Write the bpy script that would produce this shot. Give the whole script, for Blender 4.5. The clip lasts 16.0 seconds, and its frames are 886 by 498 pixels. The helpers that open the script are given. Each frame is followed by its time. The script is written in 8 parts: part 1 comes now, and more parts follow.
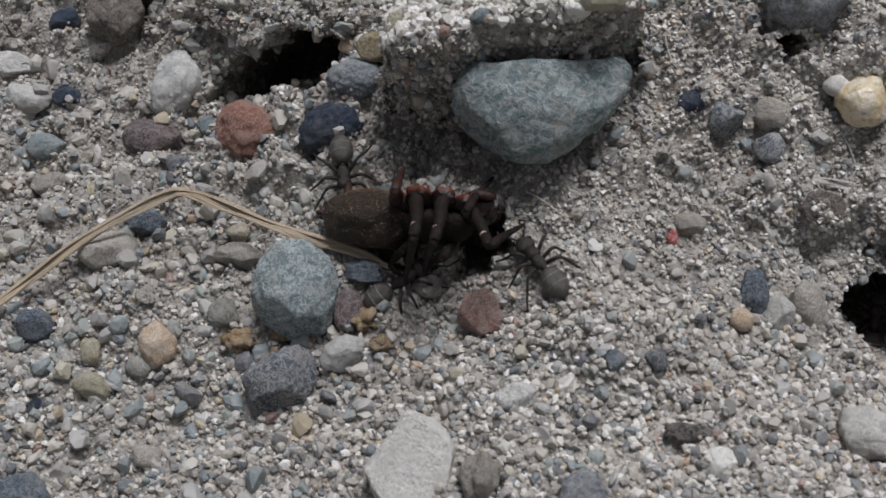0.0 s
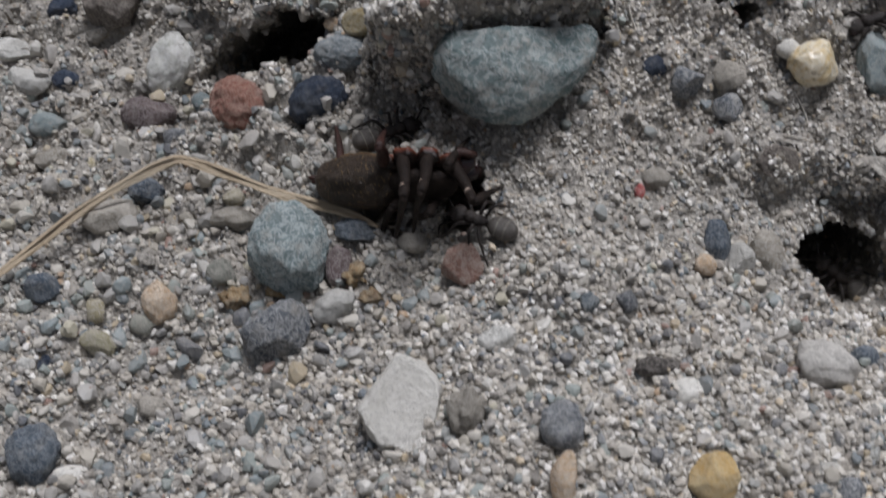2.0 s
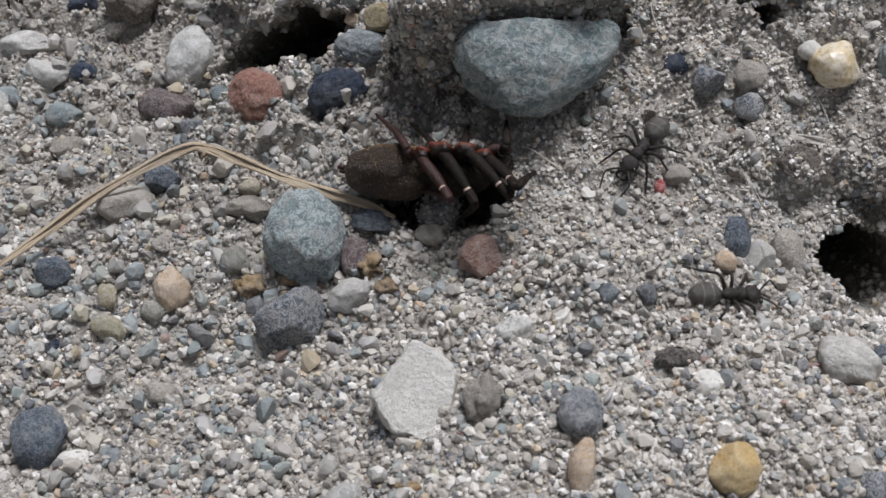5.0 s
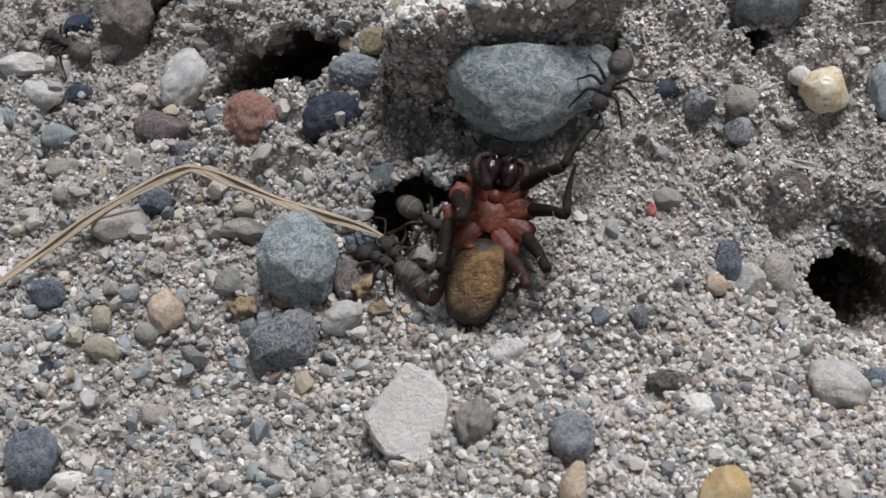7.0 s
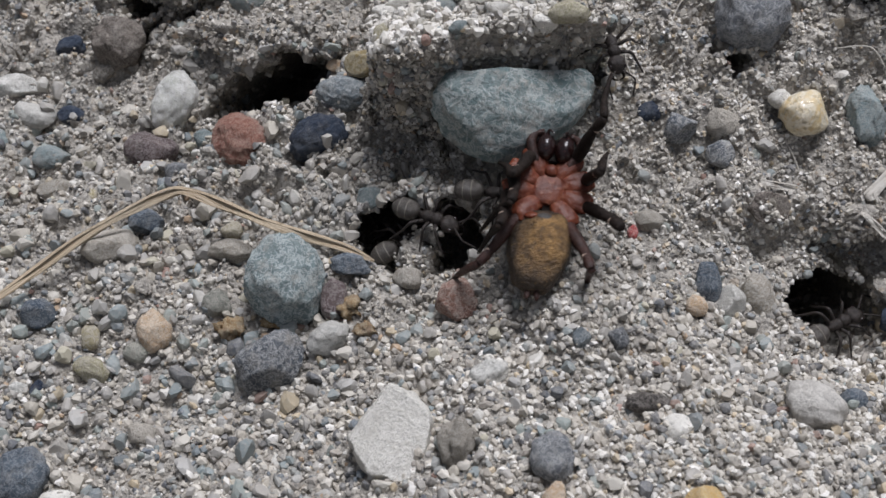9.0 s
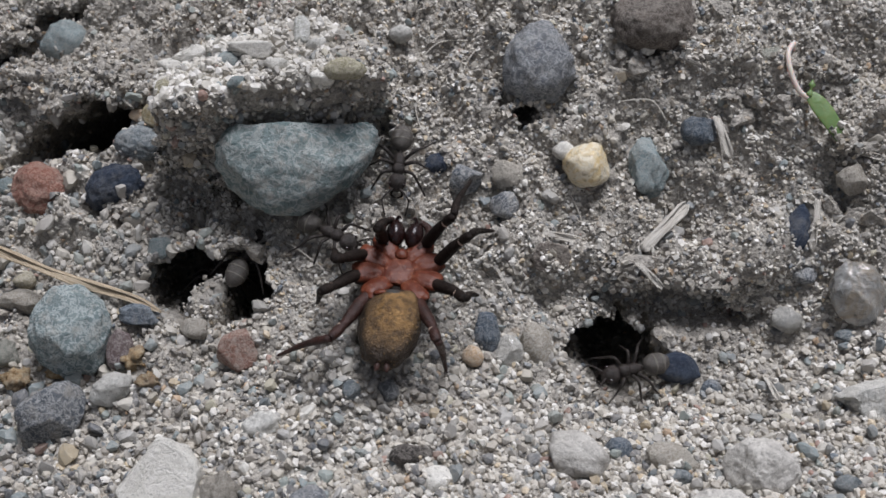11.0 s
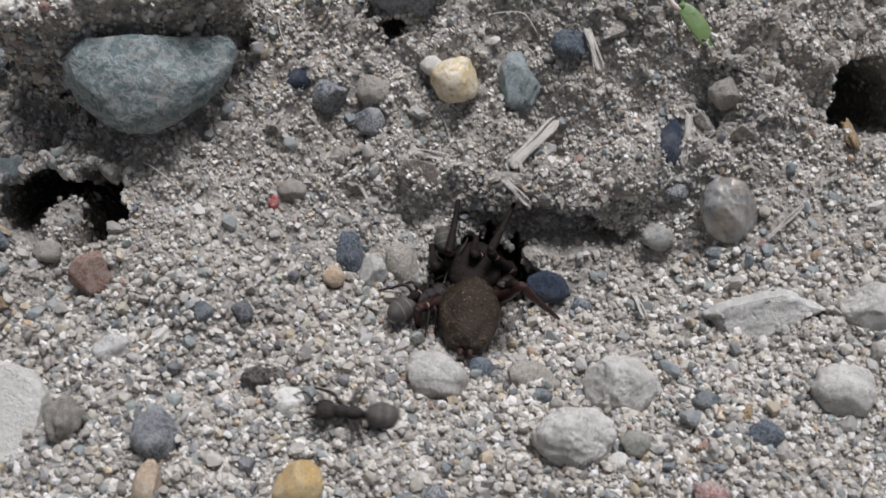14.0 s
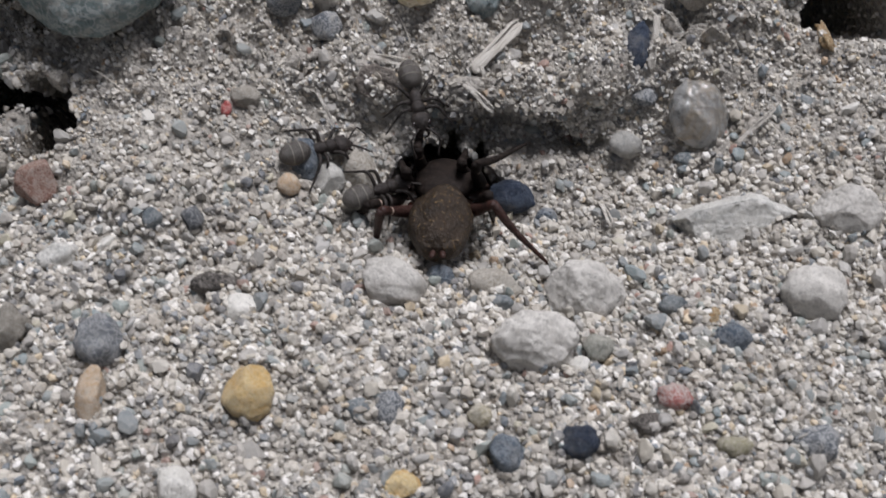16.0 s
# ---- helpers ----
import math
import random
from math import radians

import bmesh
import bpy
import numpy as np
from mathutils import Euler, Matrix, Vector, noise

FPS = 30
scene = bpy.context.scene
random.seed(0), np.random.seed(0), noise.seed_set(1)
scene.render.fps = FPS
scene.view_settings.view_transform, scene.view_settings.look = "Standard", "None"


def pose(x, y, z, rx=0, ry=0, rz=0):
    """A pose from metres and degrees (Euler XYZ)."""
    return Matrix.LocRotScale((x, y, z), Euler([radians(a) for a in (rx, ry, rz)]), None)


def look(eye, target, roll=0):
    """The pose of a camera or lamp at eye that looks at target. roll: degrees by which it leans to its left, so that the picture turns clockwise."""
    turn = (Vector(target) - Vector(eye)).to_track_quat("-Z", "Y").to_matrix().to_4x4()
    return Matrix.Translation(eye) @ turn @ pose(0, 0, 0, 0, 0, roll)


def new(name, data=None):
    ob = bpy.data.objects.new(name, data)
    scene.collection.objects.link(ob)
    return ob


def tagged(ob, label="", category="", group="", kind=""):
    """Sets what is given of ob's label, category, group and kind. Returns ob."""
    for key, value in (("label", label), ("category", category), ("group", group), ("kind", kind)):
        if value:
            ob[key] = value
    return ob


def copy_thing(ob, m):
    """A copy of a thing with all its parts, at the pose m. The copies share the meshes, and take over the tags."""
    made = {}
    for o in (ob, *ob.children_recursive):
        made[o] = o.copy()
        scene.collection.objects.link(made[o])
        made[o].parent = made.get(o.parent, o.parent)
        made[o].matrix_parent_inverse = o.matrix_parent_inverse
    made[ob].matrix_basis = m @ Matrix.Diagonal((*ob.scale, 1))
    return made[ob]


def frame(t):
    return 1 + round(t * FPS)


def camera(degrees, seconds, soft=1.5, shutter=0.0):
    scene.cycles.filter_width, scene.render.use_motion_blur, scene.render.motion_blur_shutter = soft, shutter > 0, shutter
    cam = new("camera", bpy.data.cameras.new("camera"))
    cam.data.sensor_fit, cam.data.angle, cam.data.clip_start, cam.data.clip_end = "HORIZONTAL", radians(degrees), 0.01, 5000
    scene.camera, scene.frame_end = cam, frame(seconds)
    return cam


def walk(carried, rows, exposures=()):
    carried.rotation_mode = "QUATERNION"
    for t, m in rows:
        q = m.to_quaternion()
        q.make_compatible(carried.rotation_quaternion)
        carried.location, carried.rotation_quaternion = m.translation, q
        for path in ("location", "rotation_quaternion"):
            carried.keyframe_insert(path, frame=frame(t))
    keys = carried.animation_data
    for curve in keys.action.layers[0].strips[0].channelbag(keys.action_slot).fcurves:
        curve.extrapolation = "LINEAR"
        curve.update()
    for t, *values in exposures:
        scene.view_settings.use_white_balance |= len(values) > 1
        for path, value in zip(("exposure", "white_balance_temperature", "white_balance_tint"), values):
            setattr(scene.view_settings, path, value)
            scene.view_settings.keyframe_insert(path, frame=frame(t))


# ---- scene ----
cam = camera(42.0, 16.0, soft=1.5, shutter=0.35)
cam.data.dof.use_dof, cam.data.dof.focus_distance, cam.data.dof.aperture_fstop = True, 0.147, 62.0
walk(cam, [
    (0, look((0.00048, -0.08504, 0.10277), (-0.00026, 0.00967, -0.01355), -0.06)),
    (0.5, look((0.00170, -0.08894, 0.10233), (0.00115, 0.00691, -0.01304), -0.02)),
    (1, look((0.00185, -0.08958, 0.10862), (0.00162, 0.00447, -0.00822), -0.22)),
    (1.5, look((0.00000, -0.09210, 0.10976), (0.00000, 0.00432, -0.00515), 0.00)),
    (2, look((-0.00030, -0.09673, 0.10499), (0.00189, -0.00004, -0.00968), 0.14)),
    (2.5, look((-0.00325, -0.10683, 0.09767), (0.00178, -0.01119, -0.01778), 0.93)),
    (3, look((-0.00395, -0.10448, 0.09870), (-0.00047, -0.00648, -0.01480), 0.92)),
    (3.5, look((-0.00461, -0.10297, 0.10085), (-0.00298, -0.00344, -0.01136), 0.32)),
    (4, look((-0.00353, -0.10267, 0.09993), (-0.00035, -0.00235, -0.01154), 1.52)),
    (4.2, look((-0.00253, -0.10255, 0.09936), (-0.00022, -0.00187, -0.01180), 1.36)),
    (6.3, look((-0.00296, -0.10060, 0.09855), (0.00006, 0.00287, -0.01001), 1.92)),
    (6.5, look((-0.00232, -0.10057, 0.09881), (0.00060, 0.00268, -0.00996), 1.89)),
    (7, look((-0.00258, -0.10167, 0.10005), (0.00067, 0.00189, -0.00842), 2.00)),
    (7.5, look((-0.00276, -0.10175, 0.10118), (0.00083, 0.00180, -0.00728), 2.23)),
    (8, look((-0.00301, -0.10211, 0.10110), (0.00051, 0.00194, -0.00690), 2.23)),
    (8.5, look((-0.00176, -0.10207, 0.10179), (0.00147, 0.00203, -0.00616), 1.97)),
    (9, look((-0.00046, -0.10196, 0.10251), (0.00253, 0.00248, -0.00512), 1.90)),
    (9.5, look((0.00109, -0.10084, 0.10325), (0.00472, 0.00411, -0.00386), 2.30)),
    (10, look((0.01132, -0.09839, 0.10733), (0.01793, 0.00726, 0.00104), 3.94)),
    (10.2, look((0.01846, -0.10010, 0.10753), (0.02495, 0.00615, 0.00185), 3.69)),
    (12.3, look((0.02283, -0.10060, 0.10960), (0.03422, 0.00197, 0.00074), 4.90)),
    (12.5, look((0.02293, -0.10003, 0.10969), (0.03465, 0.00208, 0.00044), 5.06)),
    (13, look((0.02488, -0.09862, 0.11056), (0.03580, 0.00315, 0.00090), 4.89)),
    (13.5, look((0.03048, -0.09982, 0.10873), (0.04232, 0.00002, -0.00258), 5.22)),
    (14, look((0.03409, -0.09993, 0.10438), (0.04716, -0.00055, -0.00722), 5.54)),
    (14.5, look((0.03547, -0.10384, 0.09868), (0.04908, -0.00575, -0.01399), 5.46)),
    (15, look((0.03439, -0.10335, 0.09843), (0.04733, -0.00579, -0.01477), 5.04)),
    (15.5, look((0.03638, -0.10132, 0.09983), (0.04894, -0.00392, -0.01355), 5.13)),
    (16, look((0.03895, -0.10288, 0.09629), (0.05225, -0.00639, -0.01778), 5.35)),
], exposures=[(0.0, -0.46, 6020, 13.8), (2.5, -0.42, 6020, 13.8), (4.2, -0.21, 6020, 13.8), (6.5, -0.10, 6020, 13.8), (8.0, -0.15, 6020, 13.8), (9.2, -0.17, 6020, 13.8), (10.1, -0.24, 6020, 13.8), (12.4, -0.08, 6020, 13.8), (14.5, -0.19, 6060, 14.4), (16.0, -0.16, 6090, 14.6)])

# ---------------------------------------------------------------- light: bright overcast sky
world = bpy.data.worlds.new("sky")
scene.world = world
world.use_nodes = True
wn, wl = world.node_tree.nodes, world.node_tree.links
sky = wn.new("ShaderNodeTexSky")
sky.sky_type = "NISHITA"
sky.sun_disc = False
sky.sun_elevation = radians(73)
sky.sun_rotation = radians(27)
sky.dust_density = 4.0
sky.air_density = 1.0
veil = wn.new("ShaderNodeHueSaturation")
veil.inputs["Saturation"].default_value = 0.30
wl.new(sky.outputs[0], veil.inputs["Color"])
wl.new(veil.outputs[0], wn["Background"].inputs[0])
wn["Background"].inputs[1].default_value = 0.060
sun_data = bpy.data.lights.new("sun", "SUN")
sun_data.energy = 3.85
sun_data.angle = radians(24)
sun_data.color = (1.0, 0.985, 0.965)
sun = new("sun", sun_data)
sun.matrix_world = look((0.09, 0.135, 0.5), (0.02, 0.0, 0.0))

CM = 0.01          # all plan numbers below are centimetres


# ---------------------------------------------------------------- materials
def shader(name, rough=0.8, spec=0.3, coat=0.0, trans=0.0, sss=0.0):
    m = bpy.data.materials.new(name)
    m.use_nodes = True
    nt = m.node_tree
    b = nt.nodes["Principled BSDF"]
    b.inputs["Roughness"].default_value = rough
    b.inputs["Specular IOR Level"].default_value = spec
    b.inputs["Coat Weight"].default_value = coat
    b.inputs["Transmission Weight"].default_value = trans
    if sss:
        b.inputs["Subsurface Weight"].default_value = sss
        b.inputs["Subsurface Scale"].default_value = 0.001
    return m, nt, b


def noise_node(nt, coord, scale, detail=4.0, rough=0.6, kind="noise"):
    n = nt.nodes.new("ShaderNodeTexNoise" if kind == "noise" else "ShaderNodeTexVoronoi")
    n.inputs["Scale"].default_value = scale
    if kind == "noise":
        n.inputs["Detail"].default_value = detail
        n.inputs["Roughness"].default_value = rough
    nt.links.new(coord, n.inputs["Vector"])
    return n


def ramp(nt, fac, stops, constant=False):
    r = nt.nodes.new("ShaderNodeValToRGB")
    r.color_ramp.interpolation = "CONSTANT" if constant else "LINEAR"
    e = r.color_ramp.elements
    while len(e) < len(stops):
        e.new(0.5)
    for el, (p, c) in zip(e, stops):
        el.position, el.color = p, (*c, 1)
    nt.links.new(fac, r.inputs[0])
    return r.outputs[0]


def mix(nt, a, b, fac, mode="MIX"):
    n = nt.nodes.new("ShaderNodeMix")
    n.data_type, n.blend_type = "RGBA", mode
    for sock, v in ((n.inputs["A"], a), (n.inputs["B"], b), (n.inputs["Factor"], fac)):
        if isinstance(v, (int, float)):
            sock.default_value = v
        elif isinstance(v, tuple):
            sock.default_value = (*v, 1)
        else:
            nt.links.new(v, sock)
    return n.outputs["Result"]


def bump(nt, b, height, dist, strength=1.0):
    n = nt.nodes.new("ShaderNodeBump")
    n.inputs["Distance"].default_value = dist
    n.inputs["Strength"].default_value = strength
    nt.links.new(height, n.inputs["Height"])
    nt.links.new(n.outputs[0], b.inputs["Normal"])


def stone_mat(name, base, second, fleck, rough=0.75, spec=0.3, fleck_amount=0.7, grain=1500, coat=0.0, trans=0.0, dust=0.35):
    """Rock: two-tone mottling, mineral flecks, hair cracks, sandy dust caught in the pits."""
    m, nt, b = shader(name, rough, spec, coat, trans)
    co = nt.nodes.new("ShaderNodeTexCoord").outputs["Object"]
    info = nt.nodes.new("ShaderNodeObjectInfo")
    shift = nt.nodes.new("ShaderNodeVectorMath")
    shift.operation = "ADD"
    nt.links.new(co, shift.inputs[0])
    nt.links.new(info.outputs["Random"], shift.inputs[1])
    co = shift.outputs[0]
    big = noise_node(nt, co, 300, 8, 0.7)
    big.inputs["Distortion"].default_value = 0.8
    fine = noise_node(nt, co, grain, 4, 0.6)
    fine.inputs["Distortion"].default_value = 0.6
    pits = noise_node(nt, co, grain * 3.2, 6, 0.75)
    dusty = noise_node(nt, co, 420, 7, 0.75)
    col = mix(nt, base, second, ramp(nt, big.outputs["Fac"], [(0.42, (0, 0, 0)), (0.58, (1, 1, 1))]))
    col = mix(nt, col, fleck, ramp(nt, fine.outputs["Fac"], [(0.43, (0, 0, 0)), (0.475, (fleck_amount,) * 3), (0.515, (fleck_amount,) * 3), (0.56, (0, 0, 0))]))
    dark = tuple(c * 0.45 for c in base)
    col = mix(nt, col, dark, ramp(nt, pits.outputs["Fac"], [(0.38, (0.6, 0.6, 0.6)), (0.46, (0, 0, 0))]))
    col = mix(nt, col, (0.44, 0.41, 0.36), ramp(nt, dusty.outputs["Fac"], [(0.50, (0, 0, 0)), (0.66, (dust,) * 3)]))
    tone = nt.nodes.new("ShaderNodeHueSaturation")
    val = nt.nodes.new("ShaderNodeMapRange")
    val.inputs[3].default_value, val.inputs[4].default_value = 0.85, 1.15
    nt.links.new(info.outputs["Random"], val.inputs[0])
    nt.links.new(val.outputs[0], tone.inputs["Value"])
    nt.links.new(col, tone.inputs["Color"])
    nt.links.new(tone.outputs[0], b.inputs["Base Color"])
    add = nt.nodes.new("ShaderNodeMath")
    add.operation = "ADD"
    nt.links.new(fine.outputs["Fac"], add.inputs[0])
    nt.links.new(pits.outputs["Fac"], add.inputs[1])
    bump(nt, b, add.outputs[0], 0.0004, 0.9)
    return m


MAT = {
    "navy": stone_mat("navy_stone", (0.020, 0.030, 0.055), (0.034, 0.050, 0.082), (0.13, 0.155, 0.19), 0.5, 0.4, 0.25, dust=0.2),
    "red": stone_mat("red_stone", (0.245, 0.098, 0.068), (0.30, 0.145, 0.105), (0.47, 0.33, 0.26), 0.5, 0.4, 0.55, dust=0.25),
    "bluegrey": stone_mat("blue_grey_stone", (0.165, 0.195, 0.212), (0.235, 0.258, 0.265), (0.40, 0.41, 0.40), 0.8, 0.3, 0.6, dust=0.3),
    "olive": stone_mat("olive_stone", (0.333, 0.259, 0.124), (0.356, 0.294, 0.168), (0.515, 0.464, 0.340)),
    "tan": stone_mat("tan_stone", (0.60, 0.42, 0.26), (0.69, 0.54, 0.38), (0.73, 0.64, 0.53), 0.55),
    "white": stone_mat("white_stone", (0.74, 0.72, 0.66), (0.60, 0.60, 0.53), (0.80, 0.79, 0.76), 0.5, 0.4, dust=0.15),
    "darkbrown": stone_mat("dark_brown_stone", (0.111, 0.094, 0.081), (0.183, 0.156, 0.131), (0.330, 0.290, 0.251)),
    "purple": stone_mat("purple_stone", (0.111, 0.081, 0.081), (0.156, 0.117, 0.111), (0.330, 0.290, 0.277)),
    "bluegreen": stone_mat("blue_green_stone", (0.19, 0.245, 0.25), (0.29, 0.335, 0.33), (0.370, 0.392, 0.381)),
    "palegrey": stone_mat("pale_grey_stone", (0.60, 0.58, 0.53), (0.47, 0.465, 0.43), (0.74, 0.72, 0.67), 0.8, 0.3, 0.5, 800),
    "darkgrey": stone_mat("dark_grey_stone", (0.091, 0.098, 0.105), (0.156, 0.163, 0.170), (0.336, 0.336, 0.336)),
    "beige": stone_mat("beige_stone", (0.346, 0.309, 0.252), (0.430, 0.387, 0.325), (0.567, 0.536, 0.474), 0.85, dust=0.6),
    "paleyellow": stone_mat("pale_yellow_stone", (0.475, 0.413, 0.258), (0.475, 0.431, 0.325), (0.670, 0.618, 0.515)),
    "slate": stone_mat("slate_stone", (0.076, 0.099, 0.128), (0.124, 0.150, 0.176), (0.291, 0.314, 0.336), 0.7),
    "greengrey": stone_mat("green_grey_stone", (0.165, 0.215, 0.218), (0.235, 0.285, 0.28), (0.47, 0.51, 0.50), 0.8, 0.3, 0.9, 1300, dust=0.6),
    "wedge": stone_mat("dusty_green_stone", (0.165, 0.230, 0.232), (0.27, 0.325, 0.318), (0.52, 0.55, 0.53), 0.85, 0.3, 0.75, 650, dust=0.75),
    "greygreen2": stone_mat("grey_green_stone", (0.285, 0.293, 0.250), (0.346, 0.333, 0.284), (0.448, 0.426, 0.370), 0.85, dust=0.6),
    "paleolive": stone_mat("pale_olive_stone", (0.356, 0.325, 0.199), (0.440, 0.409, 0.294), (0.567, 0.515, 0.412)),
    "orange": stone_mat("orange_crumb", (0.281, 0.173, 0.080), (0.374, 0.253, 0.131), (0.5, 0.42, 0.28), 0.8),
    "bluegrey2": stone_mat("rough_blue_grey_stone", (0.099, 0.114, 0.134), (0.198, 0.208, 0.218), (0.48, 0.48, 0.47), 0.85, 0.3, 0.8, 1500, dust=0.6),
    "cream": stone_mat("cream_stone", (0.80, 0.77, 0.70), (0.72, 0.69, 0.615), (0.80, 0.77, 0.71), 0.85, 0.25, 0.5, 1100, dust=0.2),
    "greybeige": stone_mat("grey_beige_stone", (0.333, 0.302, 0.253), (0.387, 0.356, 0.305), (0.515, 0.474, 0.412), 0.9, dust=0.6),
    "darkround": stone_mat("dark_round_stone", (0.145, 0.155, 0.172), (0.235, 0.245, 0.255), (0.46, 0.46, 0.45), 0.8, 0.3, 0.6, 1200, dust=0.35),
    "amber": stone_mat("amber_stone", (0.78, 0.51, 0.19), (0.84, 0.65, 0.34), (0.86, 0.75, 0.54), 0.35, 0.5, 0.3, coat=0.2, dust=0.2),
    "blackflake": stone_mat("black_flake", (0.059, 0.053, 0.048), (0.112, 0.099, 0.087), (0.264, 0.238, 0.211), 0.85),
    "greyround": stone_mat("dusty_grey_stone", (0.60, 0.57, 0.52), (0.47, 0.445, 0.405), (0.72, 0.69, 0.63), 0.85, 0.3, 0.5, 700, dust=0.4),
    "quartzpale": stone_mat("pale_quartz", (0.475, 0.456, 0.409), (0.440, 0.430, 0.399), (0.639, 0.618, 0.567), 0.4, 0.45, coat=0.2, dust=0.2),
    "redchip": stone_mat("red_chip", (0.370, 0.067, 0.062), (0.448, 0.123, 0.112), (0.515, 0.309, 0.278), 0.5),
    "nugget": stone_mat("yellow_nugget", (0.66, 0.50, 0.25), (0.72, 0.64, 0.47), (0.80, 0.75, 0.65), 0.35, 0.5, 0.5, 400, coat=0.3, dust=0.05),
    "quartz": stone_mat("grey_quartz", (0.46, 0.46, 0.44), (0.44, 0.36, 0.26), (0.5, 0.49, 0.46), 0.15, 0.5, 0.12, 200, coat=0.5, trans=0.5, dust=0.04),
    "rust": stone_mat("rust_stone", (0.242, 0.135, 0.103), (0.309, 0.210, 0.166), (0.403, 0.325, 0.280), 0.85),
    "redwhite": stone_mat("red_white_stone", (0.440, 0.105, 0.089), (0.475, 0.369, 0.328), (0.670, 0.618, 0.567), 0.6),
}


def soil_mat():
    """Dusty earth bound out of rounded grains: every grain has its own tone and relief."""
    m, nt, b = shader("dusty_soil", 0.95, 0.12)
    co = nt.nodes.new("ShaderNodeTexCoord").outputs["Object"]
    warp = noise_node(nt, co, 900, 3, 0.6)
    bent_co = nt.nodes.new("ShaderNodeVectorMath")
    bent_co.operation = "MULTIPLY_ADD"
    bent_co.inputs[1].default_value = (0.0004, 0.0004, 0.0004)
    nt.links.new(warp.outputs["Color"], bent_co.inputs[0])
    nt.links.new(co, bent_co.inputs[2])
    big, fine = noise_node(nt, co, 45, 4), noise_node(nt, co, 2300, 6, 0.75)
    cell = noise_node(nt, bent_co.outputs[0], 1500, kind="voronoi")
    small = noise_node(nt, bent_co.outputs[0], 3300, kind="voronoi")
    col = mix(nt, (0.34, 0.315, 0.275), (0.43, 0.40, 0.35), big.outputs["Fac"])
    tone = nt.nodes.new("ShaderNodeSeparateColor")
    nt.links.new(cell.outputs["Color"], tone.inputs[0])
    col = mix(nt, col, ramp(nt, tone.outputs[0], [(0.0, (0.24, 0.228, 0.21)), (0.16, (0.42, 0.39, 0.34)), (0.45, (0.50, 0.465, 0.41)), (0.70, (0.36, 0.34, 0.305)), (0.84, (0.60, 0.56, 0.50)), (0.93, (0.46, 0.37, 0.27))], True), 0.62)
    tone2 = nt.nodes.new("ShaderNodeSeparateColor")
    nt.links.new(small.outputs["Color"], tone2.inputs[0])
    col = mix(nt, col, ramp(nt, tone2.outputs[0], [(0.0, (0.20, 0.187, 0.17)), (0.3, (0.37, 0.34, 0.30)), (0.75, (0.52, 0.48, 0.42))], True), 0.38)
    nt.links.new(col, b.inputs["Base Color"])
    sub = nt.nodes.new("ShaderNodeMath")
    sub.operation = "MULTIPLY_ADD"
    sub.inputs[1].default_value = -1.0
    nt.links.new(cell.outputs["Distance"], sub.inputs[0])
    nt.links.new(fine.outputs["Fac"], sub.inputs[2])
    sub2 = nt.nodes.new("ShaderNodeMath")
    sub2.operation = "MULTIPLY_ADD"
    sub2.inputs[1].default_value = -0.5
    nt.links.new(small.outputs["Distance"], sub2.inputs[0])
    nt.links.new(sub.outputs[0], sub2.inputs[2])
    bump(nt, b, sub2.outputs[0], 0.0004, 0.9)
    return m


SAND_TONES = [(0.00, (0.42, 0.38, 0.32)), (0.13, (0.32, 0.29, 0.25)), (0.26, (0.54, 0.50, 0.43)), (0.39, (0.37, 0.35, 0.315)),
              (0.49, (0.62, 0.58, 0.51)), (0.58, (0.22, 0.205, 0.185)), (0.67, (0.72, 0.69, 0.63)), (0.74, (0.165, 0.165, 0.165)),
              (0.80, (0.26, 0.27, 0.26)), (0.86, (0.075, 0.079, 0.088)), (0.90, (0.48, 0.39, 0.26)), (0.925, (0.80, 0.77, 0.72)),
              (0.955, (0.42, 0.29, 0.18)), (0.97, (0.12, 0.15, 0.18)), (0.99, (0.32, 0.19, 0.15))]


def grain_mat(name, tones, dusty):
    """Mixed river sand: every grain takes one mineral colour, with dust on it."""
    m, nt, b = shader(name, 0.6, 0.4)
    co = nt.nodes.new("ShaderNodeTexCoord").outputs["Object"]
    rnd = nt.nodes.new("ShaderNodeNewGeometry").outputs["Random Per Island"]
    col = ramp(nt, rnd, tones, True)
    fine = noise_node(nt, co, 2600, 4, 0.7)
    big = noise_node(nt, co, 60, 3)
    col = mix(nt, col, (0.44, 0.405, 0.352), ramp(nt, fine.outputs["Fac"], [(0.42, (0.06, 0.06, 0.06)), (0.70, (dusty,) * 3)]))
    col = mix(nt, col, (0.38, 0.352, 0.306), ramp(nt, big.outputs["Fac"], [(0.45, (0, 0, 0)), (0.62, (0.35, 0.35, 0.35))]))
    nt.links.new(col, b.inputs["Base Color"])
    bump(nt, b, fine.outputs["Fac"], 0.00015, 0.5)
    return m


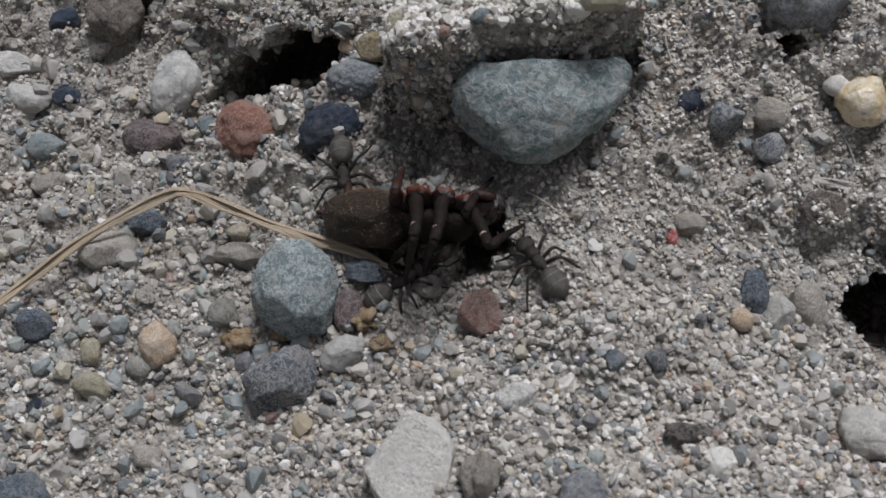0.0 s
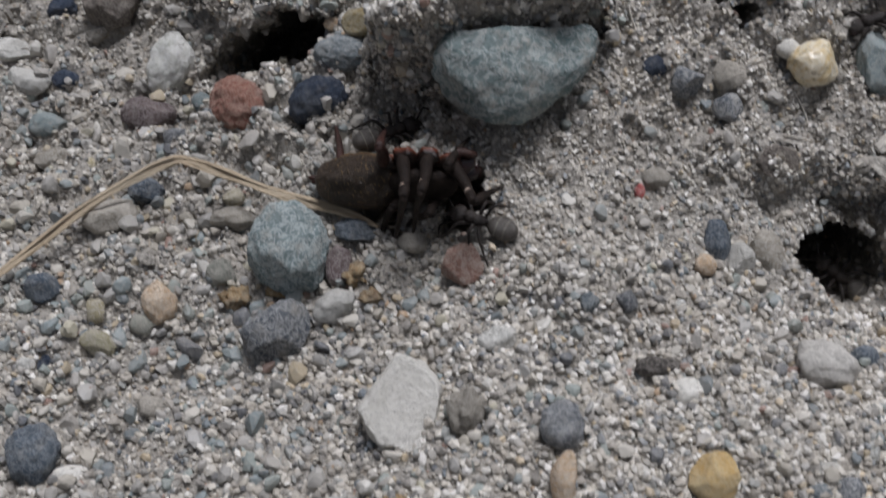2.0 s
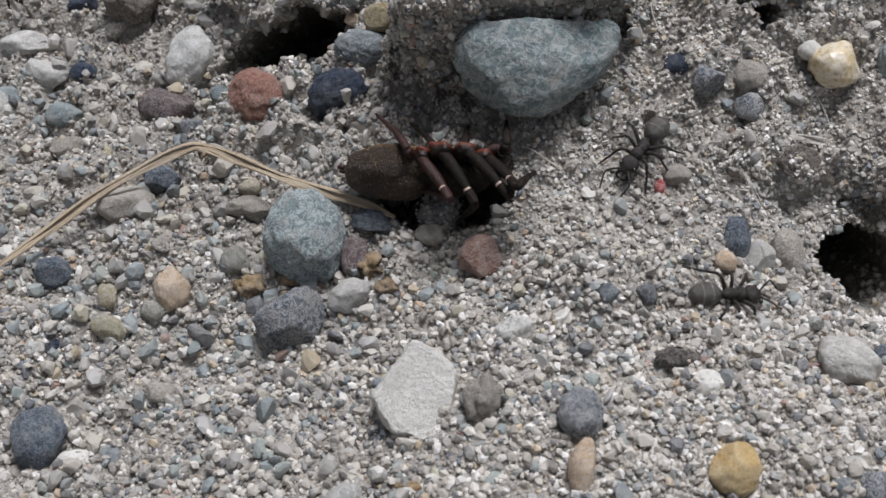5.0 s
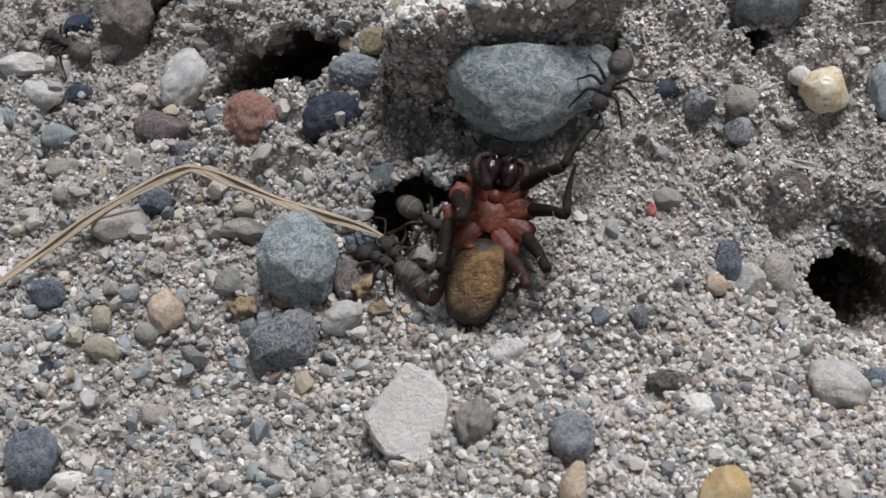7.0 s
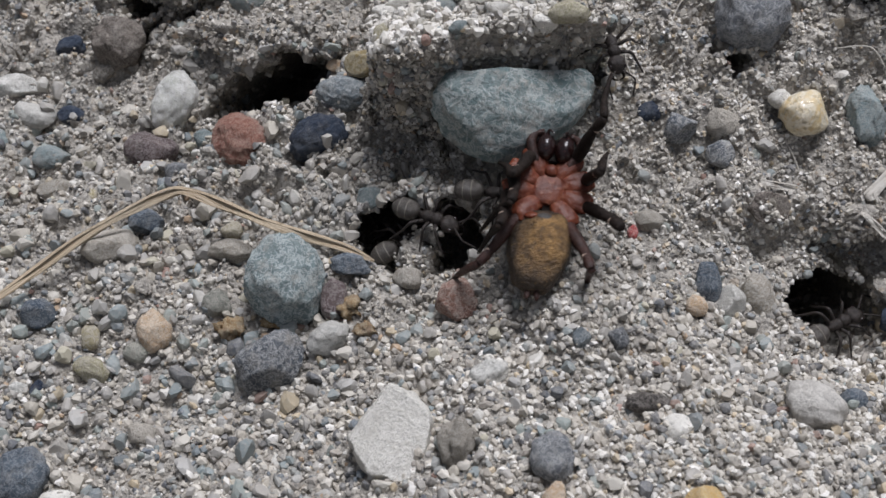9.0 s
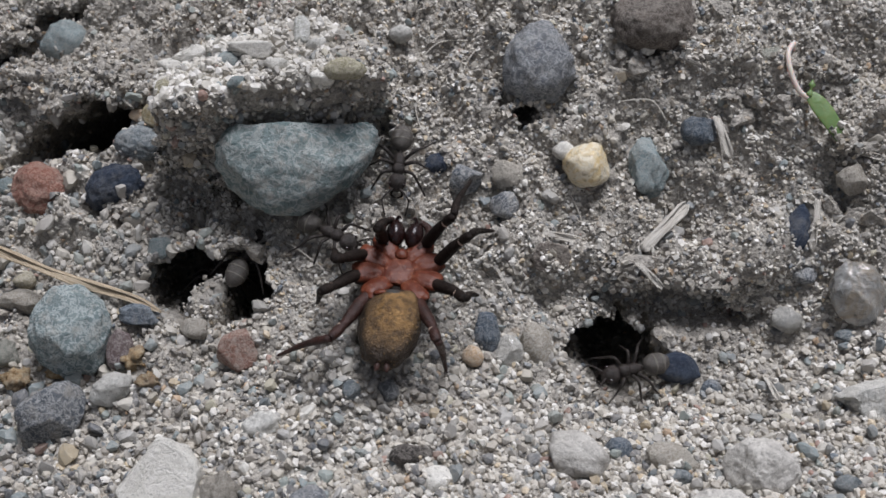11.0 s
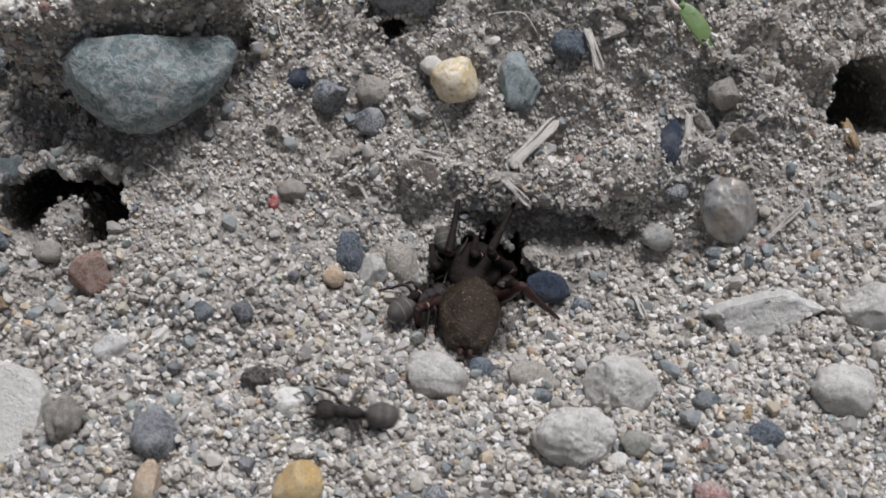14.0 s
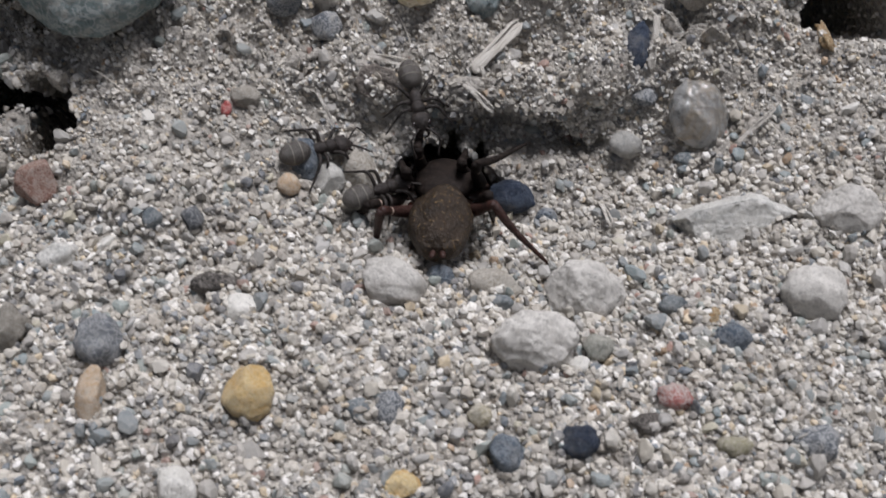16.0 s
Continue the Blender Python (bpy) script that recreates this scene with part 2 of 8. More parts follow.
GRAVEL_TONES = [(0.0, (0.36, 0.34, 0.31)), (0.14, (0.20, 0.24, 0.245)), (0.26, (0.50, 0.47, 0.41)), (0.36, (0.25, 0.285, 0.265)), (0.46, (0.42, 0.385, 0.32)), (0.55, (0.29, 0.28, 0.26)),
                (0.64, (0.14, 0.17, 0.185)), (0.72, (0.58, 0.56, 0.51)), (0.78, (0.38, 0.37, 0.35)), (0.86, (0.09, 0.10, 0.115)), (0.92, (0.40, 0.33, 0.22)), (0.95, (0.44, 0.41, 0.31)), (0.985, (0.28, 0.17, 0.135))]
CHALK_TONES = [(0.0, (0.66, 0.63, 0.57)), (0.3, (0.56, 0.53, 0.47)), (0.55, (0.74, 0.71, 0.66)), (0.8, (0.47, 0.44, 0.39)), (0.92, (0.60, 0.57, 0.50))]
PALE_TONES = [(0.0, (0.56, 0.52, 0.45)), (0.25, (0.68, 0.65, 0.59)), (0.48, (0.46, 0.425, 0.37)), (0.62, (0.78, 0.75, 0.70)), (0.80, (0.36, 0.34, 0.31)), (0.90, (0.60, 0.49, 0.34)), (0.94, (0.25, 0.265, 0.275))]
PALE = grain_mat("pale_sand_grains", PALE_TONES, 0.25)
CHALK = grain_mat("chalky_grains", CHALK_TONES, 0.1)
SOIL, GRAIN, GRAVEL = soil_mat(), grain_mat("sand_grains", SAND_TONES, 0.5), grain_mat("gravel_grains", GRAVEL_TONES, 0.45)


# ---------------------------------------------------------------- numeric helpers
def vnoise(p, seed=0):
    """Smooth value noise in 2 or 3 dimensions for an array of points, about -1 to 1."""
    p = np.asarray(p, float)
    i = np.floor(p).astype(np.int64)
    f = p - i
    f = f * f * (3 - 2 * f)
    out = np.zeros(len(p))
    dims = p.shape[1]
    for corner in range(2 ** dims):
        off = np.array([(corner >> k) & 1 for k in range(dims)])
        q = i + off
        h = seed * 1013904223
        for k, prime in zip(range(dims), (374761393, 668265263, 2147483647)):
            h = h + q[:, k] * prime
        h = (h ^ (h >> 13)) * 1274126177
        h = (h ^ (h >> 16)) & 0xFFFF
        out += (h / 32767.5 - 1) * np.prod(np.where(off, f, 1 - f), axis=1)
    return out


def fbm(p, octaves=3, seed=0, gain=0.5):
    p = np.asarray(p, float)
    return sum(vnoise(p * 2 ** k + 17.3 * k, seed + k) * gain ** k for k in range(octaves))


def mesh_of(name, verts, faces, material, smooth=True):
    """A mesh from arrays: verts in centimetres, faces all of one corner count."""
    me = bpy.data.meshes.new(name)
    verts, faces = np.asarray(verts, float) * CM, np.asarray(faces)
    n, k = faces.shape
    me.vertices.add(len(verts))
    me.vertices.foreach_set("co", verts.ravel())
    me.loops.add(n * k)
    me.loops.foreach_set("vertex_index", faces.ravel())
    me.polygons.add(n)
    me.polygons.foreach_set("loop_start", np.arange(0, n * k, k))
    me.polygons.foreach_set("use_smooth", np.full(n, smooth))
    me.update(calc_edges=True)
    me.materials.append(material)
    return me


def ico(level):
    bm = bmesh.new()
    bmesh.ops.create_icosphere(bm, subdivisions=level, radius=1.0)
    bm.verts.ensure_lookup_table()
    v = np.array([w.co[:] for w in bm.verts])
    f = np.array([[w.index for w in g.verts] for g in bm.faces])
    bm.free()
    return v, f


CUBE = (np.array([[x, y, z] for x in (-0.7, 0.7) for y in (-0.7, 0.7) for z in (-0.7, 0.7)]),
        np.array([(0, 1, 3), (0, 3, 2), (4, 6, 7), (4, 7, 5), (0, 4, 5), (0, 5, 1), (2, 3, 7), (2, 7, 6), (0, 2, 6), (0, 6, 4), (1, 5, 7), (1, 7, 3)]))
ICO1, ICO2, ICO3, ICO4, ICO5, ICO6 = (ico(k) for k in (1, 2, 3, 4, 5, 6))


# ---------------------------------------------------------------- the ground
RELIEF = [          # rolling relief of the bank: spline heights on a 2 cm lattice
    [-2.52, -2.28, -2.01, -1.63, -1.27, -1.12, -1.14, -1.07, -0.84, -0.62, -0.48, -0.40],
    [-1.86, -2.07, -2.16, -1.75, -1.07, -0.59, -0.72, -0.64, -0.27, -0.31, -0.26, -0.14],
    [-1.47, -1.79, -2.07, -1.81, -1.12, -0.29, -0.17, -0.21, 0.11, 0.12, 0.03, 0.16],
    [-1.33, -1.20, -1.07, -1.27, -1.05, -0.32, -0.13, -1.24, -1.07, 0.03, 0.26, 0.49],
    [-1.24, -0.95, -0.64, -0.32, 0.15, 0.54, 0.50, 0.34, 1.02, 1.05, 0.71, 0.73],
    [-0.83, -1.02, -1.17, -0.58, 0.68, 1.20, 1.79, 2.26, 2.66, 2.44, 1.75, 1.23],
    [-1.00, -0.54, -0.07, 0.53, 1.24, 1.64, 2.15, 2.65, 3.01, 2.95, 2.50, 1.98],
    [-0.41, 0.34, 1.12, 1.63, 1.83, 2.06, 2.41, 2.79, 3.10, 3.18, 3.05, 2.83],
]
BURROWS = [         # mouth centre, half sizes, tilt of the mouth, direction of the tunnel, depth
    ((-2.14, 2.82), (0.98, 0.56), 12, (0.10, 0.76, -0.64), 4.0),
    ((-0.42, 0.20), (0.48, 0.46), 0, (-0.05, 0.76, -0.64), 3.0),
    ((0.38, 0.08), (0.40, 0.44), 8, (0.10, 0.70, -0.70), 2.6),
    ((5.20, -0.70), (0.75, 0.50), 2, (0.05, 0.80, -0.60), 4.2),
    ((5.95, -0.12), (1.15, 0.27), -4, (0.0, 0.85, -0.35), 0.55),
    ((4.08, 1.90), (0.22, 0.13), 0, (0.0, 0.82, -0.57), 1.2),
    ((10.3, 1.0), (0.75, 0.55), 0, (0.0, 0.80, -0.60), 3.0),
    ((-3.4, 4.62), (1.25, 0.20), 14, (0.0, 0.85, -0.4), 0.5),
    ((-4.3, 4.9), (0.36, 0.25), 0, (0.0, 0.82, -0.57), 1.6),
]
MOUNDS = [          # local lumps and hollows: centre, height, radius
    (-2.4, 3.55, 0.38, 0.75), (-3.3, 3.4, 0.20, 0.5), (5.2, 0.25, 0.25, 0.6), (4.25, 0.15, -0.35, 0.4), (1.8, -1.1, 0.3, 0.7),
    (-3.8, -0.1, 0.2, 0.5), (0.0, -0.75, -0.14, 0.5), (0.22, -0.30, -0.18, 0.38), (6.6, -0.9, -0.18, 0.6), (7.3, -0.4, -0.3, 0.6), (5.4, -1.3, -0.25, 0.5),
    (8.6, 1.2, 0.3, 0.7), (-0.2, 1.45, -0.4, 0.55), (1.75, 2.5, 0.2, 0.6),
]


LEDGES = [          # crusts that jut out over hollows: centre, half sizes, push, lift
    (5.55, 0.45, 1.1, 0.26, 0.42, 0.16), (4.3, 0.50, 0.6, 0.25, 0.28, 0.05), (6.8, 0.36, 0.8, 0.26, 0.36, 0.10), (-2.2, 3.45, 0.8, 0.30, 0.42, 0.16), (-1.6, 3.3, 0.6, 0.3, 0.4, 0.12),
    (7.6, 1.75, 0.6, 0.3, 0.3, 0.1), (6.6, 2.35, 0.7, 0.3, 0.3, 0.12), (3.3, 0.55, 0.5, 0.25, 0.2, 0.06), (9.2, 1.5, 0.8, 0.35, 0.3, 0.1), (-0.1, 0.75, 0.7, 0.22, 0.2, 0.05),
    (-3.3, 5.15, 1.2, 0.3, 0.45, 0.15), (8.2, 0.45, 0.6, 0.25, 0.25, 0.08), (2.7, 1.55, 0.5, 0.25, 0.22, 0.07), (4.9, 1.7, 0.5, 0.22, 0.2, 0.06),
]


def b3(t):
    t = np.abs(t)
    return np.where(t < 1, 2 / 3 - t * t + t ** 3 / 2, np.where(t < 2, (2 - t) ** 3 / 6, 0))


def relief(x, y):
    """Height of the smooth ground, in centimetres, at arrays of places."""
    xc, yc = np.clip(x, -8.9, 12.9), np.clip(y, -6.9, 6.9)
    bx = b3((xc[:, None] - (-9.0 + 2.0 * np.arange(12))) / 2.0)
    by = b3((yc[:, None] - (-7.0 + 2.0 * np.arange(8))) / 2.0)
    z = np.einsum("ni,ij,nj->n", by, np.array(RELIEF), bx)
    for mx, my, h, r in MOUNDS:
        z = z + h * np.exp(-((x - mx) ** 2 + (y - my) ** 2) / (r * r))
    return z


def ground_points(x, y, rough=True):
    """Places on the ground sheet, with its lumps and its tunnels."""
    x, y = np.asarray(x, float), np.asarray(y, float)
    p2 = np.stack([x, y], 1)
    z = relief(x, y)
    if rough:
        z = z + 0.085 * fbm(p2 * 1.3, 3, 3) + 0.065 * fbm(p2 * 4.2, 3, 9) + 0.03 * vnoise(p2 * 15, 21)
        crumbly = np.clip((y + 0.3) / 1.2, 0, 1) * np.clip((12 - np.abs(x)) / 3, 0, 1)
        z = z + crumbly * (0.26 * (0.5 - np.abs(fbm(p2 * 1.1 + 5.0, 3, 61))) + 0.13 * fbm(p2 * 2.7, 3, 67) + 0.19 * (0.35 - np.abs(fbm(p2 * 3.1 + 2.0, 2, 73))))
    p = np.stack([x, y, z], 1)
    for lx, ly, rx, ry, push, lift in LEDGES:
        g = np.exp(-((x - lx) / rx) ** 2 - ((y - ly) / ry) ** 2) * (0.75 + 0.5 * vnoise(p2 * 2.3, 71))
        p[:, 1] -= push * g
        p[:, 2] += lift * g
    inside = np.zeros(len(x))
    for (cx, cy), (rx, ry), tilt, way, depth in BURROWS:
        c, s = math.cos(radians(tilt)), math.sin(radians(tilt))
        u, v = ((x - cx) * c + (y - cy) * s) / rx, (-(x - cx) * s + (y - cy) * c) / ry
        ang = np.arctan2(v, u)
        r = np.hypot(u, v) * (1 + 0.13 * vnoise(np.stack([np.cos(ang) * 2.2 + cx, np.sin(ang) * 2.2 + cy], 1), 5))
        r = r + 0.10 * vnoise(p2 * 6, 31)
        k = np.clip((1.0 - r) / 0.25, 0, 1)
        k = k * k * (3 - 2 * k)
        p += np.outer(k * depth, way)
        inside = np.maximum(inside, np.clip(1.05 - r, 0, 1))
    return p, inside


def axis_steps(a, b, step, far):
    """Even steps from a to b, then growing ones out to the far distance on both sides."""
    core = np.arange(a, b + step / 2, step)
    out, d = [], step
    while sum(out) < far:
        d *= 1.35
        out.append(d)
    tail = np.cumsum(out)
    return np.concatenate([a - tail[::-1], core, core[-1] + tail])


gx, gy = axis_steps(-7.5, 12.0, 0.05, 300.0), axis_steps(-6.2, 6.6, 0.05, 300.0)
GX, GY = np.meshgrid(gx, gy)
pts, _ = ground_points(GX.ravel(), GY.ravel())
nx, ny = len(gx), len(gy)
idx = np.arange(nx * ny).reshape(ny, nx)
quads = np.stack([idx[:-1, :-1], idx[:-1, 1:], idx[1:, 1:], idx[1:, :-1]], -1).reshape(-1, 4)
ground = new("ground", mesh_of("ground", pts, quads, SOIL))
tagged(ground, "dry grey sandy soil bank with burrow openings", "ground", kind="structure")


# ---------------------------------------------------------------- sand
def rot_matrices(n, rng):
    q = rng.normal(size=(n, 4))
    q /= np.linalg.norm(q, axis=1)[:, None]
    w, x, y, z = q.T
    return np.stack([np.stack([1 - 2 * (y * y + z * z), 2 * (x * y - z * w), 2 * (x * z + y * w)], -1),
                     np.stack([2 * (x * y + z * w), 1 - 2 * (x * x + z * z), 2 * (y * z - x * w)], -1),
                     np.stack([2 * (x * z - y * w), 2 * (y * z + x * w), 1 - 2 * (x * x + y * y)], -1)], 1)


def facet(v, rng, planes, low=0.62, high=0.92):
    """Cuts flat faces into a round body."""
    for _ in range(planes):
        n = rng.normal(size=3)
        n /= np.linalg.norm(n)
        d = rng.uniform(low, high)
        v = v - np.clip(v @ n - d, 0, None)[:, None] * n
    return v


def grains(name, centres, sizes, base, rng, label, material=None):
    """One heap of sand grains: worn, uneven bodies of their own, each turned its own way."""
    bv, bf = base
    fine = len(bv) < 20
    kinds = [facet(bv * (1 + (0.17 if fine else 0.26 if name == "earth_crumbs" else 0.11) * rng.normal(size=(len(bv), 1)).clip(-1.6, 1.6)), rng, 3 if fine else 11, 0.5, 0.9) for _ in range(24)]
    n = len(centres)
    pick = rng.integers(0, 24, n)
    shape = np.stack(kinds)[pick]
    stretch = np.stack([rng.uniform(0.8, 1.35, n), rng.uniform(0.75, 1.1, n), rng.uniform(0.6, 0.95, n)], 1)
    shape = shape * (stretch * sizes[:, None])[:, None, :]
    shape = np.einsum("nij,nkj->nki", rot_matrices(n, rng), shape)
    verts = (shape + centres[:, None, :]).reshape(-1, 3)
    faces = (bf[None] + (np.arange(n) * len(bv))[:, None, None]).reshape(-1, 3)
    ob = new(name, mesh_of(name, verts, faces, material or (GRAIN if fine else GRAVEL), smooth=False))
    return tagged(ob, label, "sand", kind="stuff")


rng = np.random.default_rng(7)


sx, sy = np.meshgrid(np.arange(-9, 13, 0.1), np.arange(-7, 7.5, 0.1))
lattice = ground_points(sx.ravel(), sy.ravel(), False)[0].reshape(*sx.shape, 3)
STEEP = np.linalg.norm(np.cross(np.gradient(lattice, axis=0), np.gradient(lattice, axis=1)), axis=2) / 0.01


def scatter(n, box, lo, hi, power, sink, base, name, label, keep=None, material=None):
    """Grains strewn evenly over the surface, so more of them to a plan area where the bank is steep."""
    x, y = rng.uniform(box[0], box[1], 3 * n), rng.uniform(box[2], box[3], 3 * n)
    i, j = ((y + 7) / 0.1).astype(int), ((x + 9) / 0.1).astype(int)
    pick = rng.random(3 * n) < np.clip(STEEP[i, j], 0.6, 4.0) / 4.2
    x, y = x[pick], y[pick]
    if keep is not None:
        k = keep(x, y)
        x, y = x[k], y[k]
    p, inside = ground_points(x, y)
    ok = inside < 0.75
    p = p[ok]
    size = lo + (hi - lo) * rng.random(len(p)) ** power
    p[:, 2] += size * (sink + 0.45 * rng.normal(size=len(p)).clip(-1, 1))
    return grains(name, p, size, base, rng, label, material)


def coarse(x, y):
    """The foreground slope and the slope by the straw are coarser than the dusty bank."""
    w = 0.55 + 0.45 * np.clip((-y - 0.8) / 1.5, 0, 1) + 0.55 * np.clip((0.3 - x) / 1.5, 0, 1) * (y < 3) + 0.35 * fbm(np.stack([x, y], 1) * 0.9, 2, 44)
    return rng.random(len(x)) < w


def slope_gravel(x, y):
    """Gravel lies on the lower slope and by the straw; the crumbly bank holds little of it."""
    k = coarse(x, y)
    bank = np.clip((y + 0.6) / 0.8, 0, 1) * np.clip((x + 0.6) / 0.8, 0, 1)
    return k & (rng.random(len(x)) > 0.72 * bank)


def left_slope(x, y):
    """The slope round the straw carries the most river gravel."""
    w = np.clip((-0.4 - x) / 1.6, 0, 1) * np.clip((4.2 - y) / 1.0, 0, 1) + 0.35 * np.clip((-y - 2.6) / 1.2, 0, 1)
    return rng.random(len(x)) < np.clip(w, 0, 1) * (0.65 + 0.5 * fbm(np.stack([x, y], 1) * 1.1, 2, 53))


def crumbly_bank(x, y):
    """Crusted earth breaks up into crumbs on the steep bank."""
    w = np.clip((y + 0.2) / 0.8, 0, 1) * np.clip((x + 0.4) / 1.0, 0, 1) + np.clip((y - 2.6) / 0.8, 0, 1)
    return rng.random(len(x)) < np.clip(w, 0.04, 1) * np.clip(0.55 + 0.9 * fbm(np.stack([x, y], 1) * 1.2, 2, 83), 0, 1)


scatter(47000, (-6.9, 11.3, -5.2, 5.9), 0.019, 0.042, 1.3, 0.05, ICO1, "sand", "fine grey and tan sand grains covering the bank")
scatter(32000, (-7.0, 11.4, -5.3, 6.0), 0.032, 0.066, 1.5, 0.10, ICO1, "coarse_sand", "coarse mixed sand grains lying on the slope", coarse)
scatter(5200, (-7.2, 11.6, -5.6, 6.2), 0.055, 0.10, 1.9, 0.1, ICO2, "fine_gravel", "small gravel grains scattered over the sand", slope_gravel)
scatter(10500, (-7.0, 11.4, -5.4, -0.9), 0.045, 0.082, 1.4, 0.1, ICO1, "grit", "loose rounded grit on the lower slope", coarse)
def washed(x, y):
    """Clean pale sand has slid down the open slope below the burrows."""
    w = np.clip((x + 0.2) / 1.5, 0, 1) * np.clip((-y - 0.35) / 0.9, 0, 1) * (0.75 + 0.5 * fbm(np.stack([x, y], 1) * 0.8, 2, 91))
    return rng.random(len(x)) < np.clip(w, 0, 1)


scatter(26000, (-0.9, 11.2, -0.4, 5.9), 0.018, 0.046, 1.5, 0.1, CUBE, "crust_grains", "dusty grains bound into the crusted bank", None, PALE)
scatter(20000, (-0.2, 11.4, -5.4, -0.35), 0.026, 0.066, 1.5, 0.25, ICO1, "pale_sand", "clean pale sand grains washed down the open slope", washed, PALE)
scatter(1500, (-7.2, 11.6, -5.6, 2.4), 0.09, 0.14, 2.2, 0.05, ICO2, "gravel", "loose gravel lying on the lower slope", slope_gravel)
scatter(2300, (-7.2, 3.0, -5.6, 4.6), 0.07, 0.18, 2.4, 0.15, ICO2, "river_gravel", "rounded blue, green and cream river gravel round the straw", left_slope)
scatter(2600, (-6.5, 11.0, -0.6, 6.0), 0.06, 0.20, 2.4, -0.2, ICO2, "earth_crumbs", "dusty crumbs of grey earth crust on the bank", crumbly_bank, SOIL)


# ---------------------------------------------------------------- pebbles
def pebble_mesh(name, material, size, seed, planes, base=ICO4, lump=0.12, slab=False):
    r = np.random.default_rng(seed)
    v, f = base
    v = v * (1 + lump * fbm(v * 1.3 + seed * 3.1, 3, seed))[:, None]
    v = facet(v, r, planes, 0.66, 0.9)
    if slab:
        v[:, 2] = np.clip(v[:, 2], -0.45, 0.36 + 0.10 * v[:, 1])
    v = v * (1 + 0.05 * fbm(v * 3.2 + seed, 3, seed + 9) + 0.024 * fbm(v * 9.0 + seed, 3, seed + 5))[:, None]
    return mesh_of(name, v / np.abs(v).max(axis=0) * np.array(size), f, material)


def pebble(label, material, place, size, turn, seed, planes, slab=False):
    big = max(size)
    ob = new("stone" if big > 0.4 else "pebble", pebble_mesh("pebble", material, size, seed, int(planes), ICO5 if big > 0.4 else ICO4 if big > 0.2 else ICO3, 0.42 if planes > 9 else 0.14, slab))
    proud = 0.06 if big < 0.36 and place[1] > -0.4 and place[0] > 1.5 else 0.0
    ob.matrix_world = pose(place[0] * CM, (place[1] - proud) * CM, (place[2] + proud) * CM, *turn)
    return tagged(ob, label, "stone" if big > 0.4 else "pebble", group="loose stones on the sand")


pebble("smooth dark navy-blue pebble on sand", MAT["navy"], (-1.42, 1.61, 0.21), (0.43, 0.32, 0.28), (37, -25, 27), 1, 2)
pebble("rounded brick-red pebble with pale flecks", MAT["red"], (-2.48, 1.84, -0.11), (0.46, 0.36, 0.31), (41, 18, -21), 2, 1)
pebble("smooth light blue-grey pebble", MAT["bluegrey"], (-1.05, 2.19, 0.47), (0.46, 0.25, 0.23), (44, 2, -4), 3, 2)
pebble("rounded olive-yellow pebble on sand", MAT["olive"], (-0.87, 2.43, 0.80), (0.27, 0.20, 0.18), (44, 2, -4), 4, 2)
pebble("smooth tan-orange pebble on sand", MAT["tan"], (-1.26, 2.78, 0.49), (0.12, 0.10, 0.09), (44, -1, -0), 5, 2)
pebble("smooth chalk-white pebble on sand", MAT["white"], (-3.59, 2.83, -0.22), (0.35, 0.48, 0.31), (43, 7, -9), 6, 1)
pebble("large dark brown-grey stone half sunk in soil", MAT["darkbrown"], (-4.63, 4.15, -0.22), (0.44, 0.46, 0.37), (43, -8, 7), 7, 4)
pebble("rough dark purple-brown pebble", MAT["purple"], (-3.85, 2.14, -0.55), (0.39, 0.29, 0.26), (43, -5, 3), 8, 4)
pebble("small blue-green pebble on sand", MAT["bluegreen"], (-5.34, 2.24, -0.83), (0.29, 0.21, 0.19), (44, -1, -0), 9, 3)
pebble("smooth dark navy-blue pebble on sand", MAT["navy"], (-5.24, 3.15, -0.77), (0.23, 0.17, 0.15), (44, -1, -0), 10, 3)
pebble("smooth dark navy-blue pebble on sand", MAT["navy"], (-5.42, 4.30, -0.39), (0.23, 0.20, 0.17), (42, -15, 14), 11, 3)
pebble("angular pale grey stone on sand", MAT["palegrey"], (-5.78, 3.15, -0.80), (0.33, 0.26, 0.23), (43, 9, -11), 12, 4)
pebble("angular pale grey stone on sand", MAT["palegrey"], (-6.18, 3.71, -0.70), (0.39, 0.23, 0.21), (44, -1, -0), 13, 4)
pebble("small dark grey pebble on sand", MAT["darkgrey"], (-3.36, 1.54, -0.45), (0.19, 0.20, 0.16), (44, -1, -0), 14, 5)
pebble("small blue-green pebble on sand", MAT["bluegreen"], (-3.09, 2.16, -0.35), (0.16, 0.17, 0.14), (44, -1, -0), 15, 4)
pebble("rough beige stone bedded in sand", MAT["beige"], (-5.11, 1.55, -0.78), (0.29, 0.18, 0.16), (43, -8, 7), 16, 4)
pebble("small pale yellow pebble on sand", MAT["paleyellow"], (-4.58, 1.33, -0.70), (0.16, 0.14, 0.12), (44, -1, -0), 17, 2)
pebble("dull slate-blue pebble on sand", MAT["slate"], (-3.68, 0.72, -0.57), (0.25, 0.19, 0.17), (43, -8, 7), 18, 4)
pebble("rough beige stone bedded in sand", MAT["beige"], (-4.07, 0.32, -0.62), (0.40, 0.25, 0.23), (44, 2, -4), 19, 4)
pebble("small pale yellow pebble on sand", MAT["paleyellow"], (-2.51, 0.50, -0.47), (0.15, 0.14, 0.12), (44, -1, -0), 20, 3)
pebble("large rounded green-grey pebble with pale veins", MAT["greengrey"], (-1.70, -0.38, -0.45), (0.55, 0.60, 0.48), (43, -7, 5), 21, 1)
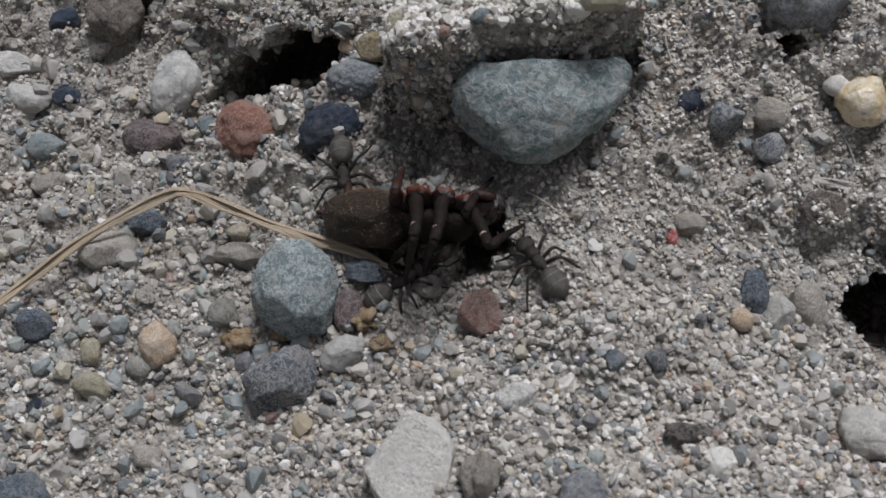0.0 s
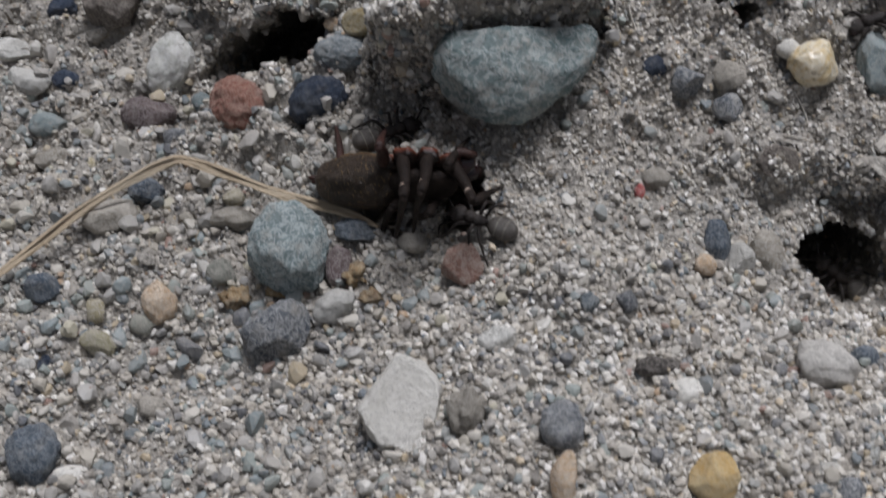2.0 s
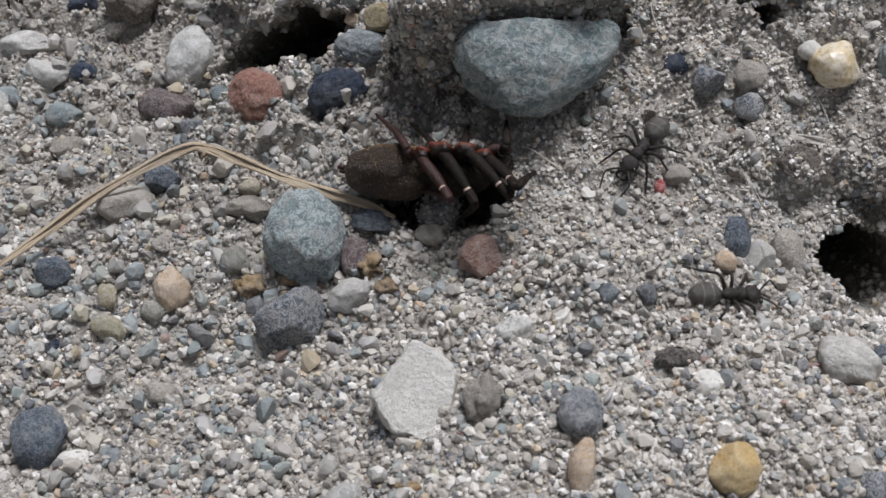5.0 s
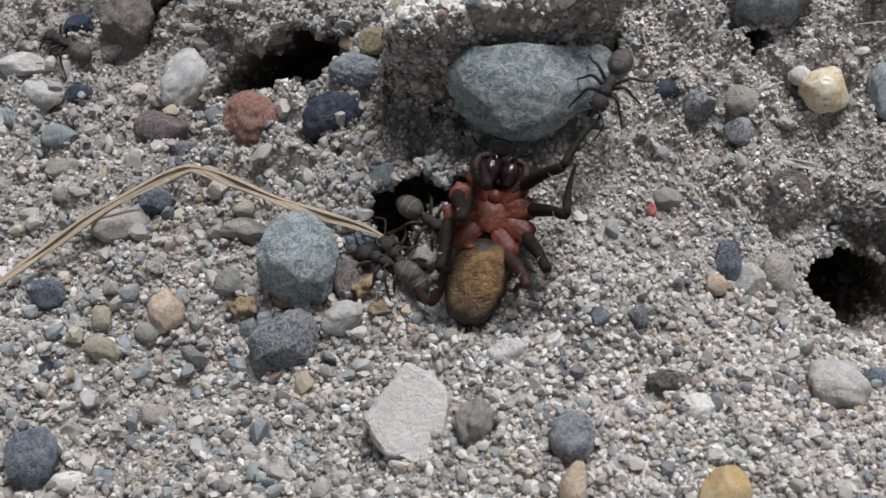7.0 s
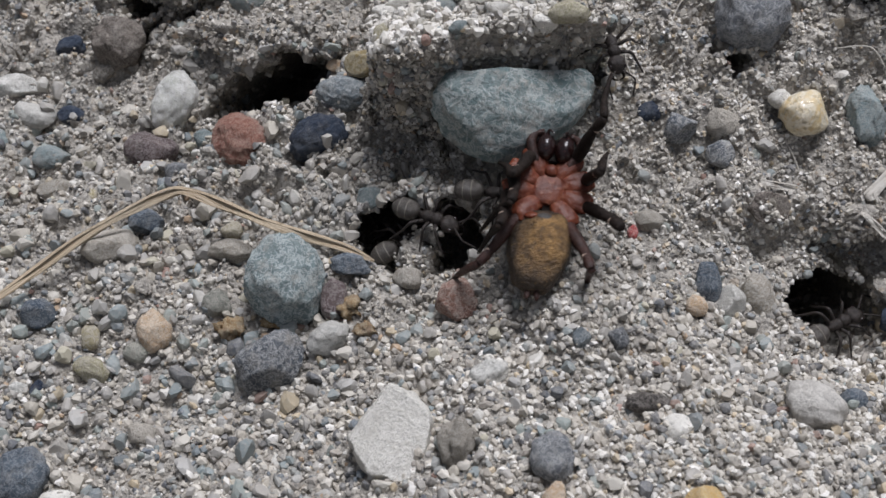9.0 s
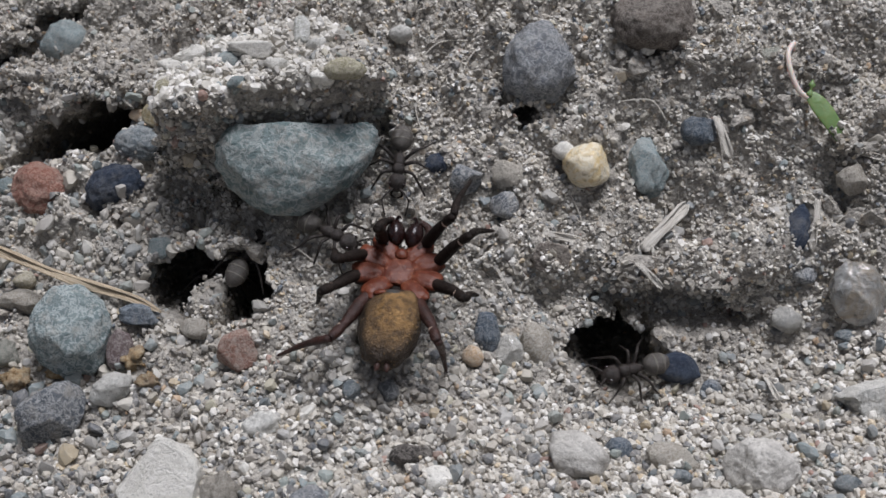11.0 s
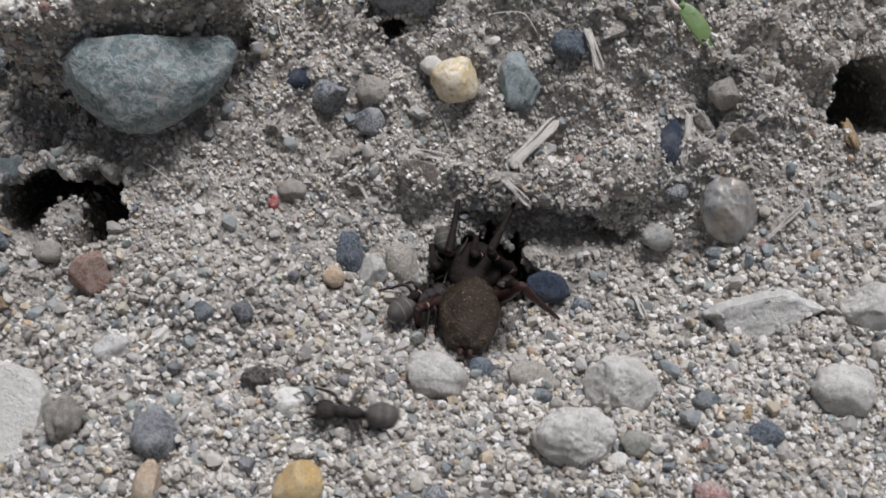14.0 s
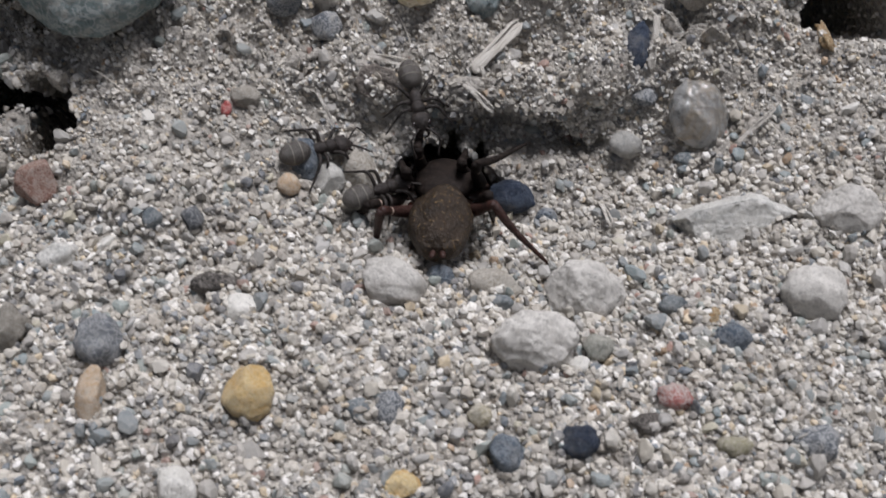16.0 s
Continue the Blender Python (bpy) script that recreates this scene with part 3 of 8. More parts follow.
pebble("rough beige stone bedded in sand", MAT["beige"], (-2.50, 0.22, -0.57), (0.32, 0.17, 0.16), (44, -1, -0), 22, 5)
pebble("rough grey-green pebble in sand", MAT["greygreen2"], (-2.59, -0.49, -0.83), (0.22, 0.23, 0.19), (44, -1, -0), 23, 5)
pebble("dull slate-blue pebble on sand", MAT["slate"], (-4.89, -0.54, -0.98), (0.25, 0.20, 0.18), (44, -1, -0), 24, 5)
pebble("smooth tan-orange pebble on sand", MAT["tan"], (-3.38, -0.83, -0.96), (0.24, 0.30, 0.21), (43, -8, 7), 25, 3)
pebble("rough grey-green pebble in sand", MAT["greygreen2"], (-3.57, -1.03, -1.13), (0.18, 0.15, 0.13), (44, -1, -0), 26, 4)
pebble("small pale yellow pebble on sand", MAT["paleyellow"], (-4.18, -0.86, -1.06), (0.13, 0.16, 0.11), (44, -1, -0), 27, 4)
pebble("angular pale grey stone on sand", MAT["palegrey"], (-4.48, -0.96, -1.13), (0.10, 0.19, 0.10), (43, -8, 7), 28, 5)
pebble("pale olive-yellow pebble on sand", MAT["paleolive"], (-4.13, -1.26, -1.20), (0.25, 0.17, 0.15), (42, 12, -15), 29, 4)
pebble("angular pale grey stone on sand", MAT["palegrey"], (-4.98, -1.49, -1.31), (0.13, 0.12, 0.11), (44, -1, -0), 30, 4)
pebble("smooth dark navy-blue pebble on sand", MAT["navy"], (-4.75, -1.48, -1.32), (0.11, 0.13, 0.09), (44, -1, -0), 31, 4)
pebble("small bright orange-brown crumb", MAT["orange"], (-4.86, -1.71, -1.41), (0.12, 0.07, 0.07), (44, -1, -0), 32, 4)
pebble("rough blue-grey stone bedded in sand", MAT["bluegrey2"], (-1.87, -1.34, -0.96), (0.41, 0.50, 0.36), (40, 19, -23), 33, 4)
pebble("angular pale grey stone on sand", MAT["palegrey"], (-1.16, -1.07, -0.76), (0.29, 0.21, 0.19), (42, -14, 13), 34, 7)
pebble("angular cream-white stone on sand", MAT["cream"], (-0.37, -2.52, -0.73), (0.52, 0.62, 0.30), (22, -3, 3), 35, 4, True)
pebble("lumpy grey-beige stone in soil", MAT["greybeige"], (0.38, -2.84, -0.46), (0.27, 0.34, 0.23), (44, -1, -0), 36, 10)
pebble("round dark grey pebble with a pale cap", MAT["darkround"], (1.40, -3.13, -0.23), (0.26, 0.29, 0.23), (44, -1, -0), 37, 2)
pebble("smooth tan-orange pebble on sand", MAT["tan"], (1.40, -3.76, -0.32), (0.17, 0.34, 0.16), (41, 3, -4), 38, 3)
pebble("translucent amber-yellow pebble on sand", MAT["amber"], (2.97, -3.77, -0.28), (0.26, 0.30, 0.21), (40, 13, -16), 39, 2)
pebble("dull slate-blue pebble on sand", MAT["slate"], (-4.76, -2.59, -1.60), (0.34, 0.41, 0.30), (42, 12, -15), 40, 3)
pebble("flat blackish brown flake on sand", MAT["blackflake"], (2.52, -2.42, -0.20), (0.28, 0.13, 0.13), (44, 2, -4), 41, 6)
pebble("rounded dusty grey pebble on sand", MAT["greyround"], (4.47, -2.38, -0.34), (0.37, 0.31, 0.28), (42, 12, -15), 42, 3)
pebble("dull slate-blue pebble on sand", MAT["slate"], (3.48, -0.62, -0.15), (0.19, 0.28, 0.17), (43, -5, 3), 43, 5)
pebble("pale translucent quartz pebble", MAT["quartzpale"], (3.78, -0.82, -0.27), (0.19, 0.21, 0.16), (44, -1, -0), 44, 6)
pebble("rough beige stone bedded in sand", MAT["beige"], (4.14, -0.68, -0.35), (0.22, 0.36, 0.20), (43, -8, 7), 46, 4)
pebble("tiny bright red chip of stone", MAT["redchip"], (2.58, -0.08, 0.15), (0.07, 0.11, 0.07), (44, -1, -0), 47, 5)
pebble("lumpy grey-beige stone in soil", MAT["greybeige"], (2.79, 0.10, 0.20), (0.19, 0.14, 0.12), (44, -1, -0), 48, 5)
pebble("large dark brown-grey stone half sunk in soil", MAT["darkbrown"], (4.40, 0.37, 0.18), (0.32, 0.22, 0.14), (44, -1, -0), 49, 6, True)
pebble("glossy yellow and cream pebble on bank", MAT["nugget"], (4.83, 1.33, 0.96), (0.30, 0.32, 0.26), (40, -18, 18), 50, 4)
pebble("angular cream-white stone on sand", MAT["cream"], (4.55, 1.52, 1.00), (0.17, 0.15, 0.13), (44, -1, -0), 51, 3)
pebble("rough blue-grey stone bedded in sand", MAT["bluegrey2"], (3.24, 1.24, 0.77), (0.25, 0.23, 0.20), (44, -1, -0), 52, 4)
pebble("smooth dark navy-blue pebble on sand", MAT["navy"], (2.88, 1.43, 0.84), (0.16, 0.15, 0.13), (44, -1, -0), 53, 5)
pebble("rough blue-grey stone bedded in sand", MAT["bluegrey2"], (3.76, 0.95, 0.56), (0.20, 0.19, 0.16), (44, -1, -0), 54, 5)
pebble("lumpy grey-beige stone in soil", MAT["greybeige"], (3.81, 1.30, 0.79), (0.23, 0.20, 0.17), (44, -1, -0), 55, 5)
pebble("small blue-green pebble on sand", MAT["bluegreen"], (5.64, 1.28, 0.98), (0.28, 0.44, 0.25), (43, -7, 1), 56, 6)
pebble("dull slate-blue pebble on sand", MAT["slate"], (6.27, 1.58, 1.35), (0.25, 0.20, 0.17), (43, -3, -3), 57, 5)
pebble("round dark grey pebble with a pale cap", MAT["darkround"], (4.23, 2.44, 1.76), (0.50, 0.57, 0.43), (43, -7, 1), 58, 0)
pebble("large dark brown-grey stone half sunk in soil", MAT["darkbrown"], (5.73, 2.78, 2.23), (0.60, 0.51, 0.44), (45, -3, -1), 59, 3)
pebble("angular cream-white stone on sand", MAT["cream"], (5.66, 2.56, 1.95), (0.10, 0.12, 0.09), (43, -3, -3), 60, 3)
pebble("large translucent grey quartz pebble", MAT["quartz"], (8.20, -0.35, 0.26), (0.38, 0.50, 0.30), (42, -10, 12), 62, 5)
pebble("smooth dark navy-blue pebble on sand", MAT["navy"], (7.54, 0.49, 0.63), (0.19, 0.34, 0.17), (43, 7, -14), 63, 6)
pebble("smooth light blue-grey pebble", MAT["bluegrey"], (8.04, -0.71, -0.07), (0.14, 0.10, 0.09), (43, -3, -3), 65, 3)
pebble("dull slate-blue pebble on sand", MAT["slate"], (8.59, -0.87, 0.07), (0.10, 0.10, 0.08), (43, -3, -3), 66, 3)
pebble("smooth dark navy-blue pebble on sand", MAT["navy"], (5.97, -0.80, -0.59), (0.32, 0.22, 0.20), (43, 2, -9), 67, 3)
pebble("angular pale grey stone on sand", MAT["palegrey"], (8.40, -1.66, -0.07), (0.84, 0.34, 0.28), (40, -11, 5), 68, 10, True)
pebble("rounded dusty grey pebble on sand", MAT["greyround"], (9.64, -1.83, 0.21), (0.41, 0.32, 0.28), (41, -0, -8), 69, 3)
pebble("rounded dusty grey pebble on sand", MAT["greyround"], (8.95, -2.93, 0.13), (0.38, 0.31, 0.27), (41, 3, -11), 70, 1)
pebble("rounded dusty grey pebble on sand", MAT["greyround"], (6.56, -2.61, -0.18), (0.46, 0.35, 0.31), (41, -0, -8), 72, 1)
pebble("rounded dusty grey pebble on sand", MAT["greyround"], (5.93, -3.31, -0.13), (0.48, 0.38, 0.33), (41, -0, -8), 73, 2)
pebble("rough beige stone bedded in sand", MAT["beige"], (5.62, -2.30, -0.45), (0.33, 0.21, 0.19), (41, 3, -11), 74, 6)
pebble("dull slate-blue pebble on sand", MAT["slate"], (5.01, -2.16, -0.50), (0.18, 0.17, 0.15), (41, -4, -4), 75, 6)
pebble("smooth light blue-grey pebble", MAT["bluegrey"], (5.61, -2.62, -0.39), (0.19, 0.11, 0.10), (41, -4, -4), 76, 4)
pebble("rough grey-green pebble in sand", MAT["greygreen2"], (6.59, -3.41, -0.14), (0.19, 0.15, 0.13), (41, -4, -4), 77, 5)
pebble("angular cream-white stone on sand", MAT["cream"], (6.36, -3.60, -0.18), (0.13, 0.11, 0.09), (41, -4, -4), 78, 4)
pebble("small bright orange-brown crumb", MAT["orange"], (7.82, -3.15, -0.04), (0.08, 0.16, 0.08), (40, 13, -23), 79, 5)
pebble("dull slate-blue pebble on sand", MAT["slate"], (7.98, -3.43, -0.00), (0.21, 0.19, 0.16), (41, -4, -4), 80, 4)
pebble("smooth light blue-grey pebble", MAT["bluegrey"], (7.47, -2.89, -0.10), (0.16, 0.12, 0.11), (41, -4, -4), 81, 4)
pebble("small red and white pebble", MAT["redwhite"], (7.26, -4.07, -0.10), (0.19, 0.15, 0.13), (41, 6, -15), 82, 5)
pebble("flat blackish brown flake on sand", MAT["blackflake"], (6.97, -4.32, -0.18), (0.24, 0.12, 0.12), (41, -4, -4), 83, 6)
pebble("smooth dark navy-blue pebble on sand", MAT["navy"], (6.23, -4.45, -0.24), (0.22, 0.19, 0.17), (39, 16, -27), 84, 3)
pebble("dull slate-blue pebble on sand", MAT["slate"], (5.51, -4.52, -0.35), (0.18, 0.23, 0.16), (40, -10, 4), 85, 3)
pebble("rough blue-grey stone bedded in sand", MAT["bluegrey2"], (4.36, -3.95, -0.37), (0.17, 0.19, 0.14), (41, -4, -4), 86, 5)
pebble("smooth light blue-grey pebble", MAT["bluegrey"], (4.04, -3.95, -0.39), (0.14, 0.16, 0.12), (41, -4, -4), 87, 4)
pebble("smooth chalk-white pebble on sand", MAT["white"], (4.72, -3.47, -0.33), (0.08, 0.15, 0.08), (41, -4, -4), 88, 4)
pebble("small pale yellow pebble on sand", MAT["paleyellow"], (5.29, -4.08, -0.33), (0.14, 0.12, 0.11), (41, -4, -4), 89, 3)
pebble("angular cream-white stone on sand", MAT["cream"], (5.07, -3.80, -0.34), (0.10, 0.07, 0.06), (41, -4, -4), 90, 4)
pebble("pale olive-yellow pebble on sand", MAT["paleolive"], (7.77, -4.60, -0.18), (0.19, 0.11, 0.11), (41, -4, -4), 91, 4)
pebble("rough blue-grey stone bedded in sand", MAT["bluegrey2"], (8.58, -4.61, -0.15), (0.26, 0.20, 0.18), (41, -4, -4), 92, 5)
pebble("angular cream-white stone on sand", MAT["cream"], (2.82, -2.74, -0.24), (0.19, 0.19, 0.16), (41, -4, -4), 93, 5)
pebble("angular cream-white stone on sand", MAT["cream"], (2.28, -4.69, -0.52), (0.23, 0.22, 0.19), (40, 3, -11), 94, 4)
pebble("translucent amber-yellow pebble on sand", MAT["amber"], (4.44, -4.75, -0.51), (0.23, 0.17, 0.15), (40, -7, 0), 95, 3)
pebble("angular rust-brown stone beside the burrow", MAT["rust"], (0.42, -0.79, -0.30), (0.26, 0.29, 0.13), (40, 6, -8), 96, 8, True)
pebble("smooth light blue-grey pebble", MAT["bluegrey"], (1.83, -1.65, -0.02), (0.12, 0.14, 0.11), (40, -0, 0), 97, 6)
pebble("small dark grey pebble on sand", MAT["darkgrey"], (2.27, -1.62, -0.03), (0.14, 0.16, 0.12), (39, 10, -12), 98, 7)
pebble("dull slate-blue pebble on sand", MAT["slate"], (-0.94, -0.14, -0.40), (0.30, 0.15, 0.14), (43, -0, -7), 99, 8)
pebble("lumpy grey-beige stone in soil", MAT["greybeige"], (-0.20, -0.35, -0.43), (0.20, 0.14, 0.13), (43, -3, -3), 100, 6)
pebble("rough beige stone bedded in sand", MAT["beige"], (1.60, 2.95, 1.44), (0.28, 0.21, 0.19), (43, -3, -3), 101, 5)
pebble("angular pale grey stone on sand", MAT["palegrey"], (2.40, 3.23, 1.63), (0.17, 0.15, 0.13), (43, -3, -3), 102, 4)
pebble("small blue-green pebble on sand", MAT["bluegreen"], (-2.51, 4.31, 0.60), (0.39, 0.35, 0.30), (43, -3, -3), 103, 4)
pebble("rough grey-green pebble in sand", MAT["greygreen2"], (7.25, 2.30, 2.01), (0.24, 0.17, 0.15), (43, -3, -3), 105, 5)
pebble("lumpy grey-beige stone in soil", MAT["greybeige"], (8.18, 0.85, 1.18), (0.22, 0.21, 0.18), (43, -3, -3), 106, 5)
pebble("dull slate-blue pebble on sand", MAT["slate"], (6.39, -1.05, -0.72), (0.15, 0.12, 0.10), (43, -3, -3), 107, 4)
pebble("rough blue-grey stone bedded in sand", MAT["bluegrey2"], (7.62, 0.09, 0.21), (0.18, 0.12, 0.11), (43, -3, -3), 108, 4)
pebble("pale translucent quartz pebble", MAT["quartzpale"], (7.40, -0.28, -0.24), (0.20, 0.18, 0.15), (41, -4, -4), 109, 4)
pebble("smooth chalk-white pebble on sand", MAT["white"], (2.91, -1.58, -0.19), (0.07, 0.09, 0.06), (43, 6, -8), 110, 4)
pebble("small bright orange-brown crumb", MAT["orange"], (3.78, -3.71, -0.36), (0.11, 0.09, 0.08), (41, -4, -4), 112, 3)
pebble("angular cream-white stone on sand", MAT["cream"], (4.24, -3.35, -0.33), (0.18, 0.12, 0.11), (41, 3, -11), 113, 5)
pebble("rough grey-green pebble in sand", MAT["greygreen2"], (7.64, -3.49, -0.06), (0.14, 0.10, 0.09), (41, -4, -4), 114, 4)
pebble("smooth tan-orange pebble on sand", MAT["tan"], (3.30, -1.00, -0.19), (0.15, 0.16, 0.13), (41, -4, -4), 115, 4)
pebble("small blue-green pebble on sand", MAT["bluegreen"], (-0.70, 0.67, -0.01), (0.18, 0.17, 0.14), (44, -1, -0), 116, 5)
pebble("small blue-green pebble on sand", MAT["bluegreen"], (-6.25, 2.57, -0.89), (0.22, 0.30, 0.19), (40, -0, 0), 117, 4)
pebble("angular pale grey stone on sand", MAT["palegrey"], (-6.39, 2.42, -0.88), (0.34, 0.33, 0.28), (42, -0, -1), 118, 5)
pebble("small blue-green pebble on sand", MAT["bluegreen"], (-5.86, 0.10, -0.92), (0.26, 0.16, 0.14), (42, -0, -1), 119, 4)
pebble("angular pale grey stone on sand", MAT["palegrey"], (-1.11, -3.68, -1.08), (0.23, 0.18, 0.16), (41, -10, 11), 120, 6)
pebble("lumpy grey-beige stone in soil", MAT["greybeige"], (-3.41, -2.05, -1.46), (0.19, 0.16, 0.14), (42, -0, -1), 121, 5)
pebble("smooth light blue-grey pebble", MAT["bluegrey"], (-3.43, -3.51, -1.73), (0.18, 0.14, 0.12), (42, -0, -1), 122, 4)
pebble("small bright orange-brown crumb", MAT["orange"], (-0.40, -3.67, -0.86), (0.18, 0.08, 0.08), (41, 3, -4), 123, 5)
pebble("angular pale grey stone on sand", MAT["palegrey"], (0.77, -1.89, -0.38), (0.24, 0.17, 0.15), (41, -7, 7), 124, 6)
pebble("angular cream-white stone on sand", MAT["cream"], (-4.33, -2.83, -1.73), (0.25, 0.16, 0.14), (41, -7, 7), 125, 5)
pebble("rough dark purple-brown pebble", MAT["purple"], (-1.12, -0.59, -0.58), (0.18, 0.29, 0.16), (40, 3, -4), 126, 2)


# ---------------------------------------------------------------- the earth clod with the large green stone in it
def lumpy(name, place, size, seed, material, label, category, rough=0.16, base=ICO5, freq=1.6, square=0.62):
    v, f = base
    v = np.sign(v) * np.abs(v) ** square
    v = v * (1 + rough * fbm(v * freq + seed, 4, seed))[:, None]
    v = v * np.array(size)
    v = v * (1 + 0.07 * fbm(v * 5.0 + seed, 3, seed + 3) / max(size))[:, None]
    ob = new(name, mesh_of(name, v, f, material))
    ob.location = Vector(place) * CM
    tagged(ob, label, category)
    return ob, v + np.array(place)


def crust(points, count, lo, hi, name, label, base=ICO1, material=None):
    c = points[rng.integers(0, len(points), count)] + rng.normal(size=(count, 3)) * 0.02
    return grains(name, c, lo + (hi - lo) * rng.random(count) ** 1.6, base, rng, label, material)


CLOD = pose(0.80, 1.93, 1.44, 44, 0, 3)          # centimetres; its own y runs up the bank, its z out of the bank


def clod_shape():
    """A clod with a pale upper ledge that juts over a hollow face."""
    v, f = ICO6
    v = np.sign(v) * np.abs(v) ** 0.72
    x, y, z = v.T
    ridge = np.clip(1 - np.abs(y - 0.02 + 0.22 * vnoise(np.stack([x * 2.4, 0 * x], 1), 14)) / 0.62, 0, 1)
    out = np.where(z > 0, 0.56 * z + 0.36 * ridge * np.clip(z * 1.6, 0, 1), 0.9 * z)
    out = out - 0.45 * np.clip((-0.12 - y) / 0.6, 0, 1) * (z > 0)
    right = np.clip((x - 0.35) / 0.5, 0, 1) * np.clip((0.1 - y) / 0.5, 0, 1)
    p = np.stack([1.47 * x * (1 - 0.10 * y), 0.90 * y + 0.10 * np.sin(2.2 * x), out - 0.5 * right * (z > 0)], 1)
    p = p * (1 + 0.10 * fbm(v * 1.7 + 4, 4, 4))[:, None]
    n = v / np.linalg.norm(v, axis=1)[:, None]
    p = p + n * (0.15 * fbm(p * 2.6 + 1, 3, 16) + 0.07 * fbm(p * 7.0, 3, 23) - 0.06 * np.abs(fbm(p * 4.0 + 9, 2, 29)))[:, None]
    m = np.array(CLOD)
    return p, p @ m[:3, :3].T + m[:3, 3], f


clod_local, clod_pts, clod_faces = clod_shape()
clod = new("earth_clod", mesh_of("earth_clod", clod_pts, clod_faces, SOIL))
tagged(clod, "crumbly clod of grey earth jutting from the bank", "clod")
clod_front = clod_pts[clod_local[:, 2] > -0.75]
crust(clod_front, 12500, 0.018, 0.045, "clod_sand", "sand grains crusted on the earth clod", CUBE)
ledge = clod_local[:, 1] + 0.10 * fbm(clod_local * 2.0, 2, 37) - 0.12 * clod_local[:, 0]
chalk_points = clod_pts[(ledge > 0.08) & (clod_local[:, 2] > 0.0) & (clod_local[:, 0] < 0.75)]
crust(chalk_points, 3800, 0.025, 0.085, "chalk_crumbs", "pale chalky crumbs along the top of the earth clod", ICO1, CHALK)
crust(clod_front, 1000, 0.05, 0.10, "clod_gravel", "fine gravel set in the earth clod", ICO2)


def on_clod(u, v, lift=0.0):
    """The place on the clod's outer face at its own x, y."""
    near = np.hypot(clod_local[:, 0] - u, clod_local[:, 1] - v) < 0.09
    k = np.argmax(np.where(near, clod_local[:, 2], -9))
    return tuple(clod_pts[k] + lift * np.array((0.0, -0.69, 0.72)))


def wedge_stone():
    """A broad stone with a straight upper edge, drawn out to one side and narrowing to its foot."""
    v, f = ICO5
    v = np.sign(v) * np.abs(v) ** 0.88
    v = v * (1 + 0.06 * fbm(v * 1.4 + 3.3, 3, 77))[:, None]
    v = facet(v, np.random.default_rng(15), 4, 0.84, 0.97)
    x, y, z = v.T
    y = np.minimum(y, 0.72 + 0.05 * x) / 0.86
    wide = np.where(x < 0, 0.84 + 0.02 * y, np.clip(0.82 + 0.36 * y, 0.35, 1.3))
    v = np.stack([x * wide - 0.06, y + 0.08 * np.clip(x, 0, 1), z * (0.9 + 0.12 * y)], 1)
    v = v * (1 + 0.035 * fbm(v * 3.5, 3, 8) + 0.022 * fbm(v * 9.0, 3, 5) - 0.02 * np.abs(fbm(v * 15.0, 2, 6)))[:, None]
    return mesh_of("stone", v * np.array((1.14, 0.58, 0.50)), f, MAT["wedge"])


green = new("stone", wedge_stone())
green.matrix_world = pose(1.12 * CM, 1.06 * CM, 1.12 * CM, 44, 4, 4)
tagged(green, "large blue-green stone wedged under an earth clod", "stone", group="loose stones on the sand")


def lump(place, size, seed):
    """A crumb of earth crust, with its own sand on it."""
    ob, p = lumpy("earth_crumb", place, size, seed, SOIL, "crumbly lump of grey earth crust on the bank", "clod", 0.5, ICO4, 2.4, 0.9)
    ob["group"] = "earth lumps on the bank"
    crust_points.append(p[rng.integers(0, len(p), int(3600 * size[0] * size[1]) + 120)])


crust_points = []
lump((-2.67, 3.46, 0.50), (0.76, 0.26, 0.23), 20)
lump((-1.81, 3.34, 0.67), (0.43, 0.26, 0.22), 21)
lump((6.34, 2.49, 1.85), (0.41, 0.29, 0.25), 22)
lump((6.95, 2.01, 1.59), (0.34, 0.25, 0.21), 23)
lump((8.49, 1.27, 1.41), (0.44, 0.28, 0.24), 24)
lump((2.89, 0.27, 0.13), (0.25, 0.19, 0.17), 25)
lump((-1.23, 1.35, -0.01), (0.33, 0.20, 0.18), 26)
lump((-3.62, 5.02, 0.27), (0.73, 0.43, 0.37), 27)
lump((-2.14, 1.39, -0.25), (0.26, 0.16, 0.14), 29)
lump((3.30, 1.76, 0.90), (0.23, 0.17, 0.14), 31)
lump((8.72, 0.81, 1.00), (0.40, 0.24, 0.21), 32)
lump((7.94, 2.22, 1.82), (0.38, 0.25, 0.21), 33)
lump((3.50, 0.71, 0.27), (0.32, 0.20, 0.17), 34)
lump((8.07, 0.22, 0.33), (0.30, 0.16, 0.14), 35)
lump((5.51, 0.13, 0.20), (0.48, 0.20, 0.18), 36)
lump((6.57, 0.07, 0.10), (0.45, 0.19, 0.16), 37)
crust(np.concatenate(crust_points), 11000, 0.02, 0.055, "crust_sand", "sand grains crusted on lumps of earth", CUBE)
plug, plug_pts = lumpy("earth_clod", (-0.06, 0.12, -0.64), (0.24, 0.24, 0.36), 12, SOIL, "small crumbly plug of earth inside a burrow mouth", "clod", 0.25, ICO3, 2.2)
crust(plug_pts, 260, 0.02, 0.05, "plug_sand", "sand grains stuck to the earth plug")
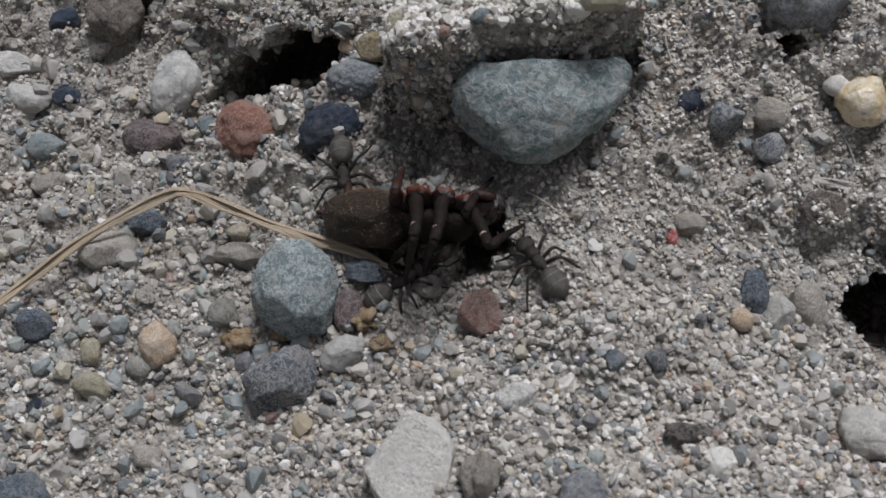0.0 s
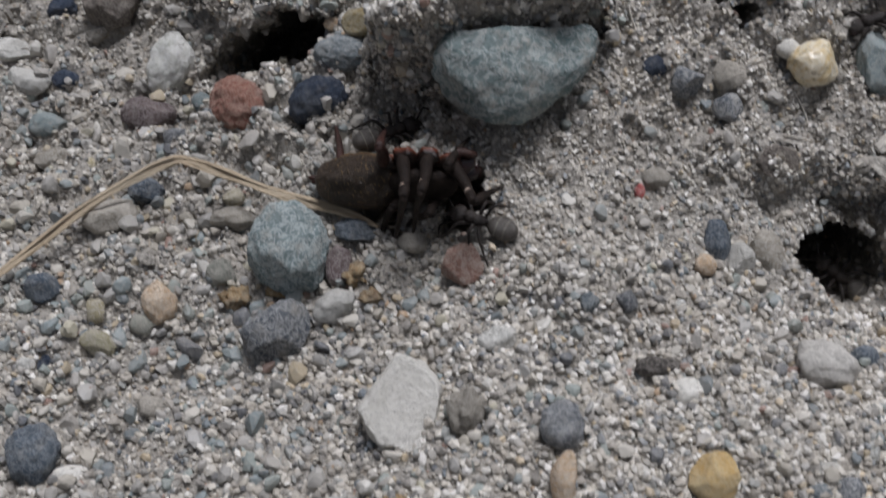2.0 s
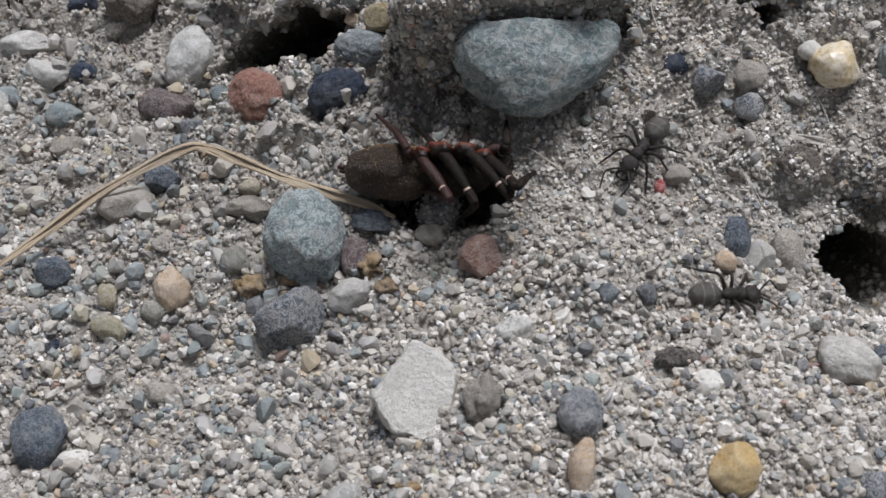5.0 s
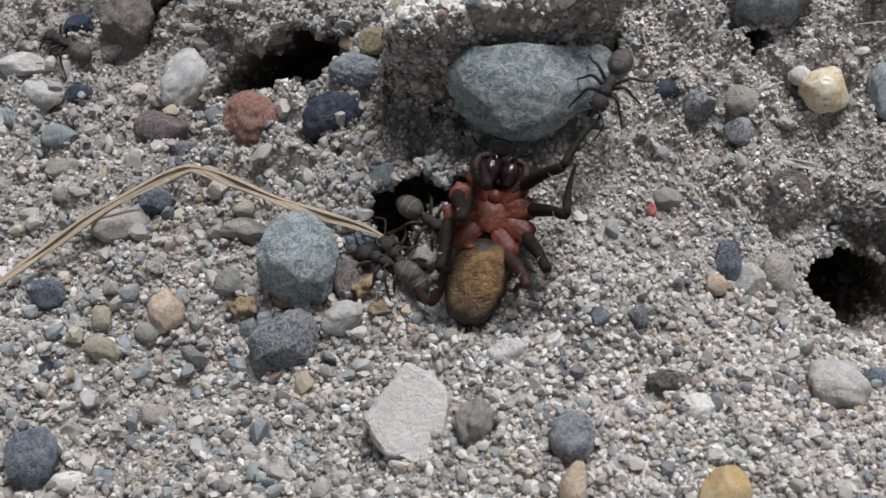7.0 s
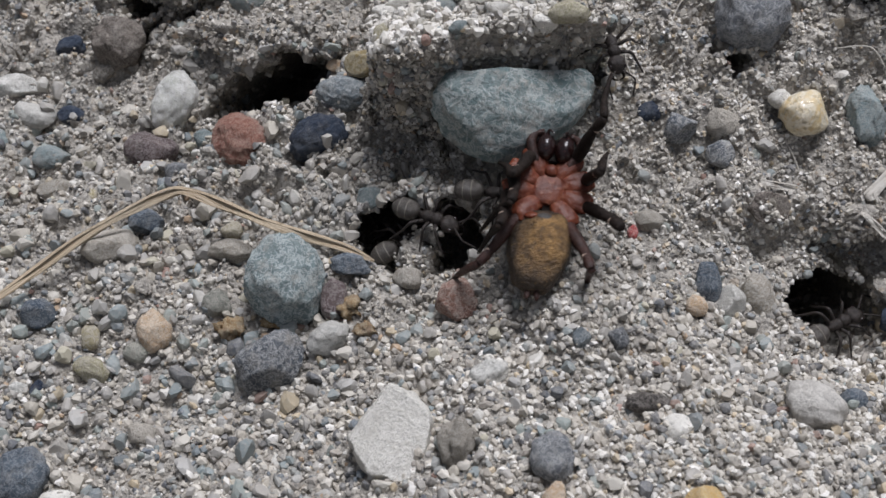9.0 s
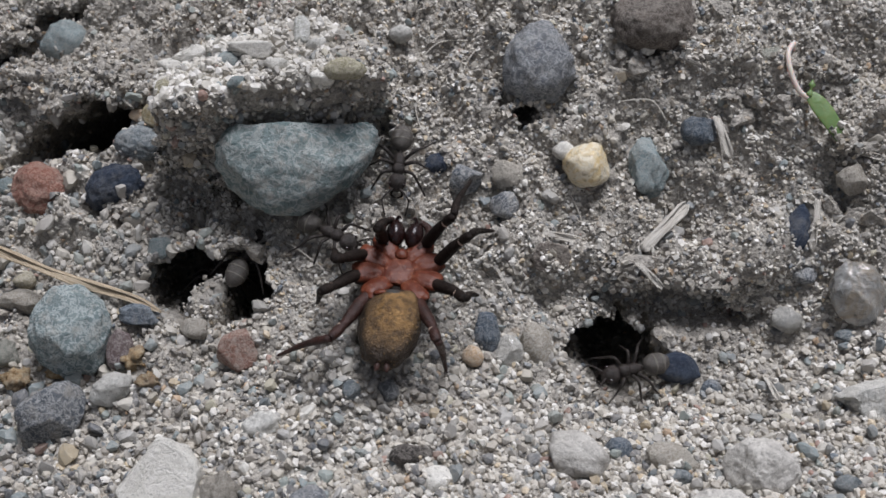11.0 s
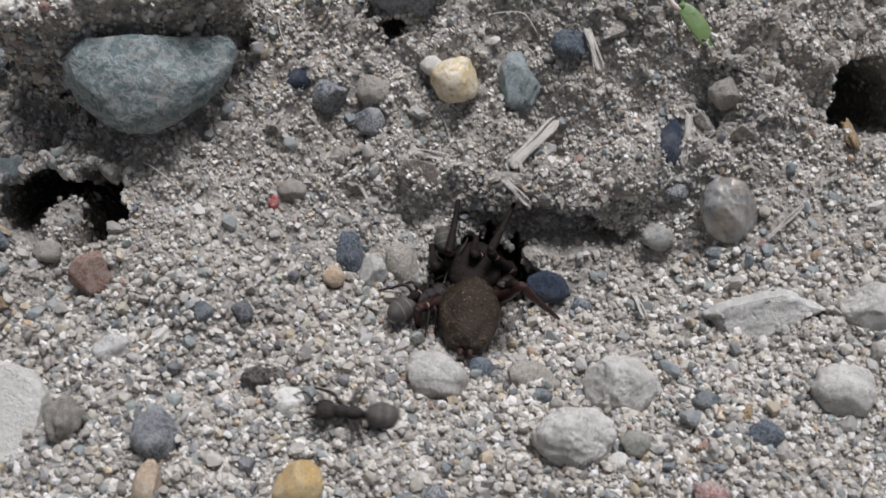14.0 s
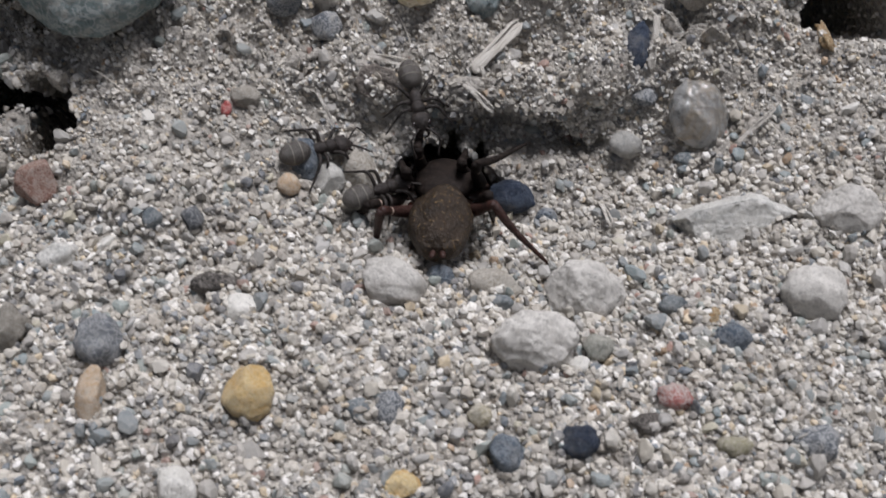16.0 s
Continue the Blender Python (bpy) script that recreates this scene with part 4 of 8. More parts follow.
for label, mat, u, v, size, seed, planes in (
        ("pale chalky crust of earth on the clod", "cream", -0.95, 0.62, (0.42, 0.17, 0.14), 311, 12),
        ("pale chalky crust of earth on the clod", "cream", -0.30, 0.66, (0.36, 0.14, 0.13), 314, 12),
        ("pale chalky crumb on the earth clod", "cream", -1.25, 0.50, (0.20, 0.15, 0.12), 312, 12),
        ("sharp white quartz chunk on the earth clod", "white", 0.32, 0.86, (0.13, 0.23, 0.15), 303, 8),
        ("pale chalky crumb on the earth clod", "cream", 0.02, 0.40, (0.20, 0.11, 0.10), 313, 12),
        ("white quartz crumb on the earth clod", "cream", 0.62, 0.10, (0.17, 0.11, 0.10), 304, 8),
        ("pale olive pebble stuck in the earth clod", "paleolive", 0.88, 0.26, (0.27, 0.16, 0.13), 301, 3),
        ("small blue-green pebble stuck in the earth clod", "bluegreen", -0.58, 0.52, (0.13, 0.12, 0.09), 302, 3),
        ("small blue-green pebble stuck in the earth clod", "bluegreen", -0.50, 0.12, (0.14, 0.09, 0.08), 305, 3),
        ("angular pale grey stone stuck in the earth clod", "palegrey", 0.50, 0.62, (0.20, 0.13, 0.10), 306, 7),
        ("yellow pebble stuck in the earth clod", "paleolive", -1.42, 0.12, (0.12, 0.19, 0.10), 307, 3)):
    pebble(label, MAT[mat], on_clod(u, v), size, (44, 0, 8), seed, planes)


# ---------------------------------------------------------------- swept bodies: straw, splinters, limbs
def sweep(path, radii, sides=10, squash=1.0, name="limb", material=None, ref=(0.13, 0.31, 0.94)):
    """A body of round rings along a path (centimetres); squash flattens the rings. Ends are closed to points."""
    path = [Vector(p) for p in path]
    verts, faces = [], []
    ref = Vector(ref)
    for i, p in enumerate(path):
        d = (path[min(i + 1, len(path) - 1)] - path[max(i - 1, 0)]).normalized()
        x = d.cross(ref).normalized()
        y = x.cross(d)
        for k in range(sides):
            a = 2 * math.pi * k / sides
            verts.append(tuple(p + radii[i] * (math.cos(a) * x + squash * math.sin(a) * y)))
    n = len(path)
    for i in range(n - 1):
        for k in range(sides):
            a, b = i * sides + k, i * sides + (k + 1) % sides
            faces.append((a, b, b + sides, a + sides))
    verts += [tuple(path[0]), tuple(path[-1])]
    for k in range(sides):
        faces.append((n * sides, (k + 1) % sides, k, k))
        faces.append((n * sides + 1, (n - 1) * sides + k, (n - 1) * sides + (k + 1) % sides, (n - 1) * sides + (k + 1) % sides))
    me = bpy.data.meshes.new(name)
    clean = [tuple(dict.fromkeys(f)) for f in faces]
    me.from_pydata([tuple(c * CM for c in v) for v in verts], [], clean)
    me.polygons.foreach_set("use_smooth", [True] * len(clean))
    uv = me.uv_layers.new(name="along").data
    for loop in me.loops:
        i, k = divmod(min(loop.vertex_index, n * sides - 1), sides)
        uv[loop.index].uv = (abs(2 * k / sides - 1), i / max(n - 1, 1))
    if material:
        me.materials.append(material)
    return me


def bent(points, steps=6):
    """A smooth line through a few points (Catmull-Rom)."""
    p = [Vector(points[0]), *map(Vector, points), Vector(points[-1])]
    out = []
    for i in range(1, len(p) - 2):
        for k in range(steps):
            t = k / steps
            out.append(0.5 * (2 * p[i] + (p[i + 1] - p[i - 1]) * t + (2 * p[i - 1] - 5 * p[i] + 4 * p[i + 1] - p[i + 2]) * t * t
                              + (3 * p[i] - p[i - 1] - 3 * p[i + 1] + p[i + 2]) * t ** 3))
    return out + [p[-2]]


def straw_mat(name, a, b):
    m, nt, sh = shader(name, 0.55, 0.35)
    co = nt.nodes.new("ShaderNodeTexCoord").outputs["Object"]
    st = nt.nodes.new("ShaderNodeMapping")
    st.inputs["Scale"].default_value = (9, 2.5, 1)
    nt.links.new(nt.nodes.new("ShaderNodeTexCoord").outputs["UV"], st.inputs["Vector"])
    n = noise_node(nt, st.outputs[0], 1.0, 4)
    n2 = noise_node(nt, co, 500, 4)
    col = mix(nt, a, b, ramp(nt, n.outputs["Fac"], [(0.38, (0, 0, 0)), (0.62, (1, 1, 1))]))
    col = mix(nt, col, (0.22, 0.15, 0.08), ramp(nt, n2.outputs["Fac"], [(0.6, (0, 0, 0)), (0.75, (0.6, 0.6, 0.6))]))
    nt.links.new(col, sh.inputs["Base Color"])
    bump(nt, sh, n.outputs["Fac"], 0.0006, 0.7)
    return m


STRAW, FIBRE = straw_mat("dry_straw", (0.42, 0.305, 0.185), (0.66, 0.565, 0.42)), straw_mat("dead_fibre", (0.58, 0.53, 0.45), (0.76, 0.72, 0.65))


def blade(name, label, points, width, material, squash=0.22, strands=((0.0, 0.70), (0.48, 0.38), (-0.45, 0.34)), point=5.0):
    """A dry leaf blade: a flat ribbon with split strands along its edges."""
    top = new(name)
    line = bent(points)
    top.location = line[0] * CM
    n = len(line)
    for s, (off, share) in enumerate(strands):
        path, rad = [], []
        for i, p in enumerate(line):
            d = (line[min(i + 1, n - 1)] - line[max(i - 1, 0)]).normalized()
            side = d.cross(Vector((0.0, -0.6, 0.8))).normalized()
            taper = min(1.0, (i + 1.0) / point, (n - i) / (point + 1))
            wob = 0.07 * width * math.sin(i * 0.55 + s * 2.1)
            path.append(p + side * (off * width * taper + wob) + Vector((0, -0.008, 0.012 * s + 0.012 * math.sin(i * 0.45 + 2 * s))) - line[0])
            rad.append(max(0.006, width * share * taper * (0.9 + 0.14 * math.sin(i * 0.6 + 2 * s))))
        strand = new("strand", sweep(path, rad, 10, squash, "strand", material, (0.0, -0.6 + 0.25 * s, 0.8)))
        strand.parent = top
    return tagged(top, label, "straw")


blade("dry_straw", "bent dry golden straw blade lying over pebbles",
      [(-5.62, -0.62, -0.88), (-5.0, -0.12, -0.68), (-4.45, 0.25, -0.45), (-3.85, 0.5, -0.18), (-3.3, 0.62, 0.05), (-3.02, 0.62, 0.1), (-2.6, 0.48, 0.02),
       (-2.05, 0.32, -0.12), (-1.5, 0.16, -0.22), (-1.0, 0.02, -0.28), (-0.62, -0.16, -0.34)], 0.078, STRAW)


def chip(label, a, b, width, name="splinter"):
    a, b = Vector(a) + Vector((0, -0.08, 0.09)), Vector(b) + Vector((0, -0.08, 0.09))
    mid = (a + b) / 2 + Vector((0, -0.01, 0.02))
    return blade(name, label, [tuple(a), tuple(mid), tuple(b)], width, FIBRE, 0.3, ((0.0, 0.5), (0.45, 0.28), (-0.4, 0.2)), 1.6)


def on_ground(x, y, lift=0.04):
    p, _ = ground_points([x], [y], False)
    return (x, y, float(p[0][2]) + lift)


chip("pale dry splinter of wood on the bank", (4.18, 0.70, 0.32), (4.76, 0.55, 0.31), 0.07)
chip("broad pale wood splinter leaning on the bank", (5.49, 0.30, 0.42), (6.09, 0.81, 0.75), 0.12)
chip("thin curled pale splinter hanging from the bank", (5.39, 0.11, 0.38), (5.74, -0.10, 0.12), 0.06)
chip("thin pale splinter on the bank", (5.59, 0.35, 0.47), (5.68, 0.15, 0.29), 0.04)
chip("frayed pale fibre beside a slate pebble", (6.48, 1.68, 1.50), (6.66, 1.24, 1.17), 0.08)
chip("upright pale fibre stuck in the soil", (7.73, 0.71, 0.95), (7.66, 0.24, 0.48), 0.07)
chip("thin brown stem lying on the soil", (3.65, 0.22, 0.12), (3.85, -0.13, -0.13), 0.03)
chip("long pale fibre across the bank", (5.14, 2.40, 1.72), (5.55, 2.23, 1.67), 0.03)
chip("thin dry stem leaning on the clod", (1.50, 2.44, 1.31), (1.68, 2.69, 1.45), 0.04)
chip("short pale splinter on the sand", (7.03, -0.92, -0.59), (7.07, -1.40, -0.47), 0.05)
chip("short pale fibre in the hollow", (8.59, -0.68, 0.16), (9.08, -0.33, 0.39), 0.04)
chip("short pale splinter beside a quartz pebble", (8.13, 1.16, 1.39), (8.54, 1.01, 1.38), 0.05)

# fine rootlets and dead threads caught in the bank
THREAD_SPOTS = [(2.2, 2.3), (2.7, 2.0), (3.0, 2.9), (6.5, 1.5), (7.9, 0.4), (4.6, 1.0), (9.0, 0.7), (1.2, 0.3), (3.3, 2.6), (5.6, 1.9), (0.6, 2.6), (2.0, 1.7)]
for i, (x, y) in enumerate(THREAD_SPOTS):
    a = i * 1.7
    dx, dy = 0.32 * math.cos(a), 0.32 * math.sin(a)
    pts3 = [on_ground(x - dx, y - dy, 0.05), on_ground(x + 0.1 * math.sin(a * 3), y + 0.05, 0.12), on_ground(x + dx, y + dy, 0.05)]
    line = bent(pts3)
    th = new("rootlet", sweep([p - line[0] for p in line], [0.010] * len(line), 5, 1.0, "rootlet", FIBRE))
    th.location = line[0] * CM
    tagged(th, "thin pale dead rootlet lying on the soil", "rootlet", group="rootlets on the bank")


# seedling with a pale stem and one green leaf
def leaf_mat():
    m, nt, b = shader("green_leaf", 0.45, 0.4, sss=0.15)
    co = nt.nodes.new("ShaderNodeTexCoord").outputs["Object"]
    n = noise_node(nt, co, 700, 4)
    nt.links.new(mix(nt, (0.10, 0.17, 0.05), (0.165, 0.25, 0.085), n.outputs["Fac"]), b.inputs["Base Color"])
    bump(nt, b, n.outputs["Fac"], 0.0003, 0.4)
    return m


def stem_mat():
    m, nt, b = shader("pale_stem", 0.4, 0.4, sss=0.2)
    co = nt.nodes.new("ShaderNodeTexCoord").outputs["Object"]
    n = noise_node(nt, co, 600, 3)
    nt.links.new(mix(nt, (0.62, 0.56, 0.47), (0.72, 0.62, 0.55), n.outputs["Fac"]), b.inputs["Base Color"])
    return m


seedling = new("seedling")
seedling.location = Vector((7.46, 2.20, 2.22)) * CM
LEAF = leaf_mat()
stem = new("stem", sweep(bent([(0.05, 0.06, -0.05), (0.02, 0.05, 0.06), (-0.07, -0.1, 0.02), (-0.06, -0.3, -0.10), (0.04, -0.50, -0.26), (0.16, -0.58, -0.33)]), [0.036] * 31, 8, 1, "stem", stem_mat()))
leaf = new("leaf", sweep(bent([(0.17, -0.54, -0.28), (0.27, -0.66, -0.34), (0.42, -0.86, -0.46), (0.60, -1.12, -0.66)]),
                         [0.02 + 0.10 * math.sin(math.pi * (i + 1) / 20) ** 0.8 for i in range(19)], 14, 0.12, "leaf", LEAF, (0.0, -0.68, 0.73)))
bud = new("bud", sweep(bent([(0.16, -0.58, -0.30), (0.20, -0.50, -0.22), (0.22, -0.42, -0.16)]), [0.03 + 0.015 * math.sin(i) for i in range(13)], 8, 0.6, "bud", LEAF))
for o in (stem, leaf, bud):
    o.parent = seedling
tagged(seedling, "tiny seedling with pale stem and one green leaf", "seedling")


# crumbs of orange moss
def crumb(label, place, size, seed):
    v, f = ICO3
    v = v * (1 + 0.55 * fbm(v * 2.6 + seed, 3, seed))[:, None] * np.array(size)
    ob = new("moss_crumb", mesh_of("moss_crumb", v, f, MAT["orange"]))
    ob.location = Vector(place) * CM
    return tagged(ob, label, "moss")


crumb("crumbly orange-brown scrap of dry moss", (-1.79, -0.76, -0.81), (0.21, 0.09, 0.07), 1)
crumb("crumbly orange-brown scrap of dry moss", (-0.91, -0.68, -0.60), (0.14, 0.16, 0.11), 2)
crumb("crumbly orange-brown scrap of dry moss", (-2.42, -0.78, -0.92), (0.18, 0.14, 0.11), 3)
crumb("crumbly orange-brown scrap of dry moss", (9.86, 0.50, 0.82), (0.08, 0.27, 0.06), 4)
crumb("crumbly orange-brown scrap of dry moss", (-0.71, -1.00, -0.66), (0.13, 0.09, 0.07), 5)


# ---------------------------------------------------------------- spider
def hide_mat(name, a, b, dots, rough=0.4, spec=0.45, scale=900, hair=0.5, sss=0.0, upper=None):
    """Horny skin: two tones, fine dots, hairy relief; upper: the colour of the side that faces the back."""
    m, nt, sh = shader(name, rough, spec, sss=sss)
    co = nt.nodes.new("ShaderNodeTexCoord").outputs["Object"]
    n, n2 = noise_node(nt, co, scale, 5, 0.65), noise_node(nt, co, scale * 3.5, 3, 0.7)
    col = mix(nt, a, b, ramp(nt, n.outputs["Fac"], [(0.36, (0, 0, 0)), (0.64, (1, 1, 1))]))
    col = mix(nt, col, dots, ramp(nt, n2.outputs["Fac"], [(0.56, (0, 0, 0)), (0.66, (0.75, 0.75, 0.75))]))
    if upper:
        sep, side = nt.nodes.new("ShaderNodeSeparateXYZ"), nt.nodes.new("ShaderNodeMapRange")
        side.inputs[1].default_value, side.inputs[2].default_value = -0.0001, 0.0004
        nt.links.new(co, sep.inputs[0])
        nt.links.new(sep.outputs[2], side.inputs[0])
        col = mix(nt, upper, col, side.outputs[0])
    nt.links.new(col, sh.inputs["Base Color"])
    bump(nt, sh, n2.outputs["Fac"], 0.0004, hair)
    return m


SP_LEG = hide_mat("spider_leg_skin", (0.010, 0.0075, 0.0065), (0.021, 0.015, 0.012), (0.045, 0.034, 0.028), 0.6, 0.12)
SP_SHANK = hide_mat("spider_shank_skin", (0.022, 0.011, 0.009), (0.046, 0.018, 0.013), (0.085, 0.05, 0.038), 0.45, 0.3)
SP_RED = hide_mat("spider_sternum_skin", (0.075, 0.018, 0.009), (0.140, 0.038, 0.018), (0.20, 0.075, 0.042), 0.44, 0.26, 500, 0.35, 0.12)
SP_COXA = hide_mat("spider_coxa_skin", (0.075, 0.018, 0.009), (0.140, 0.038, 0.018), (0.20, 0.075, 0.042), 0.42, 0.26, 500, 0.35, 0.1, (0.014, 0.008, 0.006))
SP_PALE = hide_mat("spider_joint_skin", (0.42, 0.30, 0.23), (0.52, 0.41, 0.33), (0.6, 0.5, 0.42), 0.4)
SP_DARK = hide_mat("spider_fang_skin", (0.010, 0.005, 0.005), (0.022, 0.008, 0.007), (0.04, 0.018, 0.015), 0.18, 0.6, 900, 0.2)
SP_PATCH = hide_mat("spider_grey_patch", (0.03, 0.027, 0.024), (0.055, 0.05, 0.045), (0.11, 0.10, 0.09), 0.55)


def abdomen_mat():
    """Golden belly, dark brown back deepened with burrow shade, both dotted and banded."""
    m, nt, sh = shader("spider_abdomen_skin", 0.46, 0.35)
    co = nt.nodes.new("ShaderNodeTexCoord").outputs["Object"]
    sep = nt.nodes.new("ShaderNodeSeparateXYZ")
    nt.links.new(co, sep.inputs[0])
    n, n2, n3 = noise_node(nt, co, 380, 5, 0.7), noise_node(nt, co, 950, 4, 0.7), noise_node(nt, co, 2600, 3, 0.7)
    belly = mix(nt, (0.16, 0.090, 0.034), (0.36, 0.21, 0.078), ramp(nt, n.outputs["Fac"], [(0.34, (0, 0, 0)), (0.62, (1, 1, 1))]))
    # back and flanks darker than their own brown: the burrow's shade, in colour
    back = mix(nt, (0.014, 0.010, 0.007), (0.034, 0.022, 0.013), ramp(nt, n.outputs["Fac"], [(0.34, (0, 0, 0)), (0.62, (1, 1, 1))]))
    side = nt.nodes.new("ShaderNodeMapRange")
    side.inputs[1].default_value, side.inputs[2].default_value = 0.0016, 0.0031
    nt.links.new(sep.outputs[2], side.inputs[0])
    col = mix(nt, back, belly, side.outputs[0])
    rear = nt.nodes.new("ShaderNodeMapRange")
    rear.inputs[1].default_value, rear.inputs[2].default_value = -0.0044, -0.0012
    rear.inputs[3].default_value, rear.inputs[4].default_value = 0.75, 0.0
    nt.links.new(sep.outputs[1], rear.inputs[0])
    col = mix(nt, col, (0.050, 0.034, 0.022), rear.outputs[0])
    col = mix(nt, col, (0.035, 0.022, 0.013), ramp(nt, n2.outputs["Fac"], [(0.48, (0, 0, 0)), (0.58, (0.62, 0.62, 0.62))]))
    col = mix(nt, col, (0.42, 0.27, 0.11), ramp(nt, n3.outputs["Fac"], [(0.60, (0, 0, 0)), (0.67, (0.5, 0.5, 0.5))]))
    nt.links.new(col, sh.inputs["Base Color"])
    bump(nt, sh, n3.outputs["Fac"], 0.0006, 0.8)
    return m


SP_ABD = abdomen_mat()

spider = tagged(new("spider"), "brown spider with red underside and golden abdomen", "spider")


def body_part(name, parent, material, place, size, turn=(0, 0, 0), seed=1, lump=0.03, base=ICO4, label="", planes=0, taper=0.0, square=1.0):
    v, f = base
    v = np.sign(v) * np.abs(v) ** square
    v = v * (1 + lump * fbm(v * 1.6 + seed, 3, seed))[:, None]
    if planes:
        v = facet(v, np.random.default_rng(seed), planes, 0.7, 0.9)
    v = v * np.stack([1 + taper * v[:, 1], np.ones(len(v)), 1 + taper * v[:, 1]], 1)
    ob = new(name, mesh_of(name, v * np.array(size), f, material))
    ob.parent = parent
    ob.matrix_basis = pose(*(c * CM for c in place), *turn)
    if label:
        ob["label"] = label
    return ob


# local axes: x to the side, y to the head, z out of the belly
body_part("carapace", spider, SP_LEG, (0, 0.02, -0.10), (0.35, 0.45, 0.18), seed=3, label="dark brown carapace")
body_part("sternum", spider, SP_RED, (0, 0.0, 0.075), (0.19, 0.22, 0.045), seed=4, lump=0.12, square=0.9, label="glossy orange-red breastplate")
body_part("lip", spider, SP_RED, (0, 0.24, 0.10), (0.09, 0.08, 0.06), seed=5)
abdomen = body_part("abdomen", spider, SP_ABD, (0, -0.80, -0.02), (0.37, 0.56, 0.33), seed=6, lump=0.10, base=ICO5, taper=0.12, label="golden brown mottled abdomen")
body_part("patch", abdomen, SP_PATCH, (0.0, 0.36, 0.225), (0.10, 0.085, 0.04), (-30, 0, 0), seed=7, base=ICO3)
for s in (-1, 1):
    body_part("book_lung", abdomen, SP_RED, (s * 0.17, 0.38, 0.19), (0.085, 0.065, 0.035), (-38, s * 20, 0), seed=8 + s, base=ICO3)
    body_part("spinneret", abdomen, SP_SHANK, (s * 0.055, -0.55, 0.04), (0.035, 0.075, 0.035), (0, 0, s * 8), seed=10 + s, base=ICO3)
    chel = body_part("chelicera", spider, SP_DARK, (s * 0.115, 0.53, 0.13), (0.118, 0.18, 0.15), (0, 0, -s * 4), seed=20 + s, label="glossy blackish jaw")
    fang = new("fang", sweep(bent([(s * 0.0, 0.13, 0.06), (-s * 0.02, 0.17, 0.13), (-s * 0.07, 0.10, 0.17)]), [0.030 - 0.0021 * i for i in range(13)], 8, 1, "fang", SP_DARK))
    fang.parent = chel
    palp = new("pedipalp", sweep(bent([(s * 0.20, 0.34, 0.08), (s * 0.30, 0.52, 0.16), (s * 0.27, 0.66, 0.16), (s * 0.16, 0.70, 0.20)]), [0.075 - 0.0022 * i for i in range(19)], 10, 1, "pedipalp", SP_SHANK))
    palp.parent = spider

UPPER, LOWER = 0.80, 0.95      # lengths of thigh and shank
spider_legs = {}
for side, s in (("a", -1), ("b", 1)):
    for i, ang in enumerate((32, 68, 104, 142)):
        ca, sa = math.cos(radians(ang)), math.sin(radians(ang))
        body_part("coxa", spider, SP_COXA, (s * sa * 0.355, ca * 0.375 + 0.01, 0.06), (0.138, 0.215, 0.085), (4, 0, -s * ang), seed=30 + i, lump=0.12, base=ICO4, taper=0.16, square=0.72)
        prof = [(0.0, 0.066), (0.06, 0.076), (0.2, 0.082), (0.42, 0.074), (0.56, 0.060), (0.60, 0.052), (0.63, 0.063), (0.72, 0.066), (0.79, 0.052), (0.80, 0.046)]
        thigh = new("leg", sweep([(0.012 * math.sin(9 * y), y, 0.02 * math.sin(4 * y)) for y, _ in prof], [r for _, r in prof], 12, 0.92, "leg", SP_LEG if i < 3 else SP_SHANK))
        thigh.parent = spider
        ring = new("joint", sweep([(0, 0.585, 0.01), (0, 0.60, 0.01), (0, 0.622, 0.01)], [0.050, 0.0545, 0.050], 12, 0.92, "joint", SP_PALE))
        ring.parent = thigh
        ring["label"] = "pale joint membrane"
        prof = [(0.0, 0.044), (0.05, 0.055), (0.22, 0.053), (0.38, 0.043), (0.40, 0.035), (0.43, 0.042), (0.62, 0.034), (0.68, 0.026), (0.70, 0.030), (0.86, 0.024), (0.93, 0.018), (0.95, 0.010)]
        shank = new("shank", sweep([(0, y, -0.05 * y * y + 0.02 * math.sin(5 * y)) for y, _ in prof], [r for _, r in prof], 10, 0.92, "shank", SP_SHANK if i == 3 else SP_LEG))
        shank.parent = thigh
        hairs = bmesh.new()
        hr = random.Random(40 + i)
        for _ in range(46):
            y = hr.uniform(0.05, 0.80)
            a = hr.uniform(0, 2 * math.pi)
            r0 = 0.055 * (1 - 0.3 * y)
            base_p = Vector((math.cos(a) * r0, y, math.sin(a) * r0 - 0.05 * y * y))
            tip = base_p + Vector((math.cos(a) * 0.045, 0.035, math.sin(a) * 0.045))
            w = 0.0035
            vs = [hairs.verts.new((base_p + Vector(q)) * CM) for q in ((w, 0, 0), (-w, w, 0), (0, -w, w))] + [hairs.verts.new(tip * CM)]
            for q in ((0, 1, 3), (1, 2, 3), (2, 0, 3)):
                hairs.faces.new([vs[k] for k in q])
        hm = bpy.data.meshes.new("bristles")
        hairs.to_mesh(hm)
        hairs.free()
        hm.materials.append(SP_LEG)
        bristles = new("bristles", hm)
        bristles.parent = thigh
        bristles.matrix_basis = pose(0, -0.05 * CM, 0.012 * CM)
        spider_legs[side + str(i + 1)] = (thigh, shank)


# ---------------------------------------------------------------- ants
ANT_BODY = hide_mat("ant_shell", (0.018, 0.015, 0.013), (0.040, 0.031, 0.027), (0.08, 0.068, 0.058), 0.45, 0.32, 1500, 0.5)
ANT_GASTER = hide_mat("ant_gaster_shell", (0.050, 0.043, 0.037), (0.085, 0.075, 0.064), (0.19, 0.175, 0.155), 0.33, 0.5, 1800, 0.5)
